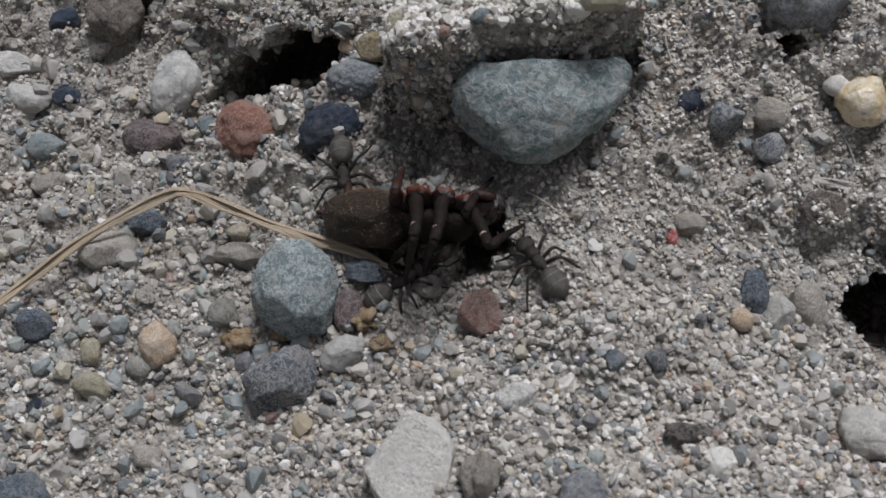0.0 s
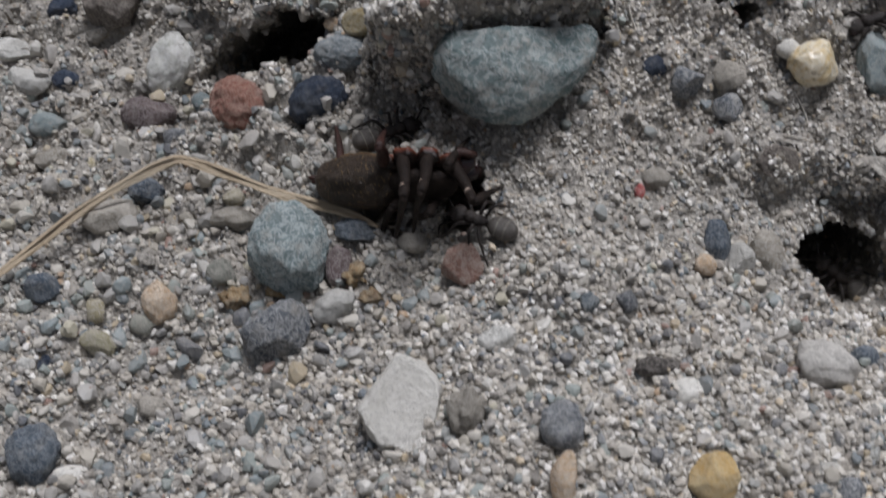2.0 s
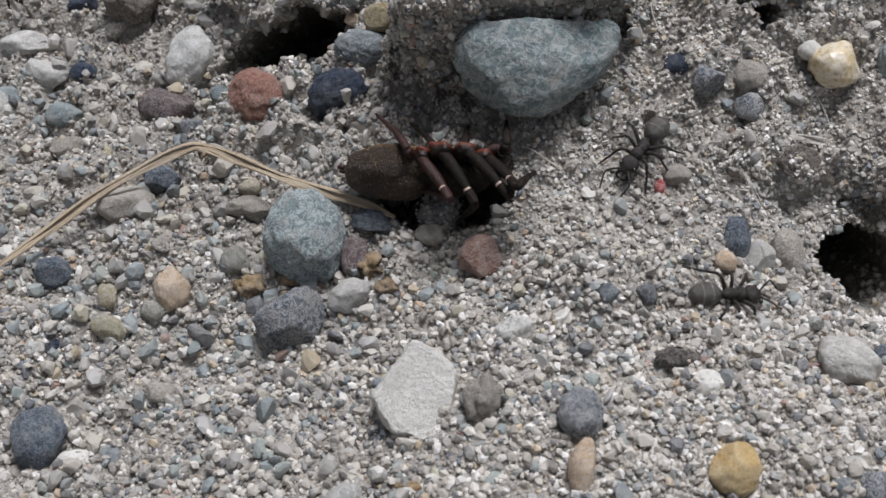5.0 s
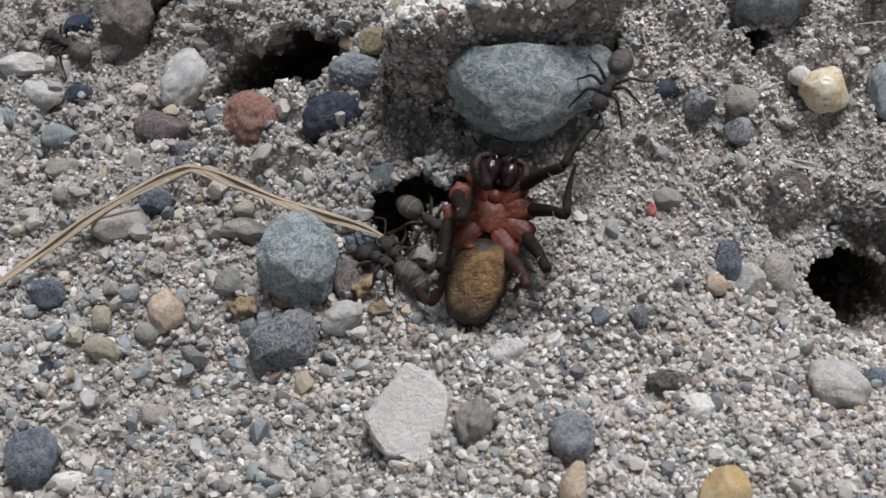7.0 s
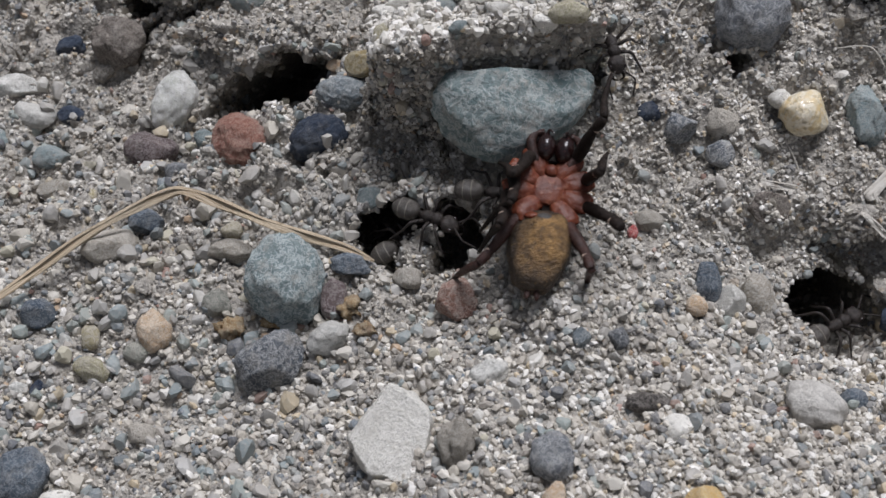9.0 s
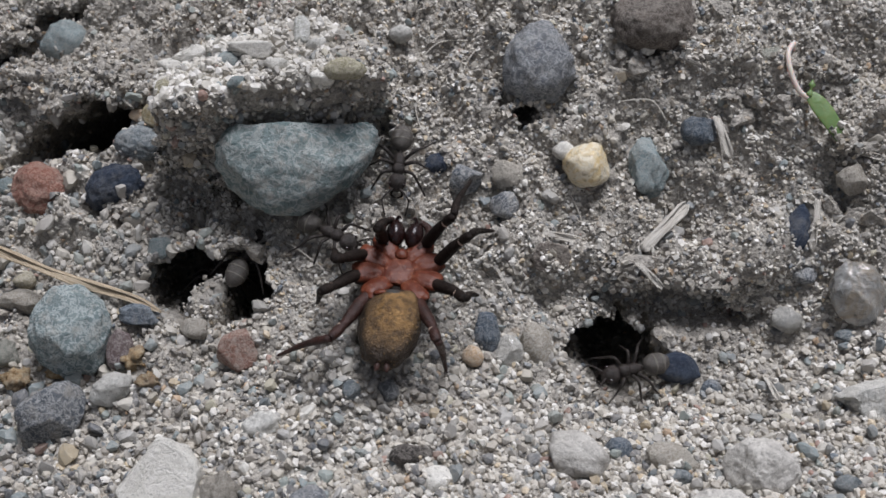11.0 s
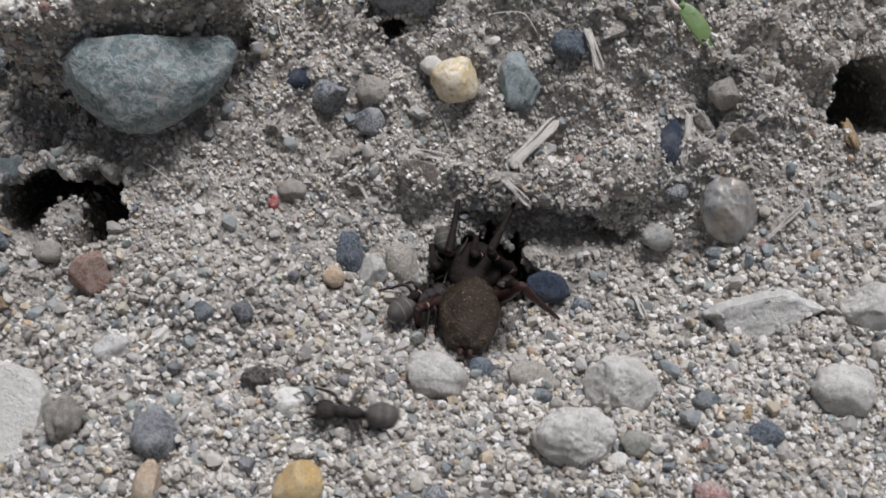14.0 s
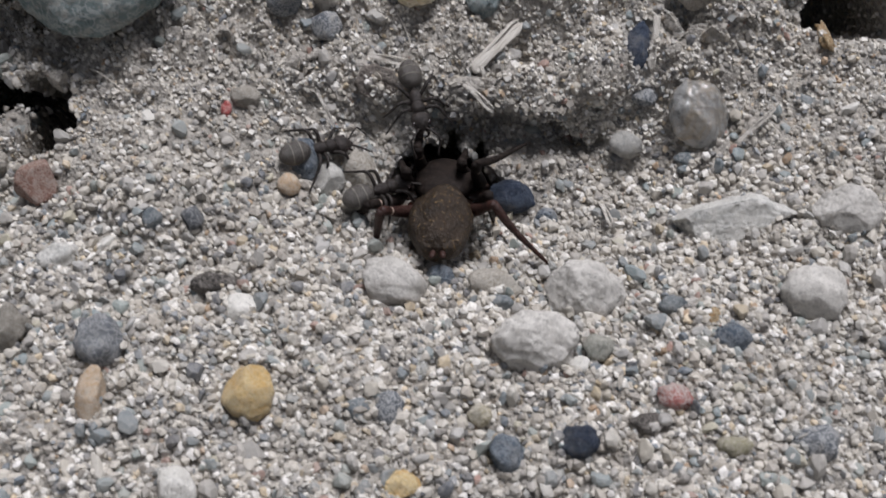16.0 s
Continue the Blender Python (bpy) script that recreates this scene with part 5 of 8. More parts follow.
ANT_BAND = hide_mat("ant_band", (0.16, 0.145, 0.12), (0.24, 0.22, 0.185), (0.3, 0.28, 0.24), 0.4)


def make_ant():
    """y to the head, z up; the feet stand 0.15 below the origin."""
    ant = tagged(new("ant"), "black-brown ant with silky grey gaster running on sand", "ant", group="ants round the spider")
    gaster = body_part("gaster", ant, ANT_GASTER, (0, -0.32, 0.02), (0.145, 0.20, 0.135), (8, 0, 0), 51, 0.01, ICO3, "silky grey-brown gaster", taper=0.06)
    for y, r in ((0.06, 0.145), (-0.05, 0.142)):
        band = new("band", sweep([(0, y - 0.008, 0), (0, y, 0), (0, y + 0.008, 0)], [r - 0.006, r, r - 0.006], 20, 0.95, "band", ANT_BAND))
        band.parent = gaster
    body_part("petiole", ant, ANT_BODY, (0, -0.105, 0.0), (0.035, 0.04, 0.075), seed=52, base=ICO3)
    body_part("thorax", ant, ANT_BODY, (0, 0.01, 0.02), (0.075, 0.12, 0.08), (-6, 0, 0), 53, 0.06, ICO3)
    body_part("pronotum", ant, ANT_BODY, (0, 0.13, 0.04), (0.085, 0.085, 0.08), (0, 0, 0), 54, 0.03, ICO3)
    head = body_part("head", ant, ANT_BODY, (0, 0.305, 0.01), (0.115, 0.125, 0.085), (-18, 0, 0), 55, 0.03, ICO3, taper=-0.18)
    for s in (-1, 1):
        body_part("eye", head, SP_DARK, (s * 0.092, 0.02, 0.035), (0.022, 0.03, 0.022), seed=56, base=ICO2)
        jaw = new("mandible", sweep(bent([(s * 0.06, 0.10, -0.02), (s * 0.07, 0.16, -0.03), (s * 0.01, 0.19, -0.035)]), [0.022 - 0.0012 * i for i in range(13)], 6, 0.6, "mandible", SP_LEG))
        jaw.parent = head
        horn = new("antenna", sweep(bent([(s * 0.045, 0.08, 0.05), (s * 0.14, 0.18, 0.11), (s * 0.17, 0.25, 0.10), (s * 0.13, 0.42, 0.02)]), [0.013] * 6 + [0.011] * 13, 6, 1, "antenna", ANT_BODY))
        horn.parent = head
        for i, (y, reach, back) in enumerate(((0.13, 0.30, 0.22), (0.04, 0.36, -0.02), (-0.03, 0.36, -0.26))):
            line = bent([(0, 0, 0), (s * reach * 0.42, back * 0.35, 0.11), (s * reach * 0.72, back * 0.75, -0.02), (s * reach, back * 1.25, -0.15)])
            leg = new("leg", sweep(line, [0.026 - 0.0009 * k for k in range(len(line))], 6, 1, "leg", ANT_BODY))
            leg.parent = ant
            leg.location = Vector((s * 0.055, y, -0.01)) * CM
            leg["side"], leg["row"] = s, i
    return ant


first_ant = make_ant()
ants = {"A": first_ant}
for key in "BCDGJKM":
    ants[key] = copy_thing(first_ant, pose(0, 0, 0.3))


def gait(ant, phase):
    """The six legs swing in two sets of three."""
    for leg in [o for o in ant.children if o.name.startswith("leg")]:
        s, i = leg["side"], leg["row"]
        place = leg.matrix_basis.translation.copy()
        rows = []
        for k in range(41):
            t = 0.4 * k
            swing = 14 * math.sin(2.6 * k + phase * 1.3 + (0 if (i + (s > 0)) % 2 else math.pi))
            rows.append((t, pose(place.x, place.y, place.z, 0, 4 * math.cos(2.1 * k + i + phase), swing)))
        walk(leg, rows)


def motions():
    walk(spider, [
        (0, pose(-0.00118, 0.00170, 0.00179, 31.7, -72.9, -129.5)),
        (1.5, pose(-0.00055, 0.00137, 0.00151, 29.1, -69.9, -125.2)),
        (2, pose(-0.00089, 0.00175, 0.00185, 30.7, -71.1, -127.0)),
        (3, pose(-0.00031, 0.00039, 0.00072, 36.7, -74.3, -133.6)),
        (3.5, pose(-0.00047, 0.00187, 0.00200, 36.1, -74.0, -133.2)),
        (4.2, pose(0.00003, 0.00146, 0.00166, 29.8, -72.2, -127.5)),
        (6.3, pose(0.00129, -0.00133, 0.00302, 26.0, -36.3, -96.6)),
        (6.5, pose(0.00137, -0.00196, 0.00287, 33.4, -17.8, -78.1)),
        (6.6, pose(0.00352, -0.00197, 0.00309, 12.0, -17.8, -46.5)),
        (7, pose(0.00603, -0.00373, 0.00305, 33.4, 4.6, -12.1)),
        (7.3, pose(0.00771, -0.00296, 0.00383, 19.8, 10.8, -18.1)),
        (7.5, pose(0.00791, -0.00238, 0.00425, 21.7, 12.1, -18.9)),
        (8, pose(0.00885, -0.00141, 0.00474, 33.0, 12.3, -13.9)),
        (8.5, pose(0.00983, -0.00098, 0.00501, 32.1, 13.0, -19.0)),
        (9, pose(0.01491, 0.00036, 0.00723, 21.5, 6.0, -8.1)),
        (9.5, pose(0.02056, 0.00236, 0.00868, 28.1, -0.3, 0.9)),
        (9.8, pose(0.01808, 0.00268, 0.00827, 34.7, -3.3, 0.8)),
        (10, pose(0.01990, 0.00229, 0.00780, 14.1, -4.9, 1.2)),
        (10.2, pose(0.02056, 0.00188, 0.00765, 15.4, -4.3, -4.2)),
        (11.2, pose(0.02479, -0.00390, 0.00565, 4.9, 4.1, -10.6)),
        (12.3, pose(0.02738, -0.00387, 0.00548, 2.6, 24.5, -46.7)),
        (12.5, pose(0.02778, -0.00362, 0.00568, 12.5, 27.9, -46.1)),
        (12.8, pose(0.02885, -0.00237, 0.00525, 3.5, 29.8, -38.4)),
        (13, pose(0.03345, -0.00223, 0.00440, -6.6, 32.3, -53.8)),
        (13.2, pose(0.03682, -0.00544, 0.00341, -15.1, 41.0, -70.5)),
        (13.3, pose(0.04030, -0.00675, 0.00242, -26.6, 47.5, -73.8)),
        (13.5, pose(0.04716, -0.00891, -0.00144, -45.9, 63.1, -94.9)),
        (13.6, pose(0.04712, -0.00958, -0.00253, 98.4, 112.7, 52.3)),
        (13.8, pose(0.05059, -0.00783, -0.00279, 15.5, 137.4, -3.1)),
        (14, pose(0.05039, -0.00688, -0.00479, 7.7, 175.1, -8.3)),
        (14.3, pose(0.05130, -0.00620, -0.00640, 2.4, 174.9, -11.0)),
        (14.5, pose(0.05209, -0.00541, -0.00612, 4.7, 174.5, -12.0)),
        (15, pose(0.05165, -0.00541, -0.00591, 0.8, 171.7, -8.3)),
        (15.5, pose(0.05186, -0.00521, -0.00572, 6.7, 177.8, -11.2)),
        (16, pose(0.05145, -0.00774, -0.00499, 15.1, 175.6, -6.5))])
    leg = spider_legs["a1"]
    walk(leg[0], [
        (0, pose(-0.00249, 0.00434, 0.00060, -16.7, 0.0, -86.3)),
        (0.6, pose(-0.00249, 0.00434, 0.00060, -15.5, 0.0, -88.2)),
        (1.2, pose(-0.00249, 0.00434, 0.00060, -16.4, 0.0, -85.7)),
        (1.8, pose(-0.00249, 0.00434, 0.00060, -15.5, 0.0, -88.9)),
        (2.4, pose(-0.00249, 0.00434, 0.00060, -12.3, 0.0, -87.6)),
        (3, pose(-0.00249, 0.00434, 0.00060, -15.4, 0.0, -85.3)),
        (3.6, pose(-0.00249, 0.00434, 0.00060, -14.6, 0.0, -88.5)),
        (4.2, pose(-0.00249, 0.00434, 0.00060, -11.3, 0.0, -85.9)),
        (5.2, pose(-0.00249, 0.00434, 0.00060, 5.8, -0.0, -70.8)),
        (6.3, pose(-0.00249, 0.00434, 0.00060, 15.3, -0.0, -80.5)),
        (6.6, pose(-0.00249, 0.00434, 0.00060, 46.0, -0.0, -94.7)),
        (7, pose(-0.00249, 0.00434, 0.00060, 67.4, -0.0, -146.5)),
        (7.5, pose(-0.00249, 0.00434, 0.00060, 66.6, 0.0, 173.5)),
        (8, pose(-0.00249, 0.00434, 0.00060, 66.6, 0.0, 173.5)),
        (8.5, pose(-0.00249, 0.00434, 0.00060, 71.6, 0.0, 169.9)),
        (9, pose(-0.00249, 0.00434, 0.00060, 38.8, -0.0, 157.7)),
        (9.5, pose(-0.00249, 0.00434, 0.00060, 61.4, 0.0, 149.6)),
        (10, pose(-0.00249, 0.00434, 0.00060, 61.4, 0.0, 149.6)),
        (10.2, pose(-0.00249, 0.00434, 0.00060, 61.4, 0.0, 149.6)),
        (11.2, pose(-0.00249, 0.00434, 0.00060, 63.4, -0.0, -176.7)),
        (12.3, pose(-0.00249, 0.00434, 0.00060, 72.0, -0.0, -154.6)),
        (12.5, pose(-0.00249, 0.00434, 0.00060, 73.1, -0.0, -125.1)),
        (13, pose(-0.00249, 0.00434, 0.00060, 42.7, -0.0, -124.4)),
        (13.25, pose(-0.00249, 0.00434, 0.00060, 26.6, -0.0, -126.5)),
        (13.5, pose(-0.00249, 0.00434, 0.00060, 16.0, -0.0, -134.9)),
        (13.75, pose(-0.00249, 0.00434, 0.00060, 11.7, -0.0, -132.2)),
        (14, pose(-0.00249, 0.00434, 0.00060, -38.8, 0.0, -157.6)),
        (14.5, pose(-0.00249, 0.00434, 0.00060, -44.2, 0.0, -171.2)),
        (15, pose(-0.00249, 0.00434, 0.00060, -37.2, 0.0, -164.9)),
        (15.5, pose(-0.00249, 0.00434, 0.00060, -39.7, 0.0, -162.4)),
        (16, pose(-0.00249, 0.00434, 0.00060, -42.2, 0.0, -177.2))])
    walk(leg[1], [
        (0, pose(0.00000, 0.00800, 0.00000, 40.1, 0.0, 166.7)),
        (0.6, pose(0.00000, 0.00800, 0.00000, 40.5, 0.0, 168.8)),
        (1.2, pose(0.00000, 0.00800, 0.00000, 40.6, 0.0, 167.4)),
        (1.8, pose(0.00000, 0.00800, 0.00000, 40.3, 0.0, 169.9)),
        (2.4, pose(0.00000, 0.00800, 0.00000, 37.9, 0.0, 169.1)),
        (3, pose(0.00000, 0.00800, 0.00000, 40.3, 0.0, 171.1)),
        (3.6, pose(0.00000, 0.00800, 0.00000, 41.1, 0.0, 169.9)),
        (4.2, pose(0.00000, 0.00800, 0.00000, 36.4, 0.0, 168.8)),
        (5.2, pose(0.00000, 0.00800, 0.00000, 54.2, -0.0, 164.5)),
        (6.3, pose(0.00000, 0.00800, 0.00000, 47.9, -0.0, 159.7)),
        (6.6, pose(0.00000, 0.00800, 0.00000, 19.2, -0.0, 166.7)),
        (7, pose(0.00000, 0.00800, 0.00000, 15.0, -0.0, 172.4)),
        (7.5, pose(0.00000, 0.00800, 0.00000, 0.9, 0.0, -158.0)),
        (8, pose(0.00000, 0.00800, 0.00000, 0.9, 0.0, -158.0)),
        (8.5, pose(0.00000, 0.00800, 0.00000, -4.8, 0.0, -157.8)),
        (9, pose(0.00000, 0.00800, 0.00000, -16.8, -0.0, -156.9)),
        (9.5, pose(0.00000, 0.00800, 0.00000, 3.3, 0.0, -165.4)),
        (10, pose(0.00000, 0.00800, 0.00000, 3.3, 0.0, -165.4)),
        (10.2, pose(0.00000, 0.00800, 0.00000, 3.3, 0.0, -165.4)),
        (11.2, pose(0.00000, 0.00800, 0.00000, 30.6, -0.0, 172.4)),
        (12.3, pose(0.00000, 0.00800, 0.00000, 50.7, -0.0, 152.6)),
        (12.5, pose(0.00000, 0.00800, 0.00000, 35.8, -0.0, 130.3)),
        (13, pose(0.00000, 0.00800, 0.00000, -32.4, -0.0, 137.0)),
        (13.25, pose(0.00000, 0.00800, 0.00000, -24.0, -0.0, 141.0)),
        (13.5, pose(0.00000, 0.00800, 0.00000, -25.1, -0.0, 153.7)),
        (13.75, pose(0.00000, 0.00800, 0.00000, -25.5, -0.0, 177.5)),
        (14, pose(0.00000, 0.00800, 0.00000, -17.5, 0.0, 157.9)),
        (14.5, pose(0.00000, 0.00800, 0.00000, -18.0, 0.0, 166.0)),
        (15, pose(0.00000, 0.00800, 0.00000, -4.5, 0.0, 165.3)),
        (15.5, pose(0.00000, 0.00800, 0.00000, -10.9, 0.0, 161.0)),
        (16, pose(0.00000, 0.00800, 0.00000, -22.8, 0.0, 179.9))])
    leg = spider_legs["a2"]
    walk(leg[0], [
        (0, pose(-0.00436, 0.00197, 0.00060, -49.2, 0.0, -92.0)),
        (0.6, pose(-0.00436, 0.00197, 0.00060, -47.5, 0.0, -93.6)),
        (1.2, pose(-0.00436, 0.00197, 0.00060, -49.4, 0.0, -94.2)),
        (1.8, pose(-0.00436, 0.00197, 0.00060, -50.4, 0.0, -95.2)),
        (2.4, pose(-0.00436, 0.00197, 0.00060, -49.1, 0.0, -95.7)),
        (3, pose(-0.00436, 0.00197, 0.00060, -47.4, 0.0, -92.1)),
        (3.6, pose(-0.00436, 0.00197, 0.00060, -48.1, 0.0, -96.3)),
        (4.2, pose(-0.00436, 0.00197, 0.00060, -49.6, 0.0, -93.8)),
        (5.2, pose(-0.00436, 0.00197, 0.00060, 14.7, -0.0, -91.9)),
        (6.3, pose(-0.00436, 0.00197, 0.00060, 25.3, -0.0, -94.5)),
        (6.6, pose(-0.00436, 0.00197, 0.00060, 44.4, -0.0, -102.5)),
        (7, pose(-0.00436, 0.00197, 0.00060, 54.6, -0.0, -161.7)),
        (7.5, pose(-0.00436, 0.00197, 0.00060, 64.6, 0.0, 177.9)),
        (8, pose(-0.00436, 0.00197, 0.00060, 64.6, 0.0, 177.9)),
        (8.5, pose(-0.00436, 0.00197, 0.00060, 58.3, 0.0, -172.2)),
        (9, pose(-0.00436, 0.00197, 0.00060, 35.5, 0.0, -180.0)),
        (9.5, pose(-0.00436, 0.00197, 0.00060, 36.9, 0.0, 132.0)),
        (10, pose(-0.00436, 0.00197, 0.00060, 36.9, 0.0, 132.0)),
        (10.2, pose(-0.00436, 0.00197, 0.00060, 36.9, 0.0, 132.0)),
        (11.2, pose(-0.00436, 0.00197, 0.00060, 42.8, -0.0, 154.4)),
        (12.3, pose(-0.00436, 0.00197, 0.00060, 58.2, -0.0, 132.8)),
        (12.5, pose(-0.00436, 0.00197, 0.00060, 55.1, -0.0, 138.2)),
        (13, pose(-0.00436, 0.00197, 0.00060, 59.7, -0.0, 156.1)),
        (13.25, pose(-0.00436, 0.00197, 0.00060, 42.6, -0.0, 164.6)),
        (13.5, pose(-0.00436, 0.00197, 0.00060, 33.4, -0.0, 178.4)),
        (13.75, pose(-0.00436, 0.00197, 0.00060, 6.1, -0.0, 174.1)),
        (14, pose(-0.00436, 0.00197, 0.00060, -52.9, 0.0, -152.9)),
        (14.5, pose(-0.00436, 0.00197, 0.00060, -54.9, 0.0, -170.9)),
        (15, pose(-0.00436, 0.00197, 0.00060, -41.0, 0.0, -168.2)),
        (15.5, pose(-0.00436, 0.00197, 0.00060, -47.0, 0.0, -172.7)),
        (16, pose(-0.00436, 0.00197, 0.00060, -49.7, 0.0, -175.1))])
    walk(leg[1], [
        (0, pose(0.00000, 0.00800, 0.00000, -25.6, 0.0, -132.5)),
        (0.6, pose(0.00000, 0.00800, 0.00000, -21.7, 0.0, -135.3)),
        (1.2, pose(0.00000, 0.00800, 0.00000, -22.0, 0.0, -137.1)),
        (1.8, pose(0.00000, 0.00800, 0.00000, -24.8, 0.0, -135.1)),
        (2.4, pose(0.00000, 0.00800, 0.00000, -21.7, 0.0, -134.4)),
        (3, pose(0.00000, 0.00800, 0.00000, -26.2, 0.0, -134.6)),
        (3.6, pose(0.00000, 0.00800, 0.00000, -20.8, 0.0, -133.8)),
        (4.2, pose(0.00000, 0.00800, 0.00000, -20.6, 0.0, -132.4)),
        (5.2, pose(0.00000, 0.00800, 0.00000, 60.1, -0.0, 176.7)),
        (6.3, pose(0.00000, 0.00800, 0.00000, 56.4, -0.0, 172.8)),
        (6.6, pose(0.00000, 0.00800, 0.00000, 23.1, -0.0, 156.9)),
        (7, pose(0.00000, 0.00800, 0.00000, 1.9, -0.0, 166.4)),
        (7.5, pose(0.00000, 0.00800, 0.00000, -7.4, 0.0, -162.9)),
        (8, pose(0.00000, 0.00800, 0.00000, -7.4, 0.0, -162.9)),
        (8.5, pose(0.00000, 0.00800, 0.00000, -19.6, 0.0, -160.4)),
        (9, pose(0.00000, 0.00800, 0.00000, -51.0, 0.0, -149.1)),
        (9.5, pose(0.00000, 0.00800, 0.00000, -32.6, 0.0, -120.1)),
        (10, pose(0.00000, 0.00800, 0.00000, -32.6, 0.0, -120.1)),
        (10.2, pose(0.00000, 0.00800, 0.00000, -32.6, 0.0, -120.1)),
        (11.2, pose(0.00000, 0.00800, 0.00000, 0.6, -0.0, -154.8)),
        (12.3, pose(0.00000, 0.00800, 0.00000, 8.7, -0.0, -123.0)),
        (12.5, pose(0.00000, 0.00800, 0.00000, 13.0, -0.0, -120.2)),
        (13, pose(0.00000, 0.00800, 0.00000, 30.8, -0.0, -132.0)),
        (13.25, pose(0.00000, 0.00800, 0.00000, 36.8, -0.0, -143.7)),
        (13.5, pose(0.00000, 0.00800, 0.00000, 20.1, -0.0, -154.9)),
        (13.75, pose(0.00000, 0.00800, 0.00000, -1.4, -0.0, -154.0)),
        (14, pose(0.00000, 0.00800, 0.00000, -53.4, 0.0, 160.9)),
        (14.5, pose(0.00000, 0.00800, 0.00000, -28.0, 0.0, -160.5)),
        (15, pose(0.00000, 0.00800, 0.00000, -21.7, 0.0, -135.4)),
        (15.5, pose(0.00000, 0.00800, 0.00000, -28.7, 0.0, -133.1)),
        (16, pose(0.00000, 0.00800, 0.00000, -28.5, 0.0, -138.3))])
    leg = spider_legs["a3"]
    walk(leg[0], [
        (0, pose(-0.00456, -0.00111, 0.00060, -41.0, 0.0, -106.3)),
        (0.6, pose(-0.00456, -0.00111, 0.00060, -38.1, 0.0, -110.2)),
        (1.2, pose(-0.00456, -0.00111, 0.00060, -43.9, 0.0, -109.7)),
        (1.8, pose(-0.00456, -0.00111, 0.00060, -41.7, 0.0, -107.1)),
        (2.4, pose(-0.00456, -0.00111, 0.00060, -39.6, 0.0, -108.4)),
        (3, pose(-0.00456, -0.00111, 0.00060, -38.2, 0.0, -110.5)),
        (3.6, pose(-0.00456, -0.00111, 0.00060, -39.0, 0.0, -109.3)),
        (4.2, pose(-0.00456, -0.00111, 0.00060, -38.8, 0.0, -110.3)),
        (5.2, pose(-0.00456, -0.00111, 0.00060, 8.7, -0.0, -92.8)),
        (6.3, pose(-0.00456, -0.00111, 0.00060, 10.2, -0.0, -100.9)),
        (6.6, pose(-0.00456, -0.00111, 0.00060, 21.5, -0.0, -134.8)),
        (7, pose(-0.00456, -0.00111, 0.00060, 28.2, -0.0, -177.2)),
        (7.5, pose(-0.00456, -0.00111, 0.00060, 42.1, 0.0, -163.7)),
        (8, pose(-0.00456, -0.00111, 0.00060, 42.1, 0.0, -163.7)),
        (8.5, pose(-0.00456, -0.00111, 0.00060, 35.6, 0.0, -159.8)),
        (9, pose(-0.00456, -0.00111, 0.00060, 34.1, 0.0, 174.1)),
        (9.5, pose(-0.00456, -0.00111, 0.00060, 4.4, 0.0, 139.4)),
        (10, pose(-0.00456, -0.00111, 0.00060, 4.4, 0.0, 139.4)),
        (10.2, pose(-0.00456, -0.00111, 0.00060, 4.4, 0.0, 139.4)),
        (11.2, pose(-0.00456, -0.00111, 0.00060, 31.9, -0.0, 154.3)),
        (12.3, pose(-0.00456, -0.00111, 0.00060, 32.1, -0.0, 170.7)),
        (12.5, pose(-0.00456, -0.00111, 0.00060, 26.4, -0.0, 159.8)),
        (13, pose(-0.00456, -0.00111, 0.00060, 38.9, -0.0, -174.5)),
        (13.25, pose(-0.00456, -0.00111, 0.00060, 24.6, -0.0, -179.3)),
        (13.5, pose(-0.00456, -0.00111, 0.00060, 1.3, -0.0, 174.6)),
        (13.75, pose(-0.00456, -0.00111, 0.00060, -17.3, -0.0, 171.3)),
        (14, pose(-0.00456, -0.00111, 0.00060, -42.6, 0.0, 171.5)),
        (14.5, pose(-0.00456, -0.00111, 0.00060, -41.3, 0.0, 170.9)),
        (15, pose(-0.00456, -0.00111, 0.00060, -34.8, 0.0, 166.7)),
        (15.5, pose(-0.00456, -0.00111, 0.00060, -35.3, 0.0, 168.1)),
        (16, pose(-0.00456, -0.00111, 0.00060, -35.5, 0.0, 171.8))])
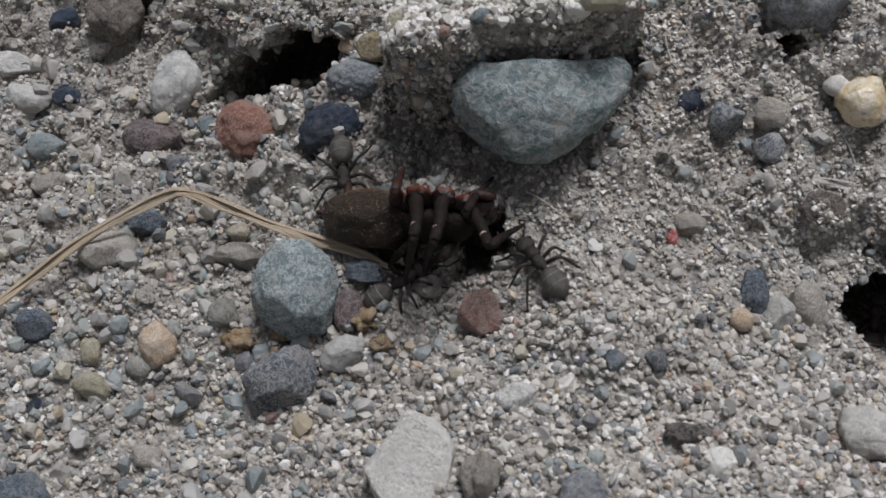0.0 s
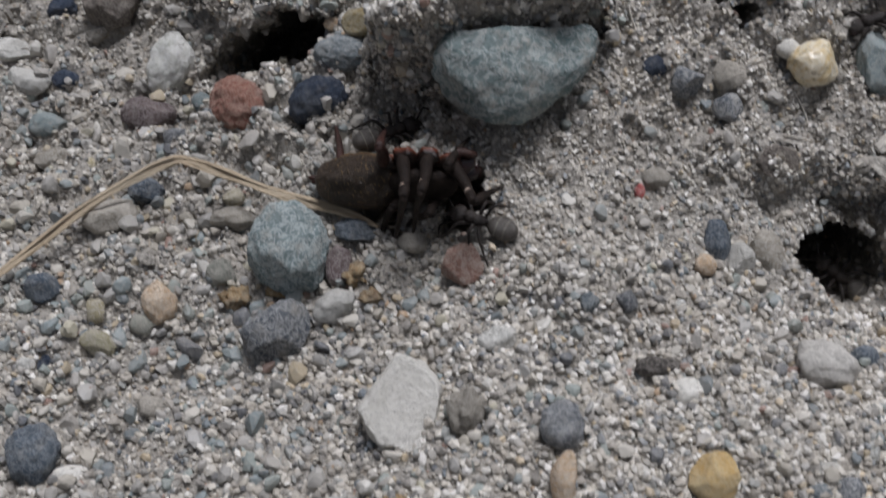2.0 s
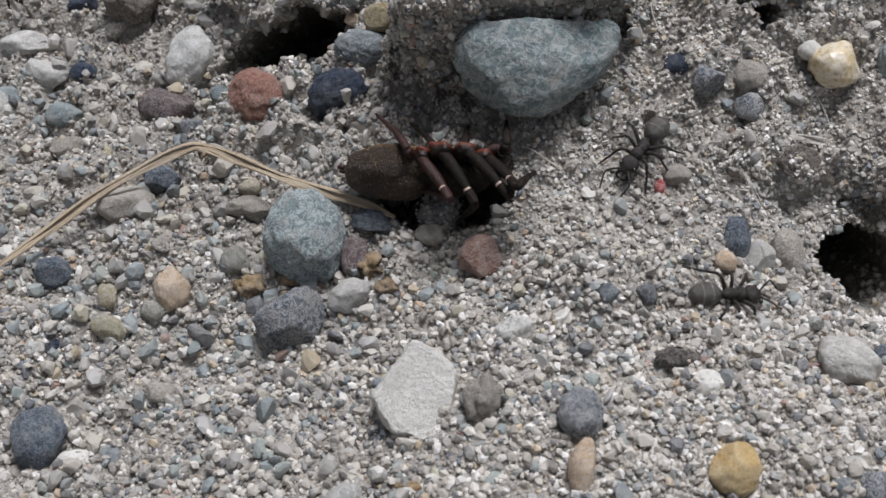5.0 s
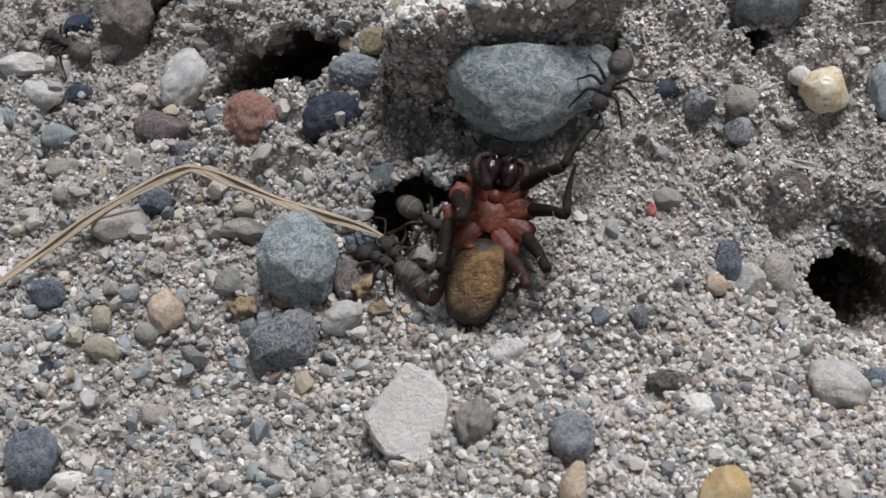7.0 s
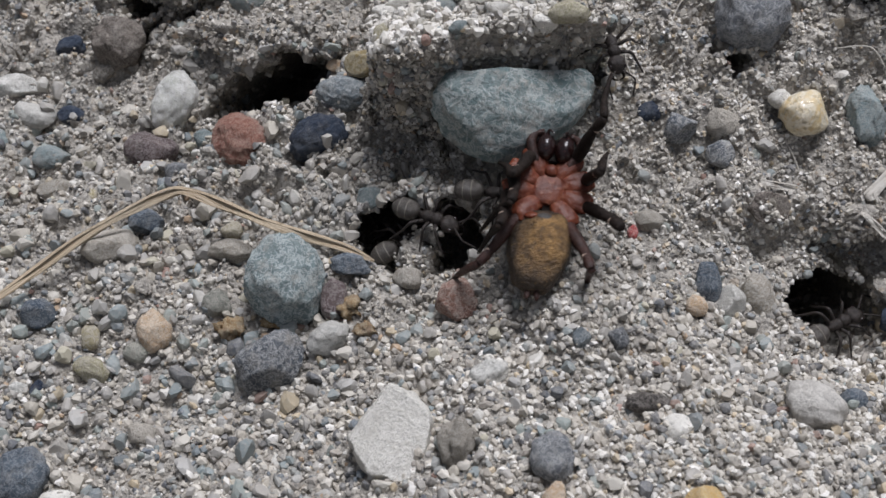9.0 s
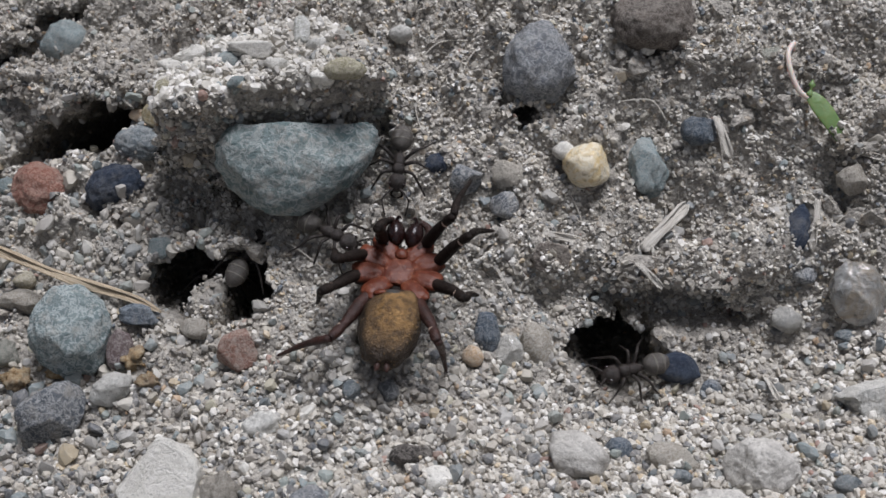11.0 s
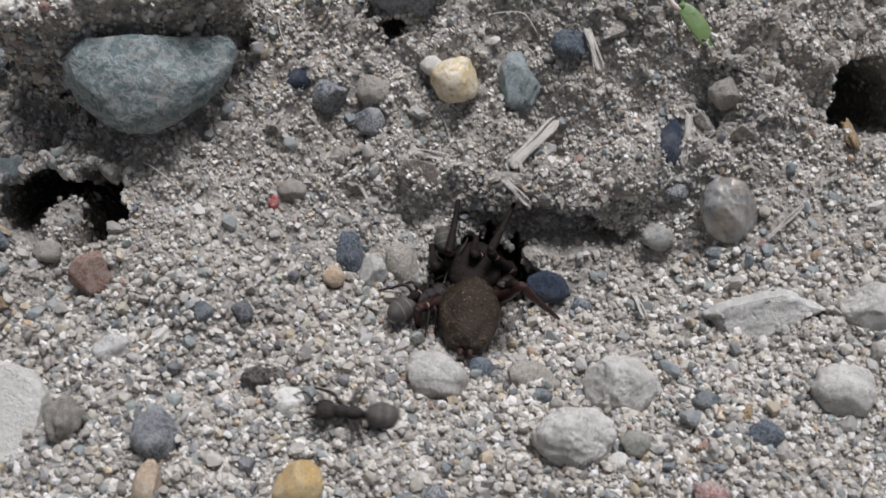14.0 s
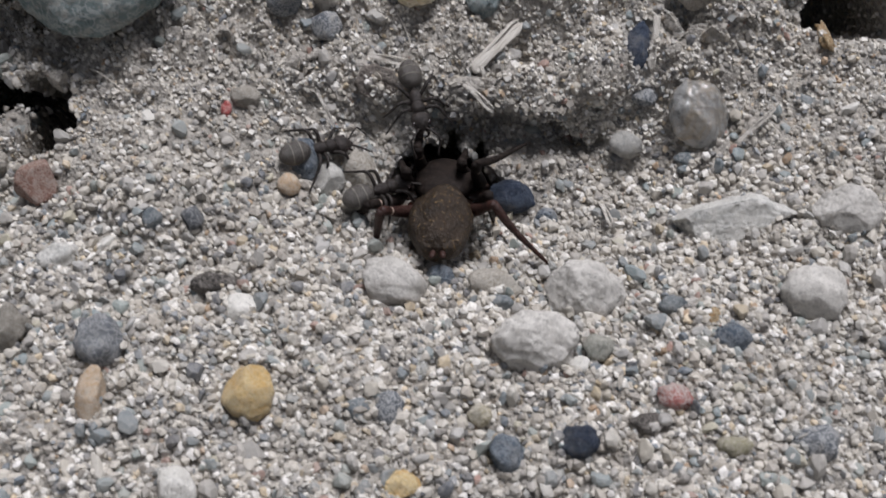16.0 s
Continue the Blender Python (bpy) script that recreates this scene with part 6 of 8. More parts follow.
    walk(leg[1], [
        (0, pose(0.00000, 0.00800, 0.00000, -28.1, 0.0, -125.6)),
        (0.6, pose(0.00000, 0.00800, 0.00000, -27.9, 0.0, -126.7)),
        (1.2, pose(0.00000, 0.00800, 0.00000, -32.8, 0.0, -124.4)),
        (1.8, pose(0.00000, 0.00800, 0.00000, -31.2, 0.0, -129.7)),
        (2.4, pose(0.00000, 0.00800, 0.00000, -30.2, 0.0, -127.2)),
        (3, pose(0.00000, 0.00800, 0.00000, -31.0, 0.0, -129.2)),
        (3.6, pose(0.00000, 0.00800, 0.00000, -33.1, 0.0, -126.7)),
        (4.2, pose(0.00000, 0.00800, 0.00000, -31.1, 0.0, -129.4)),
        (5.2, pose(0.00000, 0.00800, 0.00000, 59.1, -0.0, -140.3)),
        (6.3, pose(0.00000, 0.00800, 0.00000, 51.9, -0.0, -147.0)),
        (6.6, pose(0.00000, 0.00800, 0.00000, 5.1, -0.0, -154.2)),
        (7, pose(0.00000, 0.00800, 0.00000, -54.6, -0.0, 160.9)),
        (7.5, pose(0.00000, 0.00800, 0.00000, -55.7, 0.0, -153.1)),
        (8, pose(0.00000, 0.00800, 0.00000, -55.7, 0.0, -153.1)),
        (8.5, pose(0.00000, 0.00800, 0.00000, -59.1, 0.0, -150.1)),
        (9, pose(0.00000, 0.00800, 0.00000, -52.7, 0.0, -162.0)),
        (9.5, pose(0.00000, 0.00800, 0.00000, -53.4, 0.0, -61.5)),
        (10, pose(0.00000, 0.00800, 0.00000, -53.4, 0.0, -61.5)),
        (10.2, pose(0.00000, 0.00800, 0.00000, -53.4, 0.0, -61.5)),
        (11.2, pose(0.00000, 0.00800, 0.00000, -32.9, -0.0, -163.0)),
        (12.3, pose(0.00000, 0.00800, 0.00000, -28.4, -0.0, -172.4)),
        (12.5, pose(0.00000, 0.00800, 0.00000, -34.7, -0.0, 180.0)),
        (13, pose(0.00000, 0.00800, 0.00000, -11.3, -0.0, -169.1)),
        (13.25, pose(0.00000, 0.00800, 0.00000, -12.9, -0.0, -178.4)),
        (13.5, pose(0.00000, 0.00800, 0.00000, -4.1, -0.0, -168.8)),
        (13.75, pose(0.00000, 0.00800, 0.00000, 2.8, -0.0, -177.7)),
        (14, pose(0.00000, 0.00800, 0.00000, 14.7, 0.0, -171.1)),
        (14.5, pose(0.00000, 0.00800, 0.00000, 23.9, 0.0, -174.9)),
        (15, pose(0.00000, 0.00800, 0.00000, 32.6, 0.0, -175.7)),
        (15.5, pose(0.00000, 0.00800, 0.00000, 28.0, 0.0, -169.9)),
        (16, pose(0.00000, 0.00800, 0.00000, 21.2, 0.0, -170.7))])
    leg = spider_legs["a4"]
    walk(leg[0], [
        (0, pose(-0.00289, -0.00384, 0.00060, -2.5, 0.0, -137.3)),
        (0.6, pose(-0.00289, -0.00384, 0.00060, -0.6, 0.0, -133.2)),
        (1.2, pose(-0.00289, -0.00384, 0.00060, -1.7, 0.0, -133.4)),
        (1.8, pose(-0.00289, -0.00384, 0.00060, 1.2, 0.0, -136.0)),
        (2.4, pose(-0.00289, -0.00384, 0.00060, -0.1, 0.0, -133.3)),
        (3, pose(-0.00289, -0.00384, 0.00060, 0.8, 0.0, -137.3)),
        (3.6, pose(-0.00289, -0.00384, 0.00060, 1.2, 0.0, -137.9)),
        (4.2, pose(-0.00289, -0.00384, 0.00060, -1.7, 0.0, -133.3)),
        (5.2, pose(-0.00289, -0.00384, 0.00060, -0.6, -0.0, -94.8)),
        (6.3, pose(-0.00289, -0.00384, 0.00060, 7.3, -0.0, -100.9)),
        (6.6, pose(-0.00289, -0.00384, 0.00060, -3.3, -0.0, -142.5)),
        (7, pose(-0.00289, -0.00384, 0.00060, -4.3, -0.0, 169.3)),
        (7.5, pose(-0.00289, -0.00384, 0.00060, 4.4, 0.0, 167.0)),
        (8, pose(-0.00289, -0.00384, 0.00060, 4.4, 0.0, 167.0)),
        (8.5, pose(-0.00289, -0.00384, 0.00060, 5.2, 0.0, 169.1)),
        (9, pose(-0.00289, -0.00384, 0.00060, -5.4, 0.0, 151.6)),
        (9.5, pose(-0.00289, -0.00384, 0.00060, -1.2, 0.0, 152.3)),
        (10, pose(-0.00289, -0.00384, 0.00060, -1.2, 0.0, 152.3)),
        (10.2, pose(-0.00289, -0.00384, 0.00060, -1.2, 0.0, 152.3)),
        (11.2, pose(-0.00289, -0.00384, 0.00060, 3.3, -0.0, 156.0)),
        (12.3, pose(-0.00289, -0.00384, 0.00060, 6.3, -0.0, 164.7)),
        (12.5, pose(-0.00289, -0.00384, 0.00060, 4.8, -0.0, 161.1)),
        (13, pose(-0.00289, -0.00384, 0.00060, 27.6, -0.0, 147.3)),
        (13.25, pose(-0.00289, -0.00384, 0.00060, 20.6, -0.0, 139.6)),
        (13.5, pose(-0.00289, -0.00384, 0.00060, 13.3, -0.0, 126.5)),
        (13.75, pose(-0.00289, -0.00384, 0.00060, -5.6, -0.0, 125.4)),
        (14, pose(-0.00289, -0.00384, 0.00060, -49.6, 0.0, 139.9)),
        (14.5, pose(-0.00289, -0.00384, 0.00060, -39.2, 0.0, 127.4)),
        (15, pose(-0.00289, -0.00384, 0.00060, -38.2, 0.0, 116.7)),
        (15.5, pose(-0.00289, -0.00384, 0.00060, -36.5, 0.0, 128.6)),
        (16, pose(-0.00289, -0.00384, 0.00060, -35.0, 0.0, 149.9))])
    walk(leg[1], [
        (0, pose(0.00000, 0.00800, 0.00000, 65.0, 0.0, -100.5)),
        (0.6, pose(0.00000, 0.00800, 0.00000, 61.7, 0.0, -98.7)),
        (1.2, pose(0.00000, 0.00800, 0.00000, 65.0, 0.0, -98.3)),
        (1.8, pose(0.00000, 0.00800, 0.00000, 65.5, 0.0, -98.0)),
        (2.4, pose(0.00000, 0.00800, 0.00000, 64.8, 0.0, -98.8)),
        (3, pose(0.00000, 0.00800, 0.00000, 62.1, 0.0, -99.9)),
        (3.6, pose(0.00000, 0.00800, 0.00000, 62.9, 0.0, -99.2)),
        (4.2, pose(0.00000, 0.00800, 0.00000, 64.9, 0.0, -100.8)),
        (5.2, pose(0.00000, 0.00800, 0.00000, 48.5, -0.0, -124.9)),
        (6.3, pose(0.00000, 0.00800, 0.00000, 47.3, -0.0, -120.8)),
        (6.6, pose(0.00000, 0.00800, 0.00000, -15.4, -0.0, -134.6)),
        (7, pose(0.00000, 0.00800, 0.00000, -51.1, -0.0, -107.2)),
        (7.5, pose(0.00000, 0.00800, 0.00000, -67.7, 0.0, -79.0)),
        (8, pose(0.00000, 0.00800, 0.00000, -67.7, 0.0, -79.0)),
        (8.5, pose(0.00000, 0.00800, 0.00000, -64.7, 0.0, -67.5)),
        (9, pose(0.00000, 0.00800, 0.00000, -64.1, 0.0, -55.5)),
        (9.5, pose(0.00000, 0.00800, 0.00000, -64.1, 0.0, -53.4)),
        (10, pose(0.00000, 0.00800, 0.00000, -64.1, 0.0, -53.4)),
        (10.2, pose(0.00000, 0.00800, 0.00000, -64.1, 0.0, -53.4)),
        (11.2, pose(0.00000, 0.00800, 0.00000, -36.8, -0.0, -75.6)),
        (12.3, pose(0.00000, 0.00800, 0.00000, -37.4, -0.0, -61.1)),
        (12.5, pose(0.00000, 0.00800, 0.00000, -37.4, -0.0, -53.3)),
        (13, pose(0.00000, 0.00800, 0.00000, -26.7, -0.0, -88.3)),
        (13.25, pose(0.00000, 0.00800, 0.00000, -29.5, -0.0, -73.6)),
        (13.5, pose(0.00000, 0.00800, 0.00000, -26.9, -0.0, -37.6)),
        (13.75, pose(0.00000, 0.00800, 0.00000, 23.3, -0.0, -24.4)),
        (14, pose(0.00000, 0.00800, 0.00000, 40.9, 0.0, -134.4)),
        (14.5, pose(0.00000, 0.00800, 0.00000, 67.0, 0.0, -138.6)),
        (15, pose(0.00000, 0.00800, 0.00000, 77.6, 0.0, 102.5)),
        (15.5, pose(0.00000, 0.00800, 0.00000, 58.0, 0.0, -136.5)),
        (16, pose(0.00000, 0.00800, 0.00000, 63.7, 0.0, -95.8))])
    leg = spider_legs["b1"]
    walk(leg[0], [
        (0, pose(0.00249, 0.00434, 0.00060, -54.7, 0.0, -39.6)),
        (0.6, pose(0.00249, 0.00434, 0.00060, -56.0, 0.0, -34.9)),
        (1.2, pose(0.00249, 0.00434, 0.00060, -53.3, 0.0, -34.6)),
        (1.8, pose(0.00249, 0.00434, 0.00060, -58.2, 0.0, -36.5)),
        (2.4, pose(0.00249, 0.00434, 0.00060, -53.6, 0.0, -36.2)),
        (3, pose(0.00249, 0.00434, 0.00060, -56.9, 0.0, -39.9)),
        (3.6, pose(0.00249, 0.00434, 0.00060, -53.3, 0.0, -35.0)),
        (4.2, pose(0.00249, 0.00434, 0.00060, -54.9, 0.0, -37.9)),
        (5.2, pose(0.00249, 0.00434, 0.00060, -42.7, -0.0, -46.1)),
        (6.3, pose(0.00249, 0.00434, 0.00060, -35.2, -0.0, -41.9)),
        (6.6, pose(0.00249, 0.00434, 0.00060, 9.7, -0.0, -65.3)),
        (7, pose(0.00249, 0.00434, 0.00060, 52.4, -0.0, -67.9)),
        (7.5, pose(0.00249, 0.00434, 0.00060, 74.3, 0.0, -138.6)),
        (8, pose(0.00249, 0.00434, 0.00060, 74.3, 0.0, -138.6)),
        (8.5, pose(0.00249, 0.00434, 0.00060, 73.7, 0.0, -97.8)),
        (9, pose(0.00249, 0.00434, 0.00060, 64.8, 0.0, -37.7)),
        (9.5, pose(0.00249, 0.00434, 0.00060, 77.7, 0.0, -47.5)),
        (10, pose(0.00249, 0.00434, 0.00060, 77.7, 0.0, -47.5)),
        (10.2, pose(0.00249, 0.00434, 0.00060, 77.7, 0.0, -47.5)),
        (11.2, pose(0.00249, 0.00434, 0.00060, 61.0, -0.0, -98.0)),
        (12.3, pose(0.00249, 0.00434, 0.00060, 34.0, -0.0, -65.4)),
        (12.5, pose(0.00249, 0.00434, 0.00060, 35.3, -0.0, -58.7)),
        (13, pose(0.00249, 0.00434, 0.00060, 30.2, -0.0, -116.2)),
        (13.25, pose(0.00249, 0.00434, 0.00060, 29.4, -0.0, -126.1)),
        (13.5, pose(0.00249, 0.00434, 0.00060, 3.4, -0.0, -132.7)),
        (13.75, pose(0.00249, 0.00434, 0.00060, 0.4, -0.0, -147.6)),
        (14, pose(0.00249, 0.00434, 0.00060, -40.9, 0.0, -176.0)),
        (14.5, pose(0.00249, 0.00434, 0.00060, -37.5, 0.0, -173.5)),
        (15, pose(0.00249, 0.00434, 0.00060, -38.3, 0.0, 172.6)),
        (15.5, pose(0.00249, 0.00434, 0.00060, -45.1, 0.0, 176.9)),
        (16, pose(0.00249, 0.00434, 0.00060, -53.2, 0.0, -173.3))])
    walk(leg[1], [
        (0, pose(0.00000, 0.00800, 0.00000, 12.7, 0.0, 133.9)),
        (0.6, pose(0.00000, 0.00800, 0.00000, 12.1, 0.0, 132.6)),
        (1.2, pose(0.00000, 0.00800, 0.00000, 9.7, 0.0, 130.8)),
        (1.8, pose(0.00000, 0.00800, 0.00000, 9.9, 0.0, 131.0)),
        (2.4, pose(0.00000, 0.00800, 0.00000, 10.9, 0.0, 129.7)),
        (3, pose(0.00000, 0.00800, 0.00000, 12.1, 0.0, 131.1)),
        (3.6, pose(0.00000, 0.00800, 0.00000, 8.7, 0.0, 130.6)),
        (4.2, pose(0.00000, 0.00800, 0.00000, 10.1, 0.0, 131.6)),
        (5.2, pose(0.00000, 0.00800, 0.00000, 10.8, -0.0, 137.0)),
        (6.3, pose(0.00000, 0.00800, 0.00000, 31.2, -0.0, 127.1)),
        (6.6, pose(0.00000, 0.00800, 0.00000, 14.5, -0.0, 98.0)),
        (7, pose(0.00000, 0.00800, 0.00000, -43.8, 0.0, 83.2)),
        (7.5, pose(0.00000, 0.00800, 0.00000, 2.0, 0.0, 150.3)),
        (8, pose(0.00000, 0.00800, 0.00000, 2.0, 0.0, 150.3)),
        (8.5, pose(0.00000, 0.00800, 0.00000, -11.1, 0.0, 135.6)),
        (9, pose(0.00000, 0.00800, 0.00000, -55.6, 0.0, 94.9)),
        (9.5, pose(0.00000, 0.00800, 0.00000, -41.8, 0.0, 115.4)),
        (10, pose(0.00000, 0.00800, 0.00000, -41.8, 0.0, 115.4)),
        (10.2, pose(0.00000, 0.00800, 0.00000, -41.8, 0.0, 115.4)),
        (11.2, pose(0.00000, 0.00800, 0.00000, -8.2, -0.0, 104.0)),
        (12.3, pose(0.00000, 0.00800, 0.00000, -20.2, 0.0, 65.3)),
        (12.5, pose(0.00000, 0.00800, 0.00000, -33.9, 0.0, 54.3)),
        (13, pose(0.00000, 0.00800, 0.00000, -3.0, 0.0, 89.6)),
        (13.25, pose(0.00000, 0.00800, 0.00000, -10.8, -0.0, 109.8)),
        (13.5, pose(0.00000, 0.00800, 0.00000, -3.4, -0.0, 127.6)),
        (13.75, pose(0.00000, 0.00800, 0.00000, -15.3, -0.0, 138.8)),
        (14, pose(0.00000, 0.00800, 0.00000, -52.4, 0.0, -179.0)),
        (14.5, pose(0.00000, 0.00800, 0.00000, -50.8, 0.0, 164.3)),
        (15, pose(0.00000, 0.00800, 0.00000, -49.1, 0.0, -170.5)),
        (15.5, pose(0.00000, 0.00800, 0.00000, -45.9, 0.0, 175.4)),
        (16, pose(0.00000, 0.00800, 0.00000, -49.1, 0.0, 171.1))])
    leg = spider_legs["b2"]
    walk(leg[0], [
        (0, pose(0.00436, 0.00197, 0.00060, -63.8, 0.0, -82.9)),
        (0.6, pose(0.00436, 0.00197, 0.00060, -62.3, 0.0, -82.4)),
        (1.2, pose(0.00436, 0.00197, 0.00060, -61.7, 0.0, -80.0)),
        (1.8, pose(0.00436, 0.00197, 0.00060, -58.6, 0.0, -83.9)),
        (2.4, pose(0.00436, 0.00197, 0.00060, -61.5, 0.0, -84.0)),
        (3, pose(0.00436, 0.00197, 0.00060, -59.9, 0.0, -79.1)),
        (3.6, pose(0.00436, 0.00197, 0.00060, -62.7, 0.0, -80.4)),
        (4.2, pose(0.00436, 0.00197, 0.00060, -62.1, 0.0, -84.9)),
        (5.2, pose(0.00436, 0.00197, 0.00060, -46.5, 0.0, 5.2)),
        (6.3, pose(0.00436, 0.00197, 0.00060, -43.8, -0.0, -12.1)),
        (6.6, pose(0.00436, 0.00197, 0.00060, -15.7, -0.0, -46.2)),
        (7, pose(0.00436, 0.00197, 0.00060, 56.5, -0.0, -106.9)),
        (7.5, pose(0.00436, 0.00197, 0.00060, 65.0, 0.0, -157.2)),
        (8, pose(0.00436, 0.00197, 0.00060, 65.0, 0.0, -157.2)),
        (8.5, pose(0.00436, 0.00197, 0.00060, 70.1, 0.0, -140.6)),
        (9, pose(0.00436, 0.00197, 0.00060, 73.2, 0.0, -163.8)),
        (9.5, pose(0.00436, 0.00197, 0.00060, 79.1, 0.0, -124.2)),
        (10, pose(0.00436, 0.00197, 0.00060, 79.1, 0.0, -124.2)),
        (10.2, pose(0.00436, 0.00197, 0.00060, 79.1, 0.0, -124.2)),
        (11.2, pose(0.00436, 0.00197, 0.00060, 54.2, -0.0, -91.7)),
        (12.3, pose(0.00436, 0.00197, 0.00060, 34.7, -0.0, -62.0)),
        (12.5, pose(0.00436, 0.00197, 0.00060, 40.2, -0.0, -53.2)),
        (13, pose(0.00436, 0.00197, 0.00060, 44.1, -0.0, -142.2)),
        (13.25, pose(0.00436, 0.00197, 0.00060, 45.7, -0.0, -155.5)),
        (13.5, pose(0.00436, 0.00197, 0.00060, 26.4, -0.0, -162.7)),
        (13.75, pose(0.00436, 0.00197, 0.00060, 19.0, -0.0, -171.1)),
        (14, pose(0.00436, 0.00197, 0.00060, -40.1, 0.0, -180.0)),
        (14.5, pose(0.00436, 0.00197, 0.00060, -44.5, 0.0, 178.8)),
        (15, pose(0.00436, 0.00197, 0.00060, -45.3, 0.0, 172.9)),
        (15.5, pose(0.00436, 0.00197, 0.00060, -44.1, 0.0, 174.5)),
        (16, pose(0.00436, 0.00197, 0.00060, -42.4, 0.0, 178.0))])
    walk(leg[1], [
        (0, pose(0.00000, 0.00800, 0.00000, -56.9, 0.0, -154.1)),
        (0.6, pose(0.00000, 0.00800, 0.00000, -60.5, 0.0, -153.5)),
        (1.2, pose(0.00000, 0.00800, 0.00000, -60.1, 0.0, -153.7)),
        (1.8, pose(0.00000, 0.00800, 0.00000, -58.8, 0.0, -153.6)),
        (2.4, pose(0.00000, 0.00800, 0.00000, -58.0, 0.0, -154.4)),
        (3, pose(0.00000, 0.00800, 0.00000, -60.9, 0.0, -155.6)),
        (3.6, pose(0.00000, 0.00800, 0.00000, -60.9, 0.0, -153.0)),
        (4.2, pose(0.00000, 0.00800, 0.00000, -59.3, 0.0, -151.3)),
        (5.2, pose(0.00000, 0.00800, 0.00000, 34.8, -0.0, 122.9)),
        (6.3, pose(0.00000, 0.00800, 0.00000, 21.6, -0.0, 124.1)),
        (6.6, pose(0.00000, 0.00800, 0.00000, 26.6, -0.0, 138.9)),
        (7, pose(0.00000, 0.00800, 0.00000, -3.6, -0.0, 130.4)),
        (7.5, pose(0.00000, 0.00800, 0.00000, 21.2, 0.0, 145.3)),
        (8, pose(0.00000, 0.00800, 0.00000, 21.2, 0.0, 145.3)),
        (8.5, pose(0.00000, 0.00800, 0.00000, 13.5, 0.0, 144.3)),
        (9, pose(0.00000, 0.00800, 0.00000, 25.2, 0.0, 159.4)),
        (9.5, pose(0.00000, 0.00800, 0.00000, 11.5, 0.0, 139.0)),
        (10, pose(0.00000, 0.00800, 0.00000, 11.5, 0.0, 139.0)),
        (10.2, pose(0.00000, 0.00800, 0.00000, 11.5, 0.0, 139.0)),
        (11.2, pose(0.00000, 0.00800, 0.00000, -29.2, -0.0, 119.3)),
        (12.3, pose(0.00000, 0.00800, 0.00000, -40.9, 0.0, 75.6)),
        (12.5, pose(0.00000, 0.00800, 0.00000, -59.6, 0.0, 51.0)),
        (13, pose(0.00000, 0.00800, 0.00000, -18.1, -0.0, 146.1)),
        (13.25, pose(0.00000, 0.00800, 0.00000, -14.9, -0.0, 148.8)),
        (13.5, pose(0.00000, 0.00800, 0.00000, -16.4, -0.0, 163.8)),
        (13.75, pose(0.00000, 0.00800, 0.00000, -17.0, -0.0, 163.3)),
        (14, pose(0.00000, 0.00800, 0.00000, -21.2, 0.0, 170.6)),
        (14.5, pose(0.00000, 0.00800, 0.00000, -16.8, 0.0, 166.8)),
        (15, pose(0.00000, 0.00800, 0.00000, -14.9, 0.0, 171.0)),
        (15.5, pose(0.00000, 0.00800, 0.00000, -15.9, 0.0, 170.9)),
        (16, pose(0.00000, 0.00800, 0.00000, -20.7, 0.0, 171.3))])
    leg = spider_legs["b3"]
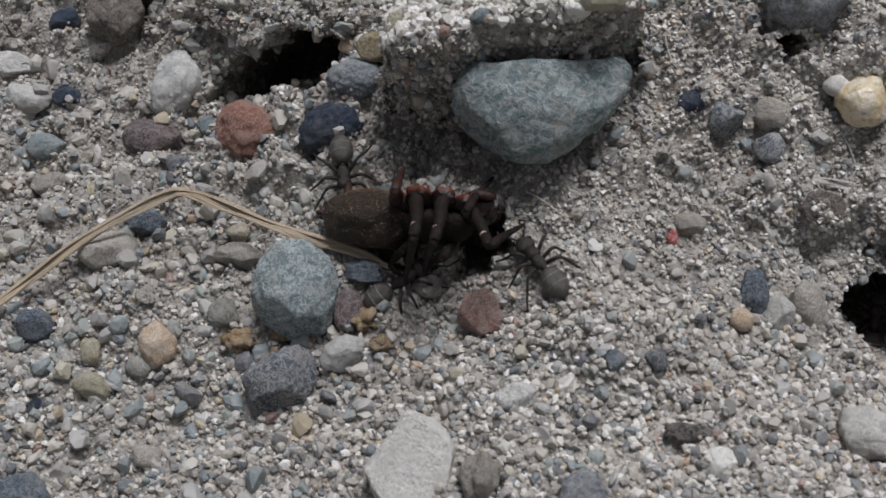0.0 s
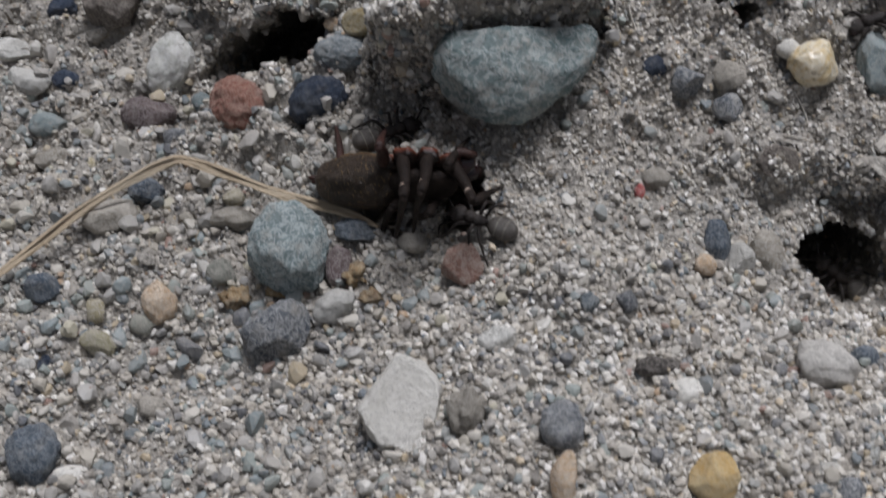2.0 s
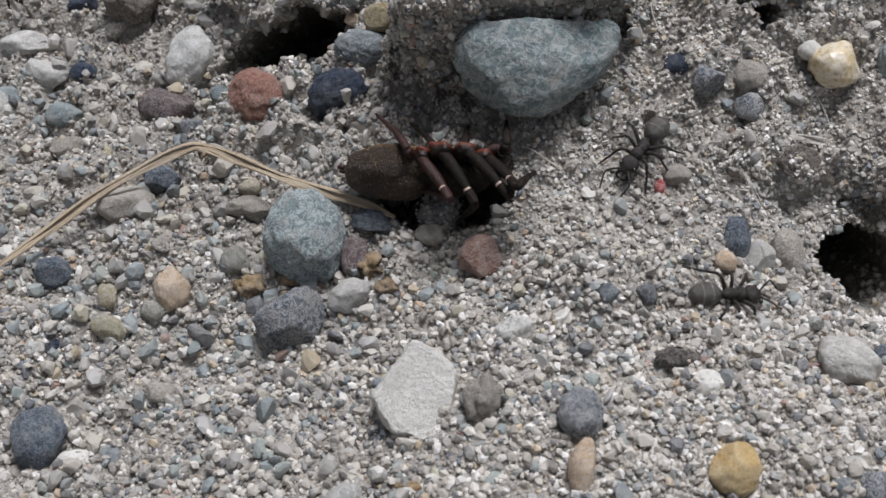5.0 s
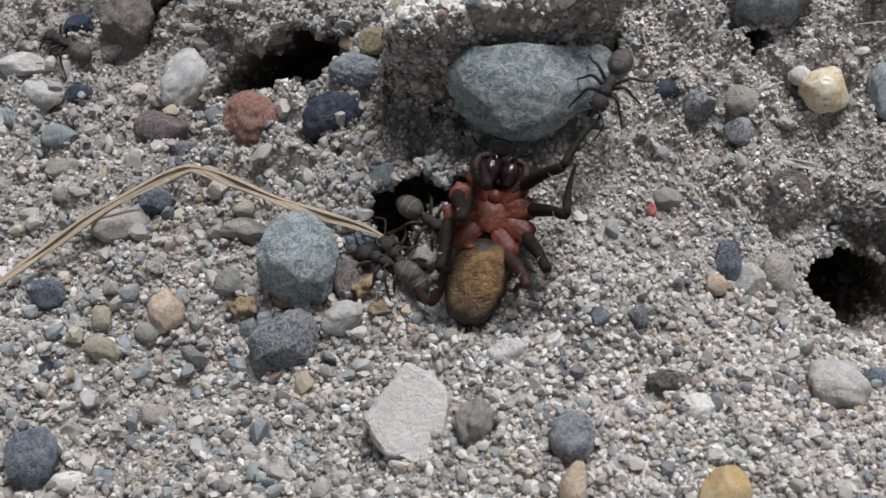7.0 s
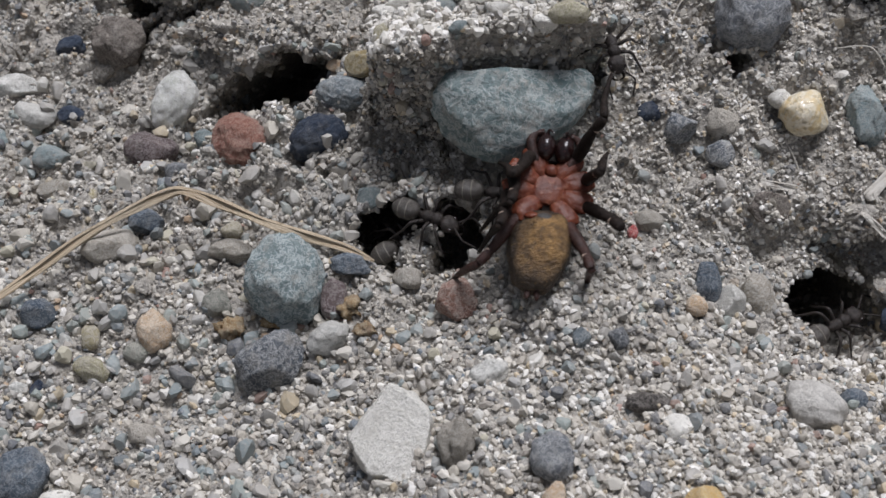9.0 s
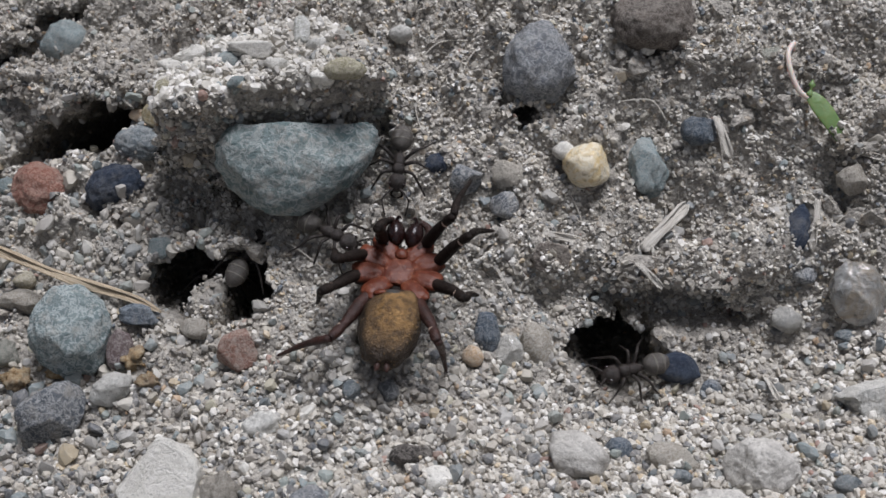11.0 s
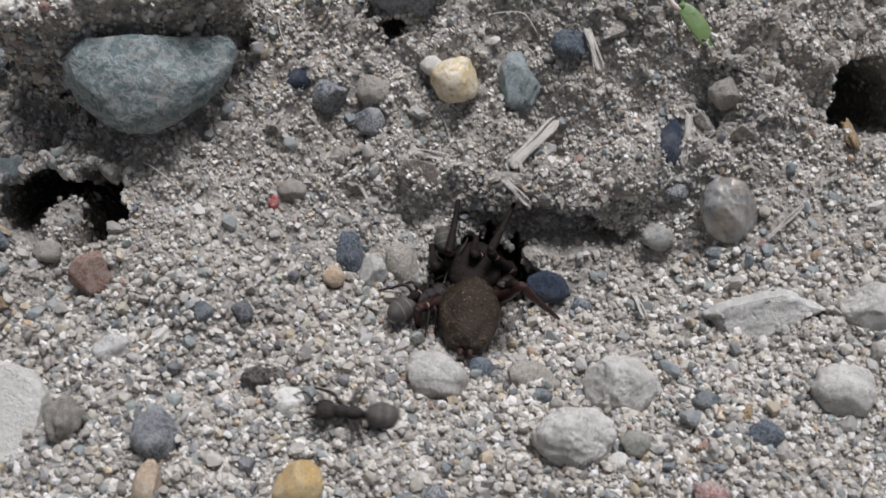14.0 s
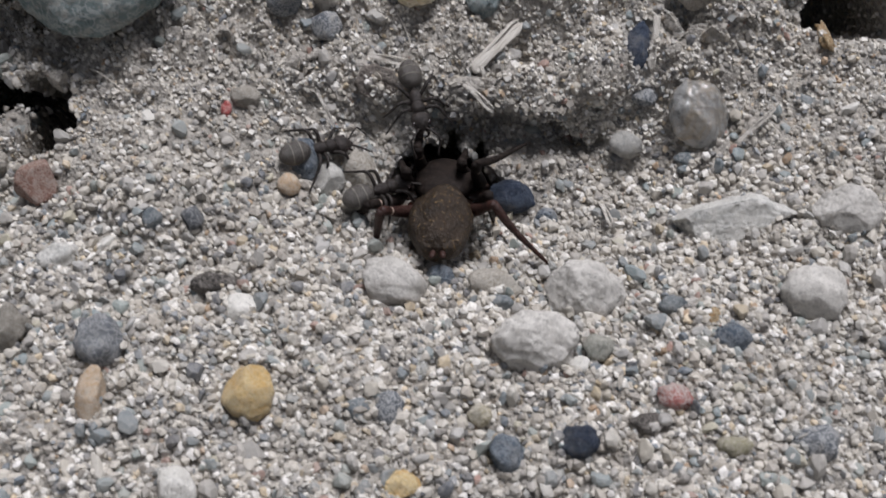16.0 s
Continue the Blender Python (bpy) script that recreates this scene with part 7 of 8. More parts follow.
    walk(leg[0], [
        (0, pose(0.00456, -0.00111, 0.00060, -60.5, 0.0, -69.9)),
        (0.6, pose(0.00456, -0.00111, 0.00060, -65.0, 0.0, -73.0)),
        (1.2, pose(0.00456, -0.00111, 0.00060, -60.2, 0.0, -70.5)),
        (1.8, pose(0.00456, -0.00111, 0.00060, -64.7, 0.0, -67.8)),
        (2.4, pose(0.00456, -0.00111, 0.00060, -62.4, 0.0, -69.1)),
        (3, pose(0.00456, -0.00111, 0.00060, -60.6, 0.0, -71.7)),
        (3.6, pose(0.00456, -0.00111, 0.00060, -63.7, 0.0, -68.2)),
        (4.2, pose(0.00456, -0.00111, 0.00060, -65.1, 0.0, -68.8)),
        (5.2, pose(0.00456, -0.00111, 0.00060, -53.8, 0.0, 18.3)),
        (6.3, pose(0.00456, -0.00111, 0.00060, -42.6, 0.0, 20.3)),
        (6.6, pose(0.00456, -0.00111, 0.00060, 8.4, -0.0, -77.5)),
        (7, pose(0.00456, -0.00111, 0.00060, 44.8, -0.0, -145.4)),
        (7.5, pose(0.00456, -0.00111, 0.00060, 69.6, 0.0, -172.0)),
        (8, pose(0.00456, -0.00111, 0.00060, 69.6, 0.0, -172.0)),
        (8.5, pose(0.00456, -0.00111, 0.00060, 70.6, 0.0, -148.6)),
        (9, pose(0.00456, -0.00111, 0.00060, 41.5, 0.0, -138.6)),
        (9.5, pose(0.00456, -0.00111, 0.00060, 51.6, 0.0, -150.9)),
        (10, pose(0.00456, -0.00111, 0.00060, 51.6, 0.0, -150.9)),
        (10.2, pose(0.00456, -0.00111, 0.00060, 51.6, 0.0, -150.9)),
        (11.2, pose(0.00456, -0.00111, 0.00060, 32.1, -0.0, -141.7)),
        (12.3, pose(0.00456, -0.00111, 0.00060, 26.3, -0.0, -149.3)),
        (12.5, pose(0.00456, -0.00111, 0.00060, 24.9, -0.0, -136.4)),
        (13, pose(0.00456, -0.00111, 0.00060, -4.0, -0.0, -156.0)),
        (13.25, pose(0.00456, -0.00111, 0.00060, -14.4, -0.0, -155.8)),
        (13.5, pose(0.00456, -0.00111, 0.00060, -25.5, -0.0, -154.9)),
        (13.75, pose(0.00456, -0.00111, 0.00060, -39.6, -0.0, -151.2)),
        (14, pose(0.00456, -0.00111, 0.00060, -25.5, 0.0, -162.0)),
        (14.5, pose(0.00456, -0.00111, 0.00060, -25.2, 0.0, -152.2)),
        (15, pose(0.00456, -0.00111, 0.00060, -30.2, 0.0, -153.6)),
        (15.5, pose(0.00456, -0.00111, 0.00060, -19.9, 0.0, -159.8)),
        (16, pose(0.00456, -0.00111, 0.00060, -21.8, 0.0, -151.3))])
    walk(leg[1], [
        (0, pose(0.00000, 0.00800, 0.00000, -67.2, 0.0, 173.0)),
        (0.6, pose(0.00000, 0.00800, 0.00000, -63.6, 0.0, 174.5)),
        (1.2, pose(0.00000, 0.00800, 0.00000, -62.7, 0.0, 171.8)),
        (1.8, pose(0.00000, 0.00800, 0.00000, -66.6, 0.0, 169.7)),
        (2.4, pose(0.00000, 0.00800, 0.00000, -64.6, 0.0, 171.9)),
        (3, pose(0.00000, 0.00800, 0.00000, -67.4, 0.0, 174.2)),
        (3.6, pose(0.00000, 0.00800, 0.00000, -64.7, 0.0, 173.0)),
        (4.2, pose(0.00000, 0.00800, 0.00000, -66.5, 0.0, 170.3)),
        (5.2, pose(0.00000, 0.00800, 0.00000, 5.8, -0.0, 96.3)),
        (6.3, pose(0.00000, 0.00800, 0.00000, -6.8, -0.0, 103.8)),
        (6.6, pose(0.00000, 0.00800, 0.00000, -17.2, -0.0, 175.5)),
        (7, pose(0.00000, 0.00800, 0.00000, -30.0, -0.0, 168.5)),
        (7.5, pose(0.00000, 0.00800, 0.00000, -17.1, 0.0, 162.7)),
        (8, pose(0.00000, 0.00800, 0.00000, -17.1, 0.0, 162.7)),
        (8.5, pose(0.00000, 0.00800, 0.00000, -21.4, 0.0, 167.7)),
        (9, pose(0.00000, 0.00800, 0.00000, -14.5, 0.0, 158.4)),
        (9.5, pose(0.00000, 0.00800, 0.00000, -12.7, 0.0, 151.6)),
        (10, pose(0.00000, 0.00800, 0.00000, -12.7, 0.0, 151.6)),
        (10.2, pose(0.00000, 0.00800, 0.00000, -12.7, 0.0, 151.6)),
        (11.2, pose(0.00000, 0.00800, 0.00000, -19.4, -0.0, 145.4)),
        (12.3, pose(0.00000, 0.00800, 0.00000, -25.7, -0.0, 135.3)),
        (12.5, pose(0.00000, 0.00800, 0.00000, -26.1, -0.0, 123.5)),
        (13, pose(0.00000, 0.00800, 0.00000, -43.5, -0.0, 128.9)),
        (13.25, pose(0.00000, 0.00800, 0.00000, -46.7, -0.0, 114.2)),
        (13.5, pose(0.00000, 0.00800, 0.00000, -29.1, -0.0, 97.0)),
        (13.75, pose(0.00000, 0.00800, 0.00000, 20.1, 0.0, 72.1)),
        (14, pose(0.00000, 0.00800, 0.00000, 37.0, 0.0, 137.6)),
        (14.5, pose(0.00000, 0.00800, 0.00000, 44.5, 0.0, 127.9)),
        (15, pose(0.00000, 0.00800, 0.00000, 36.3, 0.0, 127.1)),
        (15.5, pose(0.00000, 0.00800, 0.00000, 37.4, 0.0, 126.9)),
        (16, pose(0.00000, 0.00800, 0.00000, 29.2, 0.0, 132.8))])
    leg = spider_legs["b4"]
    walk(leg[0], [
        (0, pose(0.00289, -0.00384, 0.00060, -18.2, 0.0, -76.2)),
        (0.6, pose(0.00289, -0.00384, 0.00060, -18.8, 0.0, -77.7)),
        (1.2, pose(0.00289, -0.00384, 0.00060, -19.1, 0.0, -80.4)),
        (1.8, pose(0.00289, -0.00384, 0.00060, -13.6, 0.0, -80.7)),
        (2.4, pose(0.00289, -0.00384, 0.00060, -15.7, 0.0, -79.2)),
        (3, pose(0.00289, -0.00384, 0.00060, -16.9, 0.0, -79.0)),
        (3.6, pose(0.00289, -0.00384, 0.00060, -18.4, 0.0, -76.9)),
        (4.2, pose(0.00289, -0.00384, 0.00060, -19.0, 0.0, -80.5)),
        (5.2, pose(0.00289, -0.00384, 0.00060, -58.7, -0.0, -12.4)),
        (6.3, pose(0.00289, -0.00384, 0.00060, -62.6, -0.0, -23.6)),
        (6.6, pose(0.00289, -0.00384, 0.00060, 2.0, -0.0, -82.6)),
        (7, pose(0.00289, -0.00384, 0.00060, 48.3, -0.0, -142.9)),
        (7.5, pose(0.00289, -0.00384, 0.00060, 64.5, 0.0, -167.6)),
        (8, pose(0.00289, -0.00384, 0.00060, 64.5, 0.0, -167.6)),
        (8.5, pose(0.00289, -0.00384, 0.00060, 64.0, 0.0, -158.2)),
        (9, pose(0.00289, -0.00384, 0.00060, 23.5, 0.0, -154.3)),
        (9.5, pose(0.00289, -0.00384, 0.00060, 40.8, 0.0, -161.0)),
        (10, pose(0.00289, -0.00384, 0.00060, 40.8, 0.0, -161.0)),
        (10.2, pose(0.00289, -0.00384, 0.00060, 40.8, 0.0, -161.0)),
        (11.2, pose(0.00289, -0.00384, 0.00060, 13.0, -0.0, -155.4)),
        (12.3, pose(0.00289, -0.00384, 0.00060, 14.6, -0.0, -159.9)),
        (12.5, pose(0.00289, -0.00384, 0.00060, 15.2, -0.0, -156.2)),
        (13, pose(0.00289, -0.00384, 0.00060, -7.5, -0.0, -159.4)),
        (13.25, pose(0.00289, -0.00384, 0.00060, -17.7, -0.0, -161.1)),
        (13.5, pose(0.00289, -0.00384, 0.00060, -11.6, -0.0, -138.0)),
        (13.75, pose(0.00289, -0.00384, 0.00060, -10.3, -0.0, -132.3)),
        (14, pose(0.00289, -0.00384, 0.00060, -29.0, 0.0, -155.8)),
        (14.5, pose(0.00289, -0.00384, 0.00060, -24.3, 0.0, -152.6)),
        (15, pose(0.00289, -0.00384, 0.00060, -27.4, 0.0, -154.3)),
        (15.5, pose(0.00289, -0.00384, 0.00060, -23.1, 0.0, -156.7)),
        (16, pose(0.00289, -0.00384, 0.00060, -27.3, 0.0, -148.6))])
    walk(leg[1], [
        (0, pose(0.00000, 0.00800, 0.00000, 29.7, 0.0, 178.4)),
        (0.6, pose(0.00000, 0.00800, 0.00000, 32.1, 0.0, 182.2)),
        (1.2, pose(0.00000, 0.00800, 0.00000, 31.9, 0.0, 177.5)),
        (1.8, pose(0.00000, 0.00800, 0.00000, 31.2, 0.0, 182.7)),
        (2.4, pose(0.00000, 0.00800, 0.00000, 30.0, 0.0, 180.5)),
        (3, pose(0.00000, 0.00800, 0.00000, 31.9, 0.0, 180.8)),
        (3.6, pose(0.00000, 0.00800, 0.00000, 31.6, 0.0, 180.9)),
        (4.2, pose(0.00000, 0.00800, 0.00000, 32.6, 0.0, 180.7)),
        (5.2, pose(0.00000, 0.00800, 0.00000, -24.8, -0.0, 148.8)),
        (6.3, pose(0.00000, 0.00800, 0.00000, -30.4, -0.0, 154.2)),
        (6.6, pose(0.00000, 0.00800, 0.00000, -14.3, -0.0, -171.8)),
        (7, pose(0.00000, 0.00800, 0.00000, -30.1, -0.0, -172.2)),
        (7.5, pose(0.00000, 0.00800, 0.00000, -50.7, 0.0, 179.1)),
        (8, pose(0.00000, 0.00800, 0.00000, -50.7, 0.0, 179.1)),
        (8.5, pose(0.00000, 0.00800, 0.00000, -51.0, 0.0, -169.0)),
        (9, pose(0.00000, 0.00800, 0.00000, -62.7, 0.0, 166.9)),
        (9.5, pose(0.00000, 0.00800, 0.00000, -46.1, 0.0, 162.3)),
        (10, pose(0.00000, 0.00800, 0.00000, -46.1, 0.0, 162.3)),
        (10.2, pose(0.00000, 0.00800, 0.00000, -46.1, 0.0, 162.3)),
        (11.2, pose(0.00000, 0.00800, 0.00000, -61.0, -0.0, 151.5)),
        (12.3, pose(0.00000, 0.00800, 0.00000, -58.8, -0.0, 157.5)),
        (12.5, pose(0.00000, 0.00800, 0.00000, -61.7, -0.0, 153.2)),
        (13, pose(0.00000, 0.00800, 0.00000, -92.7, -0.8, -90.0)),
        (13.25, pose(0.00000, 0.00800, 0.00000, -70.6, 0.0, 14.3)),
        (13.5, pose(0.00000, 0.00800, 0.00000, -77.0, 1.6, -90.0)),
        (13.75, pose(0.00000, 0.00800, 0.00000, -50.4, -0.0, -83.2)),
        (14, pose(0.00000, 0.00800, 0.00000, 43.3, 0.0, 166.0)),
        (14.5, pose(0.00000, 0.00800, 0.00000, 56.1, 0.0, 150.1)),
        (15, pose(0.00000, 0.00800, 0.00000, 56.7, 0.0, 145.5)),
        (15.5, pose(0.00000, 0.00800, 0.00000, 47.4, 0.0, 155.9)),
        (16, pose(0.00000, 0.00800, 0.00000, 50.6, 0.0, 154.4))])
    walk(ants["A"], [
        (0, pose(0.01068, -0.00441, 0.00122, 0.9, -11.1, 30.5)),
        (1, pose(0.01041, -0.00459, 0.00099, -6.1, -14.8, 50.6)),
        (1.5, pose(0.00881, -0.00345, 0.00076, -5.2, -15.8, 59.2)),
        (2, pose(0.00632, -0.00374, -0.00021, -5.9, -15.9, 60.1)),
        (2.5, pose(0.00570, -0.00486, -0.00080, -4.7, -15.1, 52.9)),
        (3, pose(0.00666, -0.00538, -0.00059, -6.4, -15.1, 53.0)),
        (3.35, pose(-0.00066, 0.00216, -0.00599, 11.1, -12.7, 38.5)),
        (4.2, pose(-0.00015, 0.00421, -0.01004, 7.2, -12.7, 38.2)),
        (5.25, pose(-0.00231, -0.00114, -0.00733, 16.0, -2.3, -6.6)),
        (6.3, pose(-0.00448, -0.00649, -0.00462, 15.0, 11.3, -50.3)),
        (6.65, pose(-0.00552, -0.00556, -0.00437, 17.7, -4.8, 4.6)),
        (7, pose(-0.00655, -0.00464, -0.00412, 5.7, -16.0, 61.5)),
        (8, pose(-0.01142, 0.00278, -0.00220, 9.9, -13.1, 40.4)),
        (8.5, pose(-0.00680, 0.00268, -0.00317, 22.2, -2.1, -13.4)),
        (9, pose(-0.00217, 0.00258, -0.00414, 20.7, 14.2, -65.7)),
        (10, pose(0.00273, 0.00363, -0.00354, 24.1, 9.7, -43.7)),
        (12, pose(-0.00347, 0.00987, -0.01012, -6.9, 3.1, -19.6)),
        (16, pose(-0.00347, 0.00987, -0.01012, -6.9, 3.1, -19.6))])
    gait(ants["A"], 0)
    walk(ants["B"], [
        (0, pose(0.07393, 0.02094, 0.01903, -13.3, -15.3, 106.4)),
        (2, pose(0.05654, 0.01719, 0.01332, -20.4, -15.3, 106.5)),
        (2.7, pose(0.03966, 0.01392, 0.00884, -13.3, -14.7, 110.9)),
        (3.1, pose(0.03558, 0.01147, 0.00767, 12.7, -16.0, 34.3)),
        (3.5, pose(0.03150, 0.00902, 0.00651, 21.1, 7.7, -35.9)),
        (3.67, pose(0.02809, 0.00738, 0.00585, 18.6, -12.2, 20.5)),
        (3.83, pose(0.02468, 0.00573, 0.00518, -0.5, -20.3, 82.2)),
        (4, pose(0.02127, 0.00408, 0.00452, -16.9, -8.1, 142.6)),
        (4.2, pose(0.02665, 0.00170, 0.00349, -14.5, -6.9, 147.2)),
        (6.3, pose(0.01741, 0.00470, 0.01208, -17.3, -10.0, 135.2)),
        (7, pose(0.01988, 0.00676, 0.01510, -21.2, -5.3, 152.7)),
        (7.5, pose(0.02176, 0.00819, 0.01576, -22.6, -3.2, 160.0)),
        (8, pose(0.02271, 0.00990, 0.01556, -23.7, -2.9, 161.1)),
        (8.5, pose(0.02363, 0.01300, 0.01606, -26.1, -1.5, 165.6)),
        (9, pose(0.02330, 0.01785, 0.01665, -28.4, 5.8, -169.9)),
        (9.5, pose(0.02597, 0.01851, 0.01500, -28.5, 0.4, 171.8)),
        (10, pose(0.02730, 0.01762, 0.01263, -28.0, -2.2, 163.4)),
        (10.2, pose(0.02693, 0.01746, 0.01253, -27.9, -3.0, 160.5)),
        (12.3, pose(0.01994, 0.00395, 0.00597, -18.0, 9.0, -158.0)),
        (12.5, pose(0.01986, 0.00413, 0.00602, -18.4, 8.9, -158.5)),
        (13, pose(0.02679, 0.00455, 0.00804, -18.6, 13.4, -138.0)),
        (13.3, pose(0.03275, 0.00060, 0.00578, -24.6, 9.5, -156.1)),
        (13.5, pose(0.04326, -0.00436, 0.00086, -11.8, 12.2, -144.0)),
        (14, pose(0.04738, -0.00627, -0.00385, -24.3, 4.7, -173.9)),
        (14.5, pose(0.04624, -0.00463, -0.00144, -17.7, 8.3, -160.7)),
        (15, pose(0.04400, -0.00078, 0.00166, -9.0, 8.0, -162.0)),
        (15.5, pose(0.04557, -0.00034, 0.00268, -12.6, 9.1, -157.5)),
        (16, pose(0.04805, -0.00087, 0.00331, -21.8, 4.4, -170.7))])
    gait(ants["B"], 1)
    walk(ants["C"], [
        (0, pose(-0.00839, 0.00128, -0.00816, -26.2, -2.0, 163.8)),
        (4.2, pose(-0.00713, 0.00183, -0.00765, -26.3, -1.8, 164.7)),
        (5.25, pose(-0.00455, 0.00173, -0.00558, -6.0, 23.2, -126.9)),
        (6.3, pose(-0.00197, 0.00163, -0.00351, 25.2, 11.8, -52.7)),
        (6.65, pose(-0.00158, 0.00103, -0.00273, 9.3, 18.8, -91.3)),
        (7, pose(-0.00120, 0.00044, -0.00195, -7.7, 14.6, -130.6)),
        (8, pose(-0.00040, 0.00371, 0.00075, 13.7, 16.6, -87.5)),
        (9, pose(0.00057, 0.00259, 0.00050, 0.9, 16.2, -116.6)),
        (10, pose(0.01151, 0.00566, 0.00484, -8.9, 14.4, -132.1)),
        (10.5, pose(0.00794, 0.00562, 0.00243, 5.0, 13.2, -76.2)),
        (11, pose(0.00438, 0.00557, 0.00001, 11.9, 1.5, -22.7)),
        (11.5, pose(0.00081, 0.00553, -0.00241, 6.6, -11.0, 30.3)),
        (13, pose(-0.00096, 0.01610, -0.01068, 27.3, -7.0, 14.4)),
        (16, pose(-0.00096, 0.01610, -0.01068, 27.3, -7.0, 14.4))])
    gait(ants["C"], 2)
    walk(ants["D"], [
        (0, pose(-0.01198, 0.00798, 0.00234, -19.0, 4.7, -173.9)),
        (0.5, pose(-0.01038, 0.00834, 0.00234, -5.9, 14.0, -134.2)),
        (1, pose(-0.00930, 0.01087, 0.00324, -5.9, 14.8, -129.2)),
        (1.5, pose(-0.00835, 0.01719, 0.00359, -11.6, 16.5, -113.0)),
        (2, pose(-0.00470, 0.00980, 0.00187, -0.9, 14.0, -64.7)),
        (2.3, pose(-0.00594, 0.00777, -0.00013, -0.7, 15.6, -123.1)),
        (2.6, pose(-0.00272, 0.01063, -0.00584, 10.6, 14.7, -129.6)),
        (3, pose(-0.00540, 0.01209, -0.00791, -12.0, 16.4, -113.6)),
        (4.2, pose(-0.00470, 0.01014, -0.00801, -1.8, 16.6, -88.1)),
        (5.25, pose(0.00064, 0.00591, -0.00234, -21.0, 11.3, -154.4)),
        (6.3, pose(0.00597, 0.00169, 0.00334, -24.5, -7.8, 143.8)),
        (7, pose(0.00689, 0.00385, 0.00439, -23.8, -2.2, 163.4)),
        (8, pose(0.00615, 0.00481, 0.00362, -11.7, 11.9, -145.7)),
        (9, pose(0.00872, 0.00302, 0.00439, 4.7, 16.9, -100.7)),
        (10, pose(0.01151, 0.00566, 0.00583, -4.3, 15.9, -119.6)),
        (12.3, pose(0.02011, -0.00017, 0.00558, -6.7, 15.8, -121.0)),
        (12.4, pose(0.02042, -0.00047, 0.00557, 5.7, 13.3, -67.7)),
        (12.5, pose(0.02072, -0.00077, 0.00555, 11.2, 2.2, -16.8)),
        (12.75, pose(0.02404, 0.00082, 0.00585, 5.8, 12.2, -53.8)),
        (13, pose(0.02735, 0.00242, 0.00615, -5.0, 16.8, -92.8)),
        (13.5, pose(0.03800, -0.00846, -0.00034, -7.8, 13.7, -63.0)),
        (14, pose(0.04357, -0.01234, -0.00332, -10.0, 12.0, -54.0)),
        (14.5, pose(0.04375, -0.01051, -0.00320, -9.2, 13.5, -61.4)),
        (15, pose(0.04404, -0.01125, -0.00338, -11.4, 14.2, -65.9)),
        (15.5, pose(0.04456, -0.00820, -0.00300, -15.5, 16.9, -99.3)),
        (16, pose(0.04376, -0.01011, -0.00262, -8.3, 13.5, -61.8))])
    gait(ants["D"], 3)
    walk(ants["G"], [
        (0, pose(0.05344, -0.00095, -0.01418, 41.9, 0.7, -11.8)),
        (1.8, pose(0.05353, -0.00353, -0.01236, 25.4, -18.4, 39.4)),
        (3.6, pose(0.05361, -0.00611, -0.01053, -0.8, -16.3, 95.9)),
        (4, pose(0.04233, -0.01257, -0.00385, 14.2, -16.0, 100.4)),
        (4.2, pose(0.02320, -0.01608, -0.00000, 7.0, -15.9, 101.5)),
        (4.47, pose(0.02632, -0.01577, -0.00056, -11.5, -15.1, 162.5)),
        (4.73, pose(0.02944, -0.01546, -0.00112, -20.0, 0.6, -140.3)),
        (5, pose(0.03256, -0.01514, -0.00168, -11.3, 16.3, -83.0)),
        (6.1, pose(0.04848, -0.00439, -0.01185, 23.9, 8.6, -39.3)),
        (6.8, pose(0.05344, -0.00095, -0.01418, 41.9, 0.7, -11.8)),
        (7.8, pose(0.05393, -0.00086, -0.01314, 39.6, 2.3, -16.9)),
        (8.15, pose(0.05258, -0.00474, -0.01055, 9.0, 27.2, -71.8)),
        (8.5, pose(0.05122, -0.00862, -0.00796, -30.0, 14.2, -132.9)),
        (9, pose(0.05212, -0.00759, -0.00784, 8.7, 13.2, -60.0)),
        (9.17, pose(0.05065, -0.00881, -0.00703, -1.2, 5.9, -118.4)),
        (9.33, pose(0.04917, -0.01003, -0.00622, -0.3, -6.2, -175.2)),
        (9.5, pose(0.04770, -0.01125, -0.00541, 10.6, -12.0, 126.3)),
        (10, pose(0.05810, -0.00889, -0.00623, -19.9, -12.1, 125.7)),
        (10.2, pose(0.05871, -0.00901, -0.00621, -17.8, -12.2, 125.3)),
        (12.3, pose(0.04261, -0.00875, -0.00311, 18.6, -16.0, 61.2)),
        (12.5, pose(0.04250, -0.00841, -0.00299, 18.8, -15.9, 59.9)),
        (13, pose(0.04171, -0.01005, -0.00303, 17.3, -15.0, 52.2)),
        (13.5, pose(0.04292, -0.01163, -0.00364, 16.2, -16.2, 63.6)),
        (14, pose(0.03528, -0.02937, -0.00174, 3.6, -16.9, 83.5)),
        (14.5, pose(0.01875, -0.01311, 0.00144, -4.3, -15.8, 102.0)),
        (14.67, pose(0.02030, -0.01257, 0.00147, 5.1, -4.7, 46.2)),
        (14.83, pose(0.02186, -0.01204, 0.00150, 1.3, 9.3, -8.1)),
        (15, pose(0.02341, -0.01150, 0.00152, -12.6, 14.1, -65.1)),
        (15.5, pose(0.03458, -0.00651, -0.00053, -3.1, 12.2, -54.7)),
        (16, pose(0.03661, -0.00529, -0.00062, -9.2, 14.5, -67.7))])
    gait(ants["G"], 4)
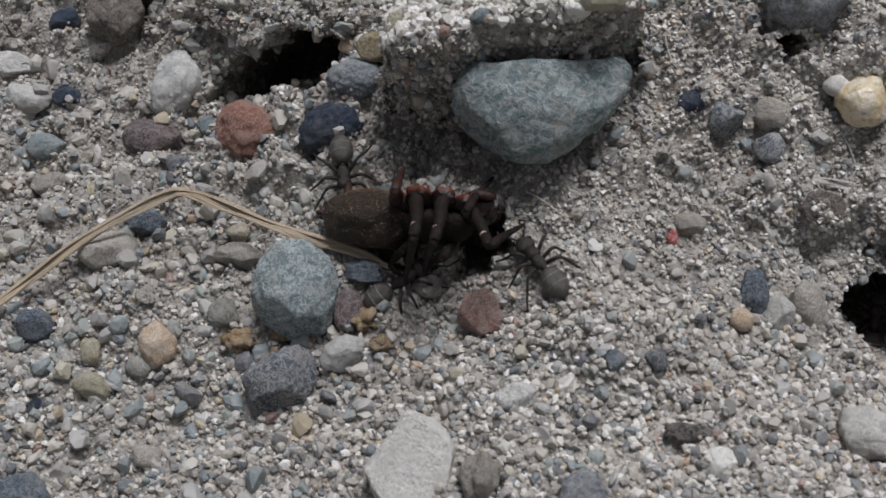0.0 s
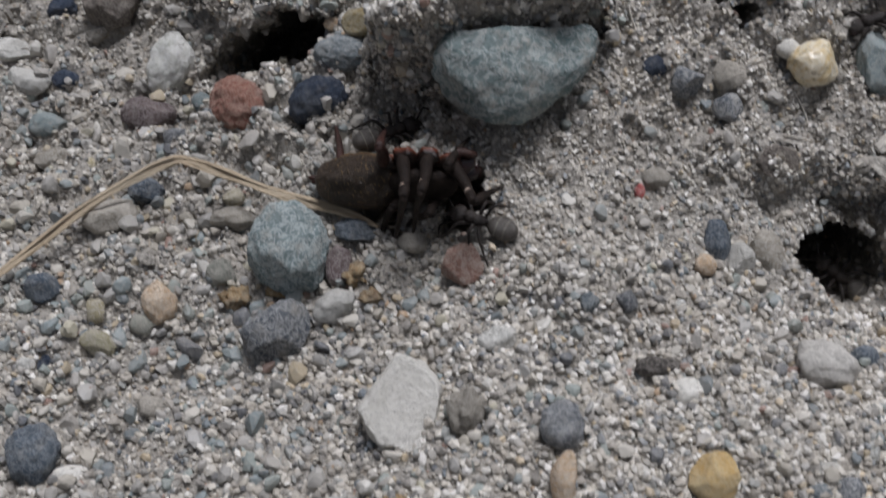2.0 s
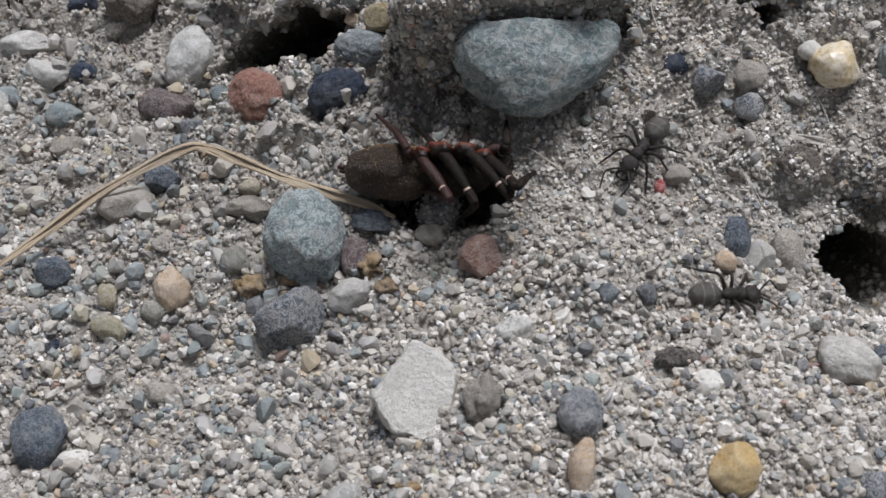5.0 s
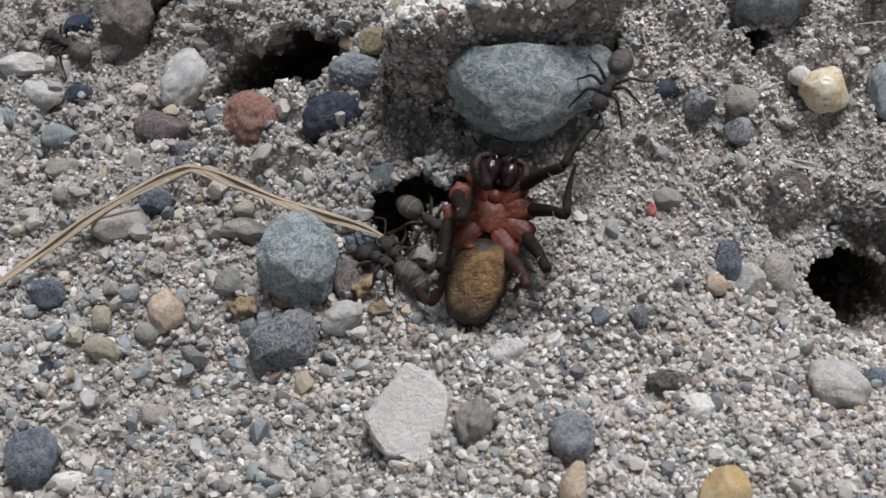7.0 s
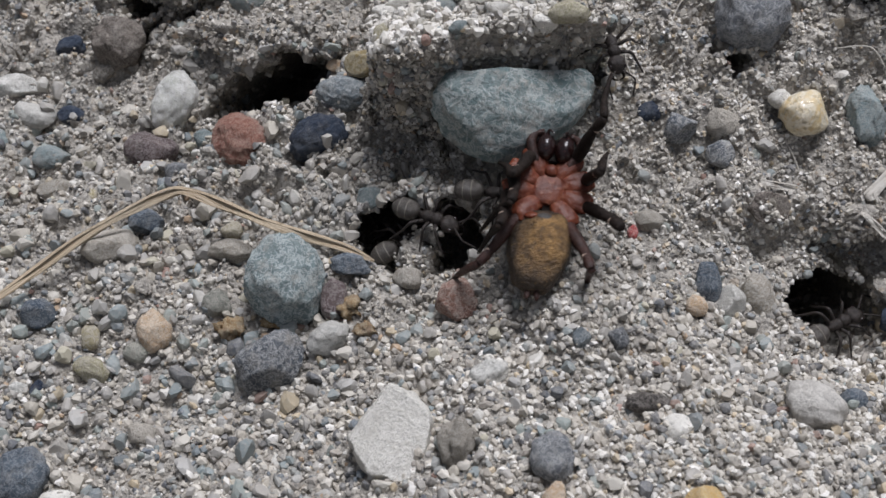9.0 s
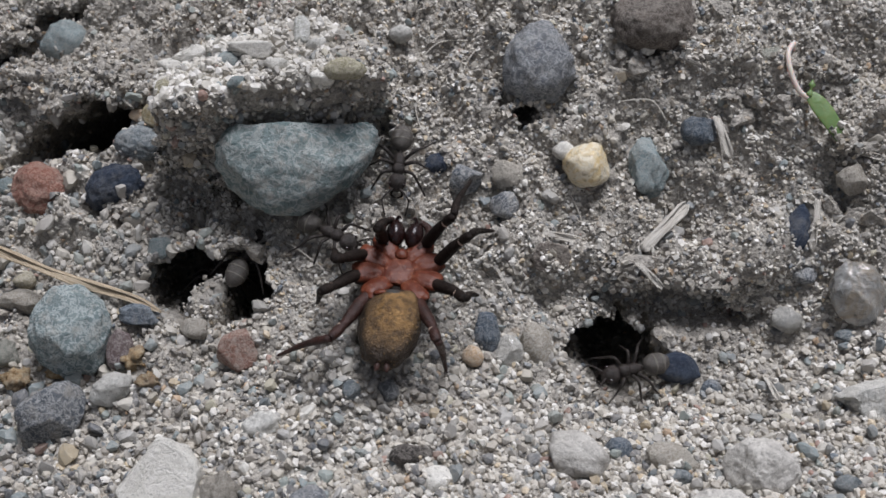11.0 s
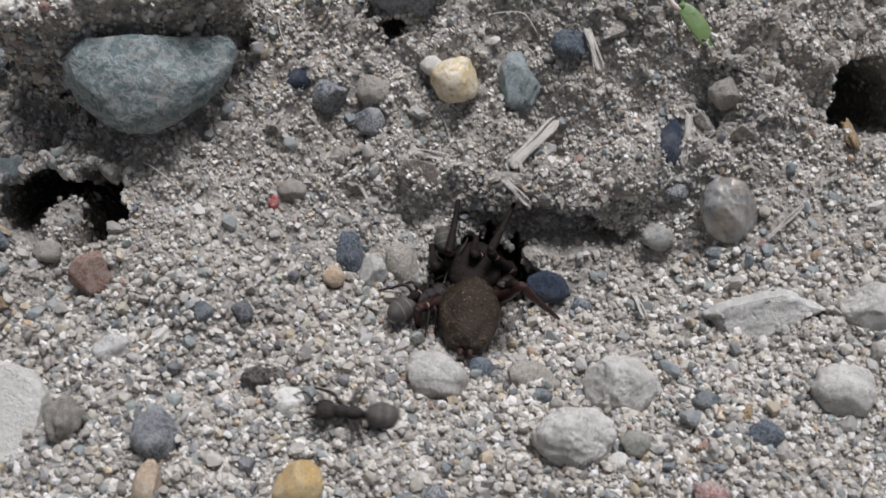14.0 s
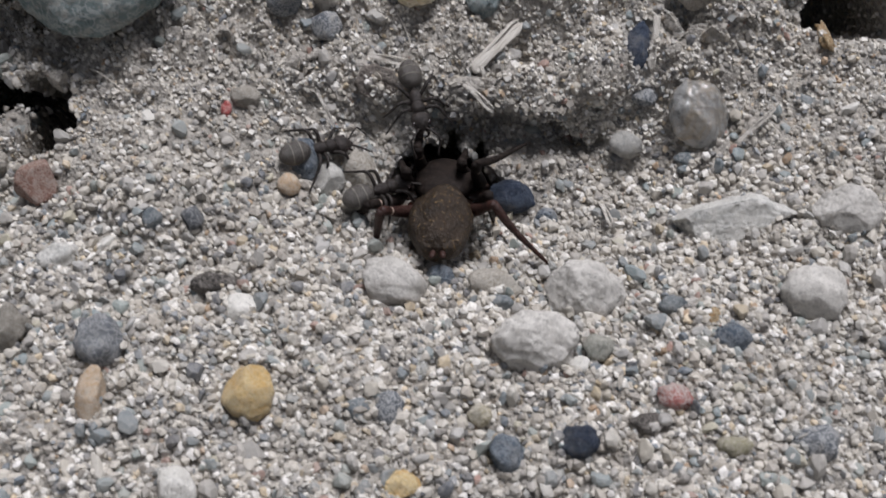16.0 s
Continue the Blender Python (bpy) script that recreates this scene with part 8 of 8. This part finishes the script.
    walk(ants["J"], [
        (0, pose(0.08200, -0.03800, -0.00150, 5.0, -14.8, 75.0)),
        (2, pose(0.06700, -0.04500, -0.00330, 5.0, -14.8, 70.0)),
        (2.25, pose(0.05600, -0.04650, -0.00400, 5.0, -14.8, 60.0)),
        (2.5, pose(0.04559, -0.04662, -0.00439, 5.0, -14.8, 50.6)),
        (3, pose(0.02744, -0.03524, -0.00251, 7.9, -10.6, 28.3)),
        (3.2, pose(0.01674, -0.01636, 0.00016, 6.8, -14.5, 48.8)),
        (3.4, pose(0.00816, -0.00899, -0.00101, -14.0, -15.4, 55.4)),
        (3.6, pose(0.00623, -0.00799, -0.00183, -23.6, -16.9, 80.0)),
        (3.8, pose(0.00374, -0.00750, -0.00348, -30.3, -16.4, 94.5)),
        (3.9, pose(0.00228, -0.00251, -0.00599, -5.3, -20.2, 57.2)),
        (4, pose(0.00083, 0.00249, -0.00850, 16.7, -9.1, 22.2)),
        (4.2, pose(-0.00005, 0.00902, -0.01439, -5.4, -5.6, 9.3)),
        (16, pose(-0.00003, 0.00998, -0.01537, -7.7, -5.5, 9.1))])
    gait(ants["J"], 5)
    walk(ants["K"], [
        (0, pose(-0.07114, 0.05009, -0.00376, -3.9, 14.3, -132.3)),
        (6.3, pose(-0.05990, 0.04409, -0.00392, -12.4, 12.1, -144.5)),
        (6.53, pose(-0.05851, 0.04271, -0.00426, -17.8, -1.5, 163.5)),
        (6.77, pose(-0.05712, 0.04133, -0.00459, -10.2, -14.1, 111.0)),
        (7, pose(-0.05573, 0.03995, -0.00492, 4.8, -15.4, 55.7)),
        (7.5, pose(-0.05986, 0.04390, -0.00402, 2.5, -16.1, 62.3)),
        (8.5, pose(-0.07550, 0.05188, -0.00406, -1.2, -15.9, 59.9)),
        (16, pose(-0.09017, 0.05769, -0.00400, 7.1, -16.6, 69.4))])
    gait(ants["K"], 6)
    walk(ants["M"], [
        (0, pose(-0.00504, -0.00313, -0.00402, 21.0, 12.7, -57.4)),
        (1.5, pose(-0.00490, -0.00046, -0.00266, 23.7, 11.8, -53.0)),
        (2.2, pose(-0.00051, -0.00452, -0.00973, 28.5, 11.0, -49.1)),
        (4.2, pose(-0.00257, 0.00316, -0.00899, 25.3, 8.7, -39.7)),
        (6.3, pose(-0.00832, -0.00421, -0.00463, 17.9, 14.9, -70.4)),
        (6.65, pose(-0.00648, -0.00433, -0.00446, 25.5, 1.6, -16.8)),
        (7, pose(-0.00464, -0.00444, -0.00429, 19.4, -12.3, 36.3)),
        (8, pose(-0.00988, -0.00025, -0.00319, 6.7, -14.4, 48.0)),
        (8.3, pose(-0.00642, 0.00253, -0.00427, 17.5, -6.5, 7.5)),
        (8.6, pose(-0.00295, 0.00531, -0.00535, 20.7, 6.4, -31.0)),
        (12, pose(0.00006, 0.01212, -0.01135, -0.8, -1.5, -4.5)),
        (16, pose(0.00006, 0.01212, -0.01135, -0.8, -1.5, -4.5))])
    gait(ants["M"], 7)


motions()
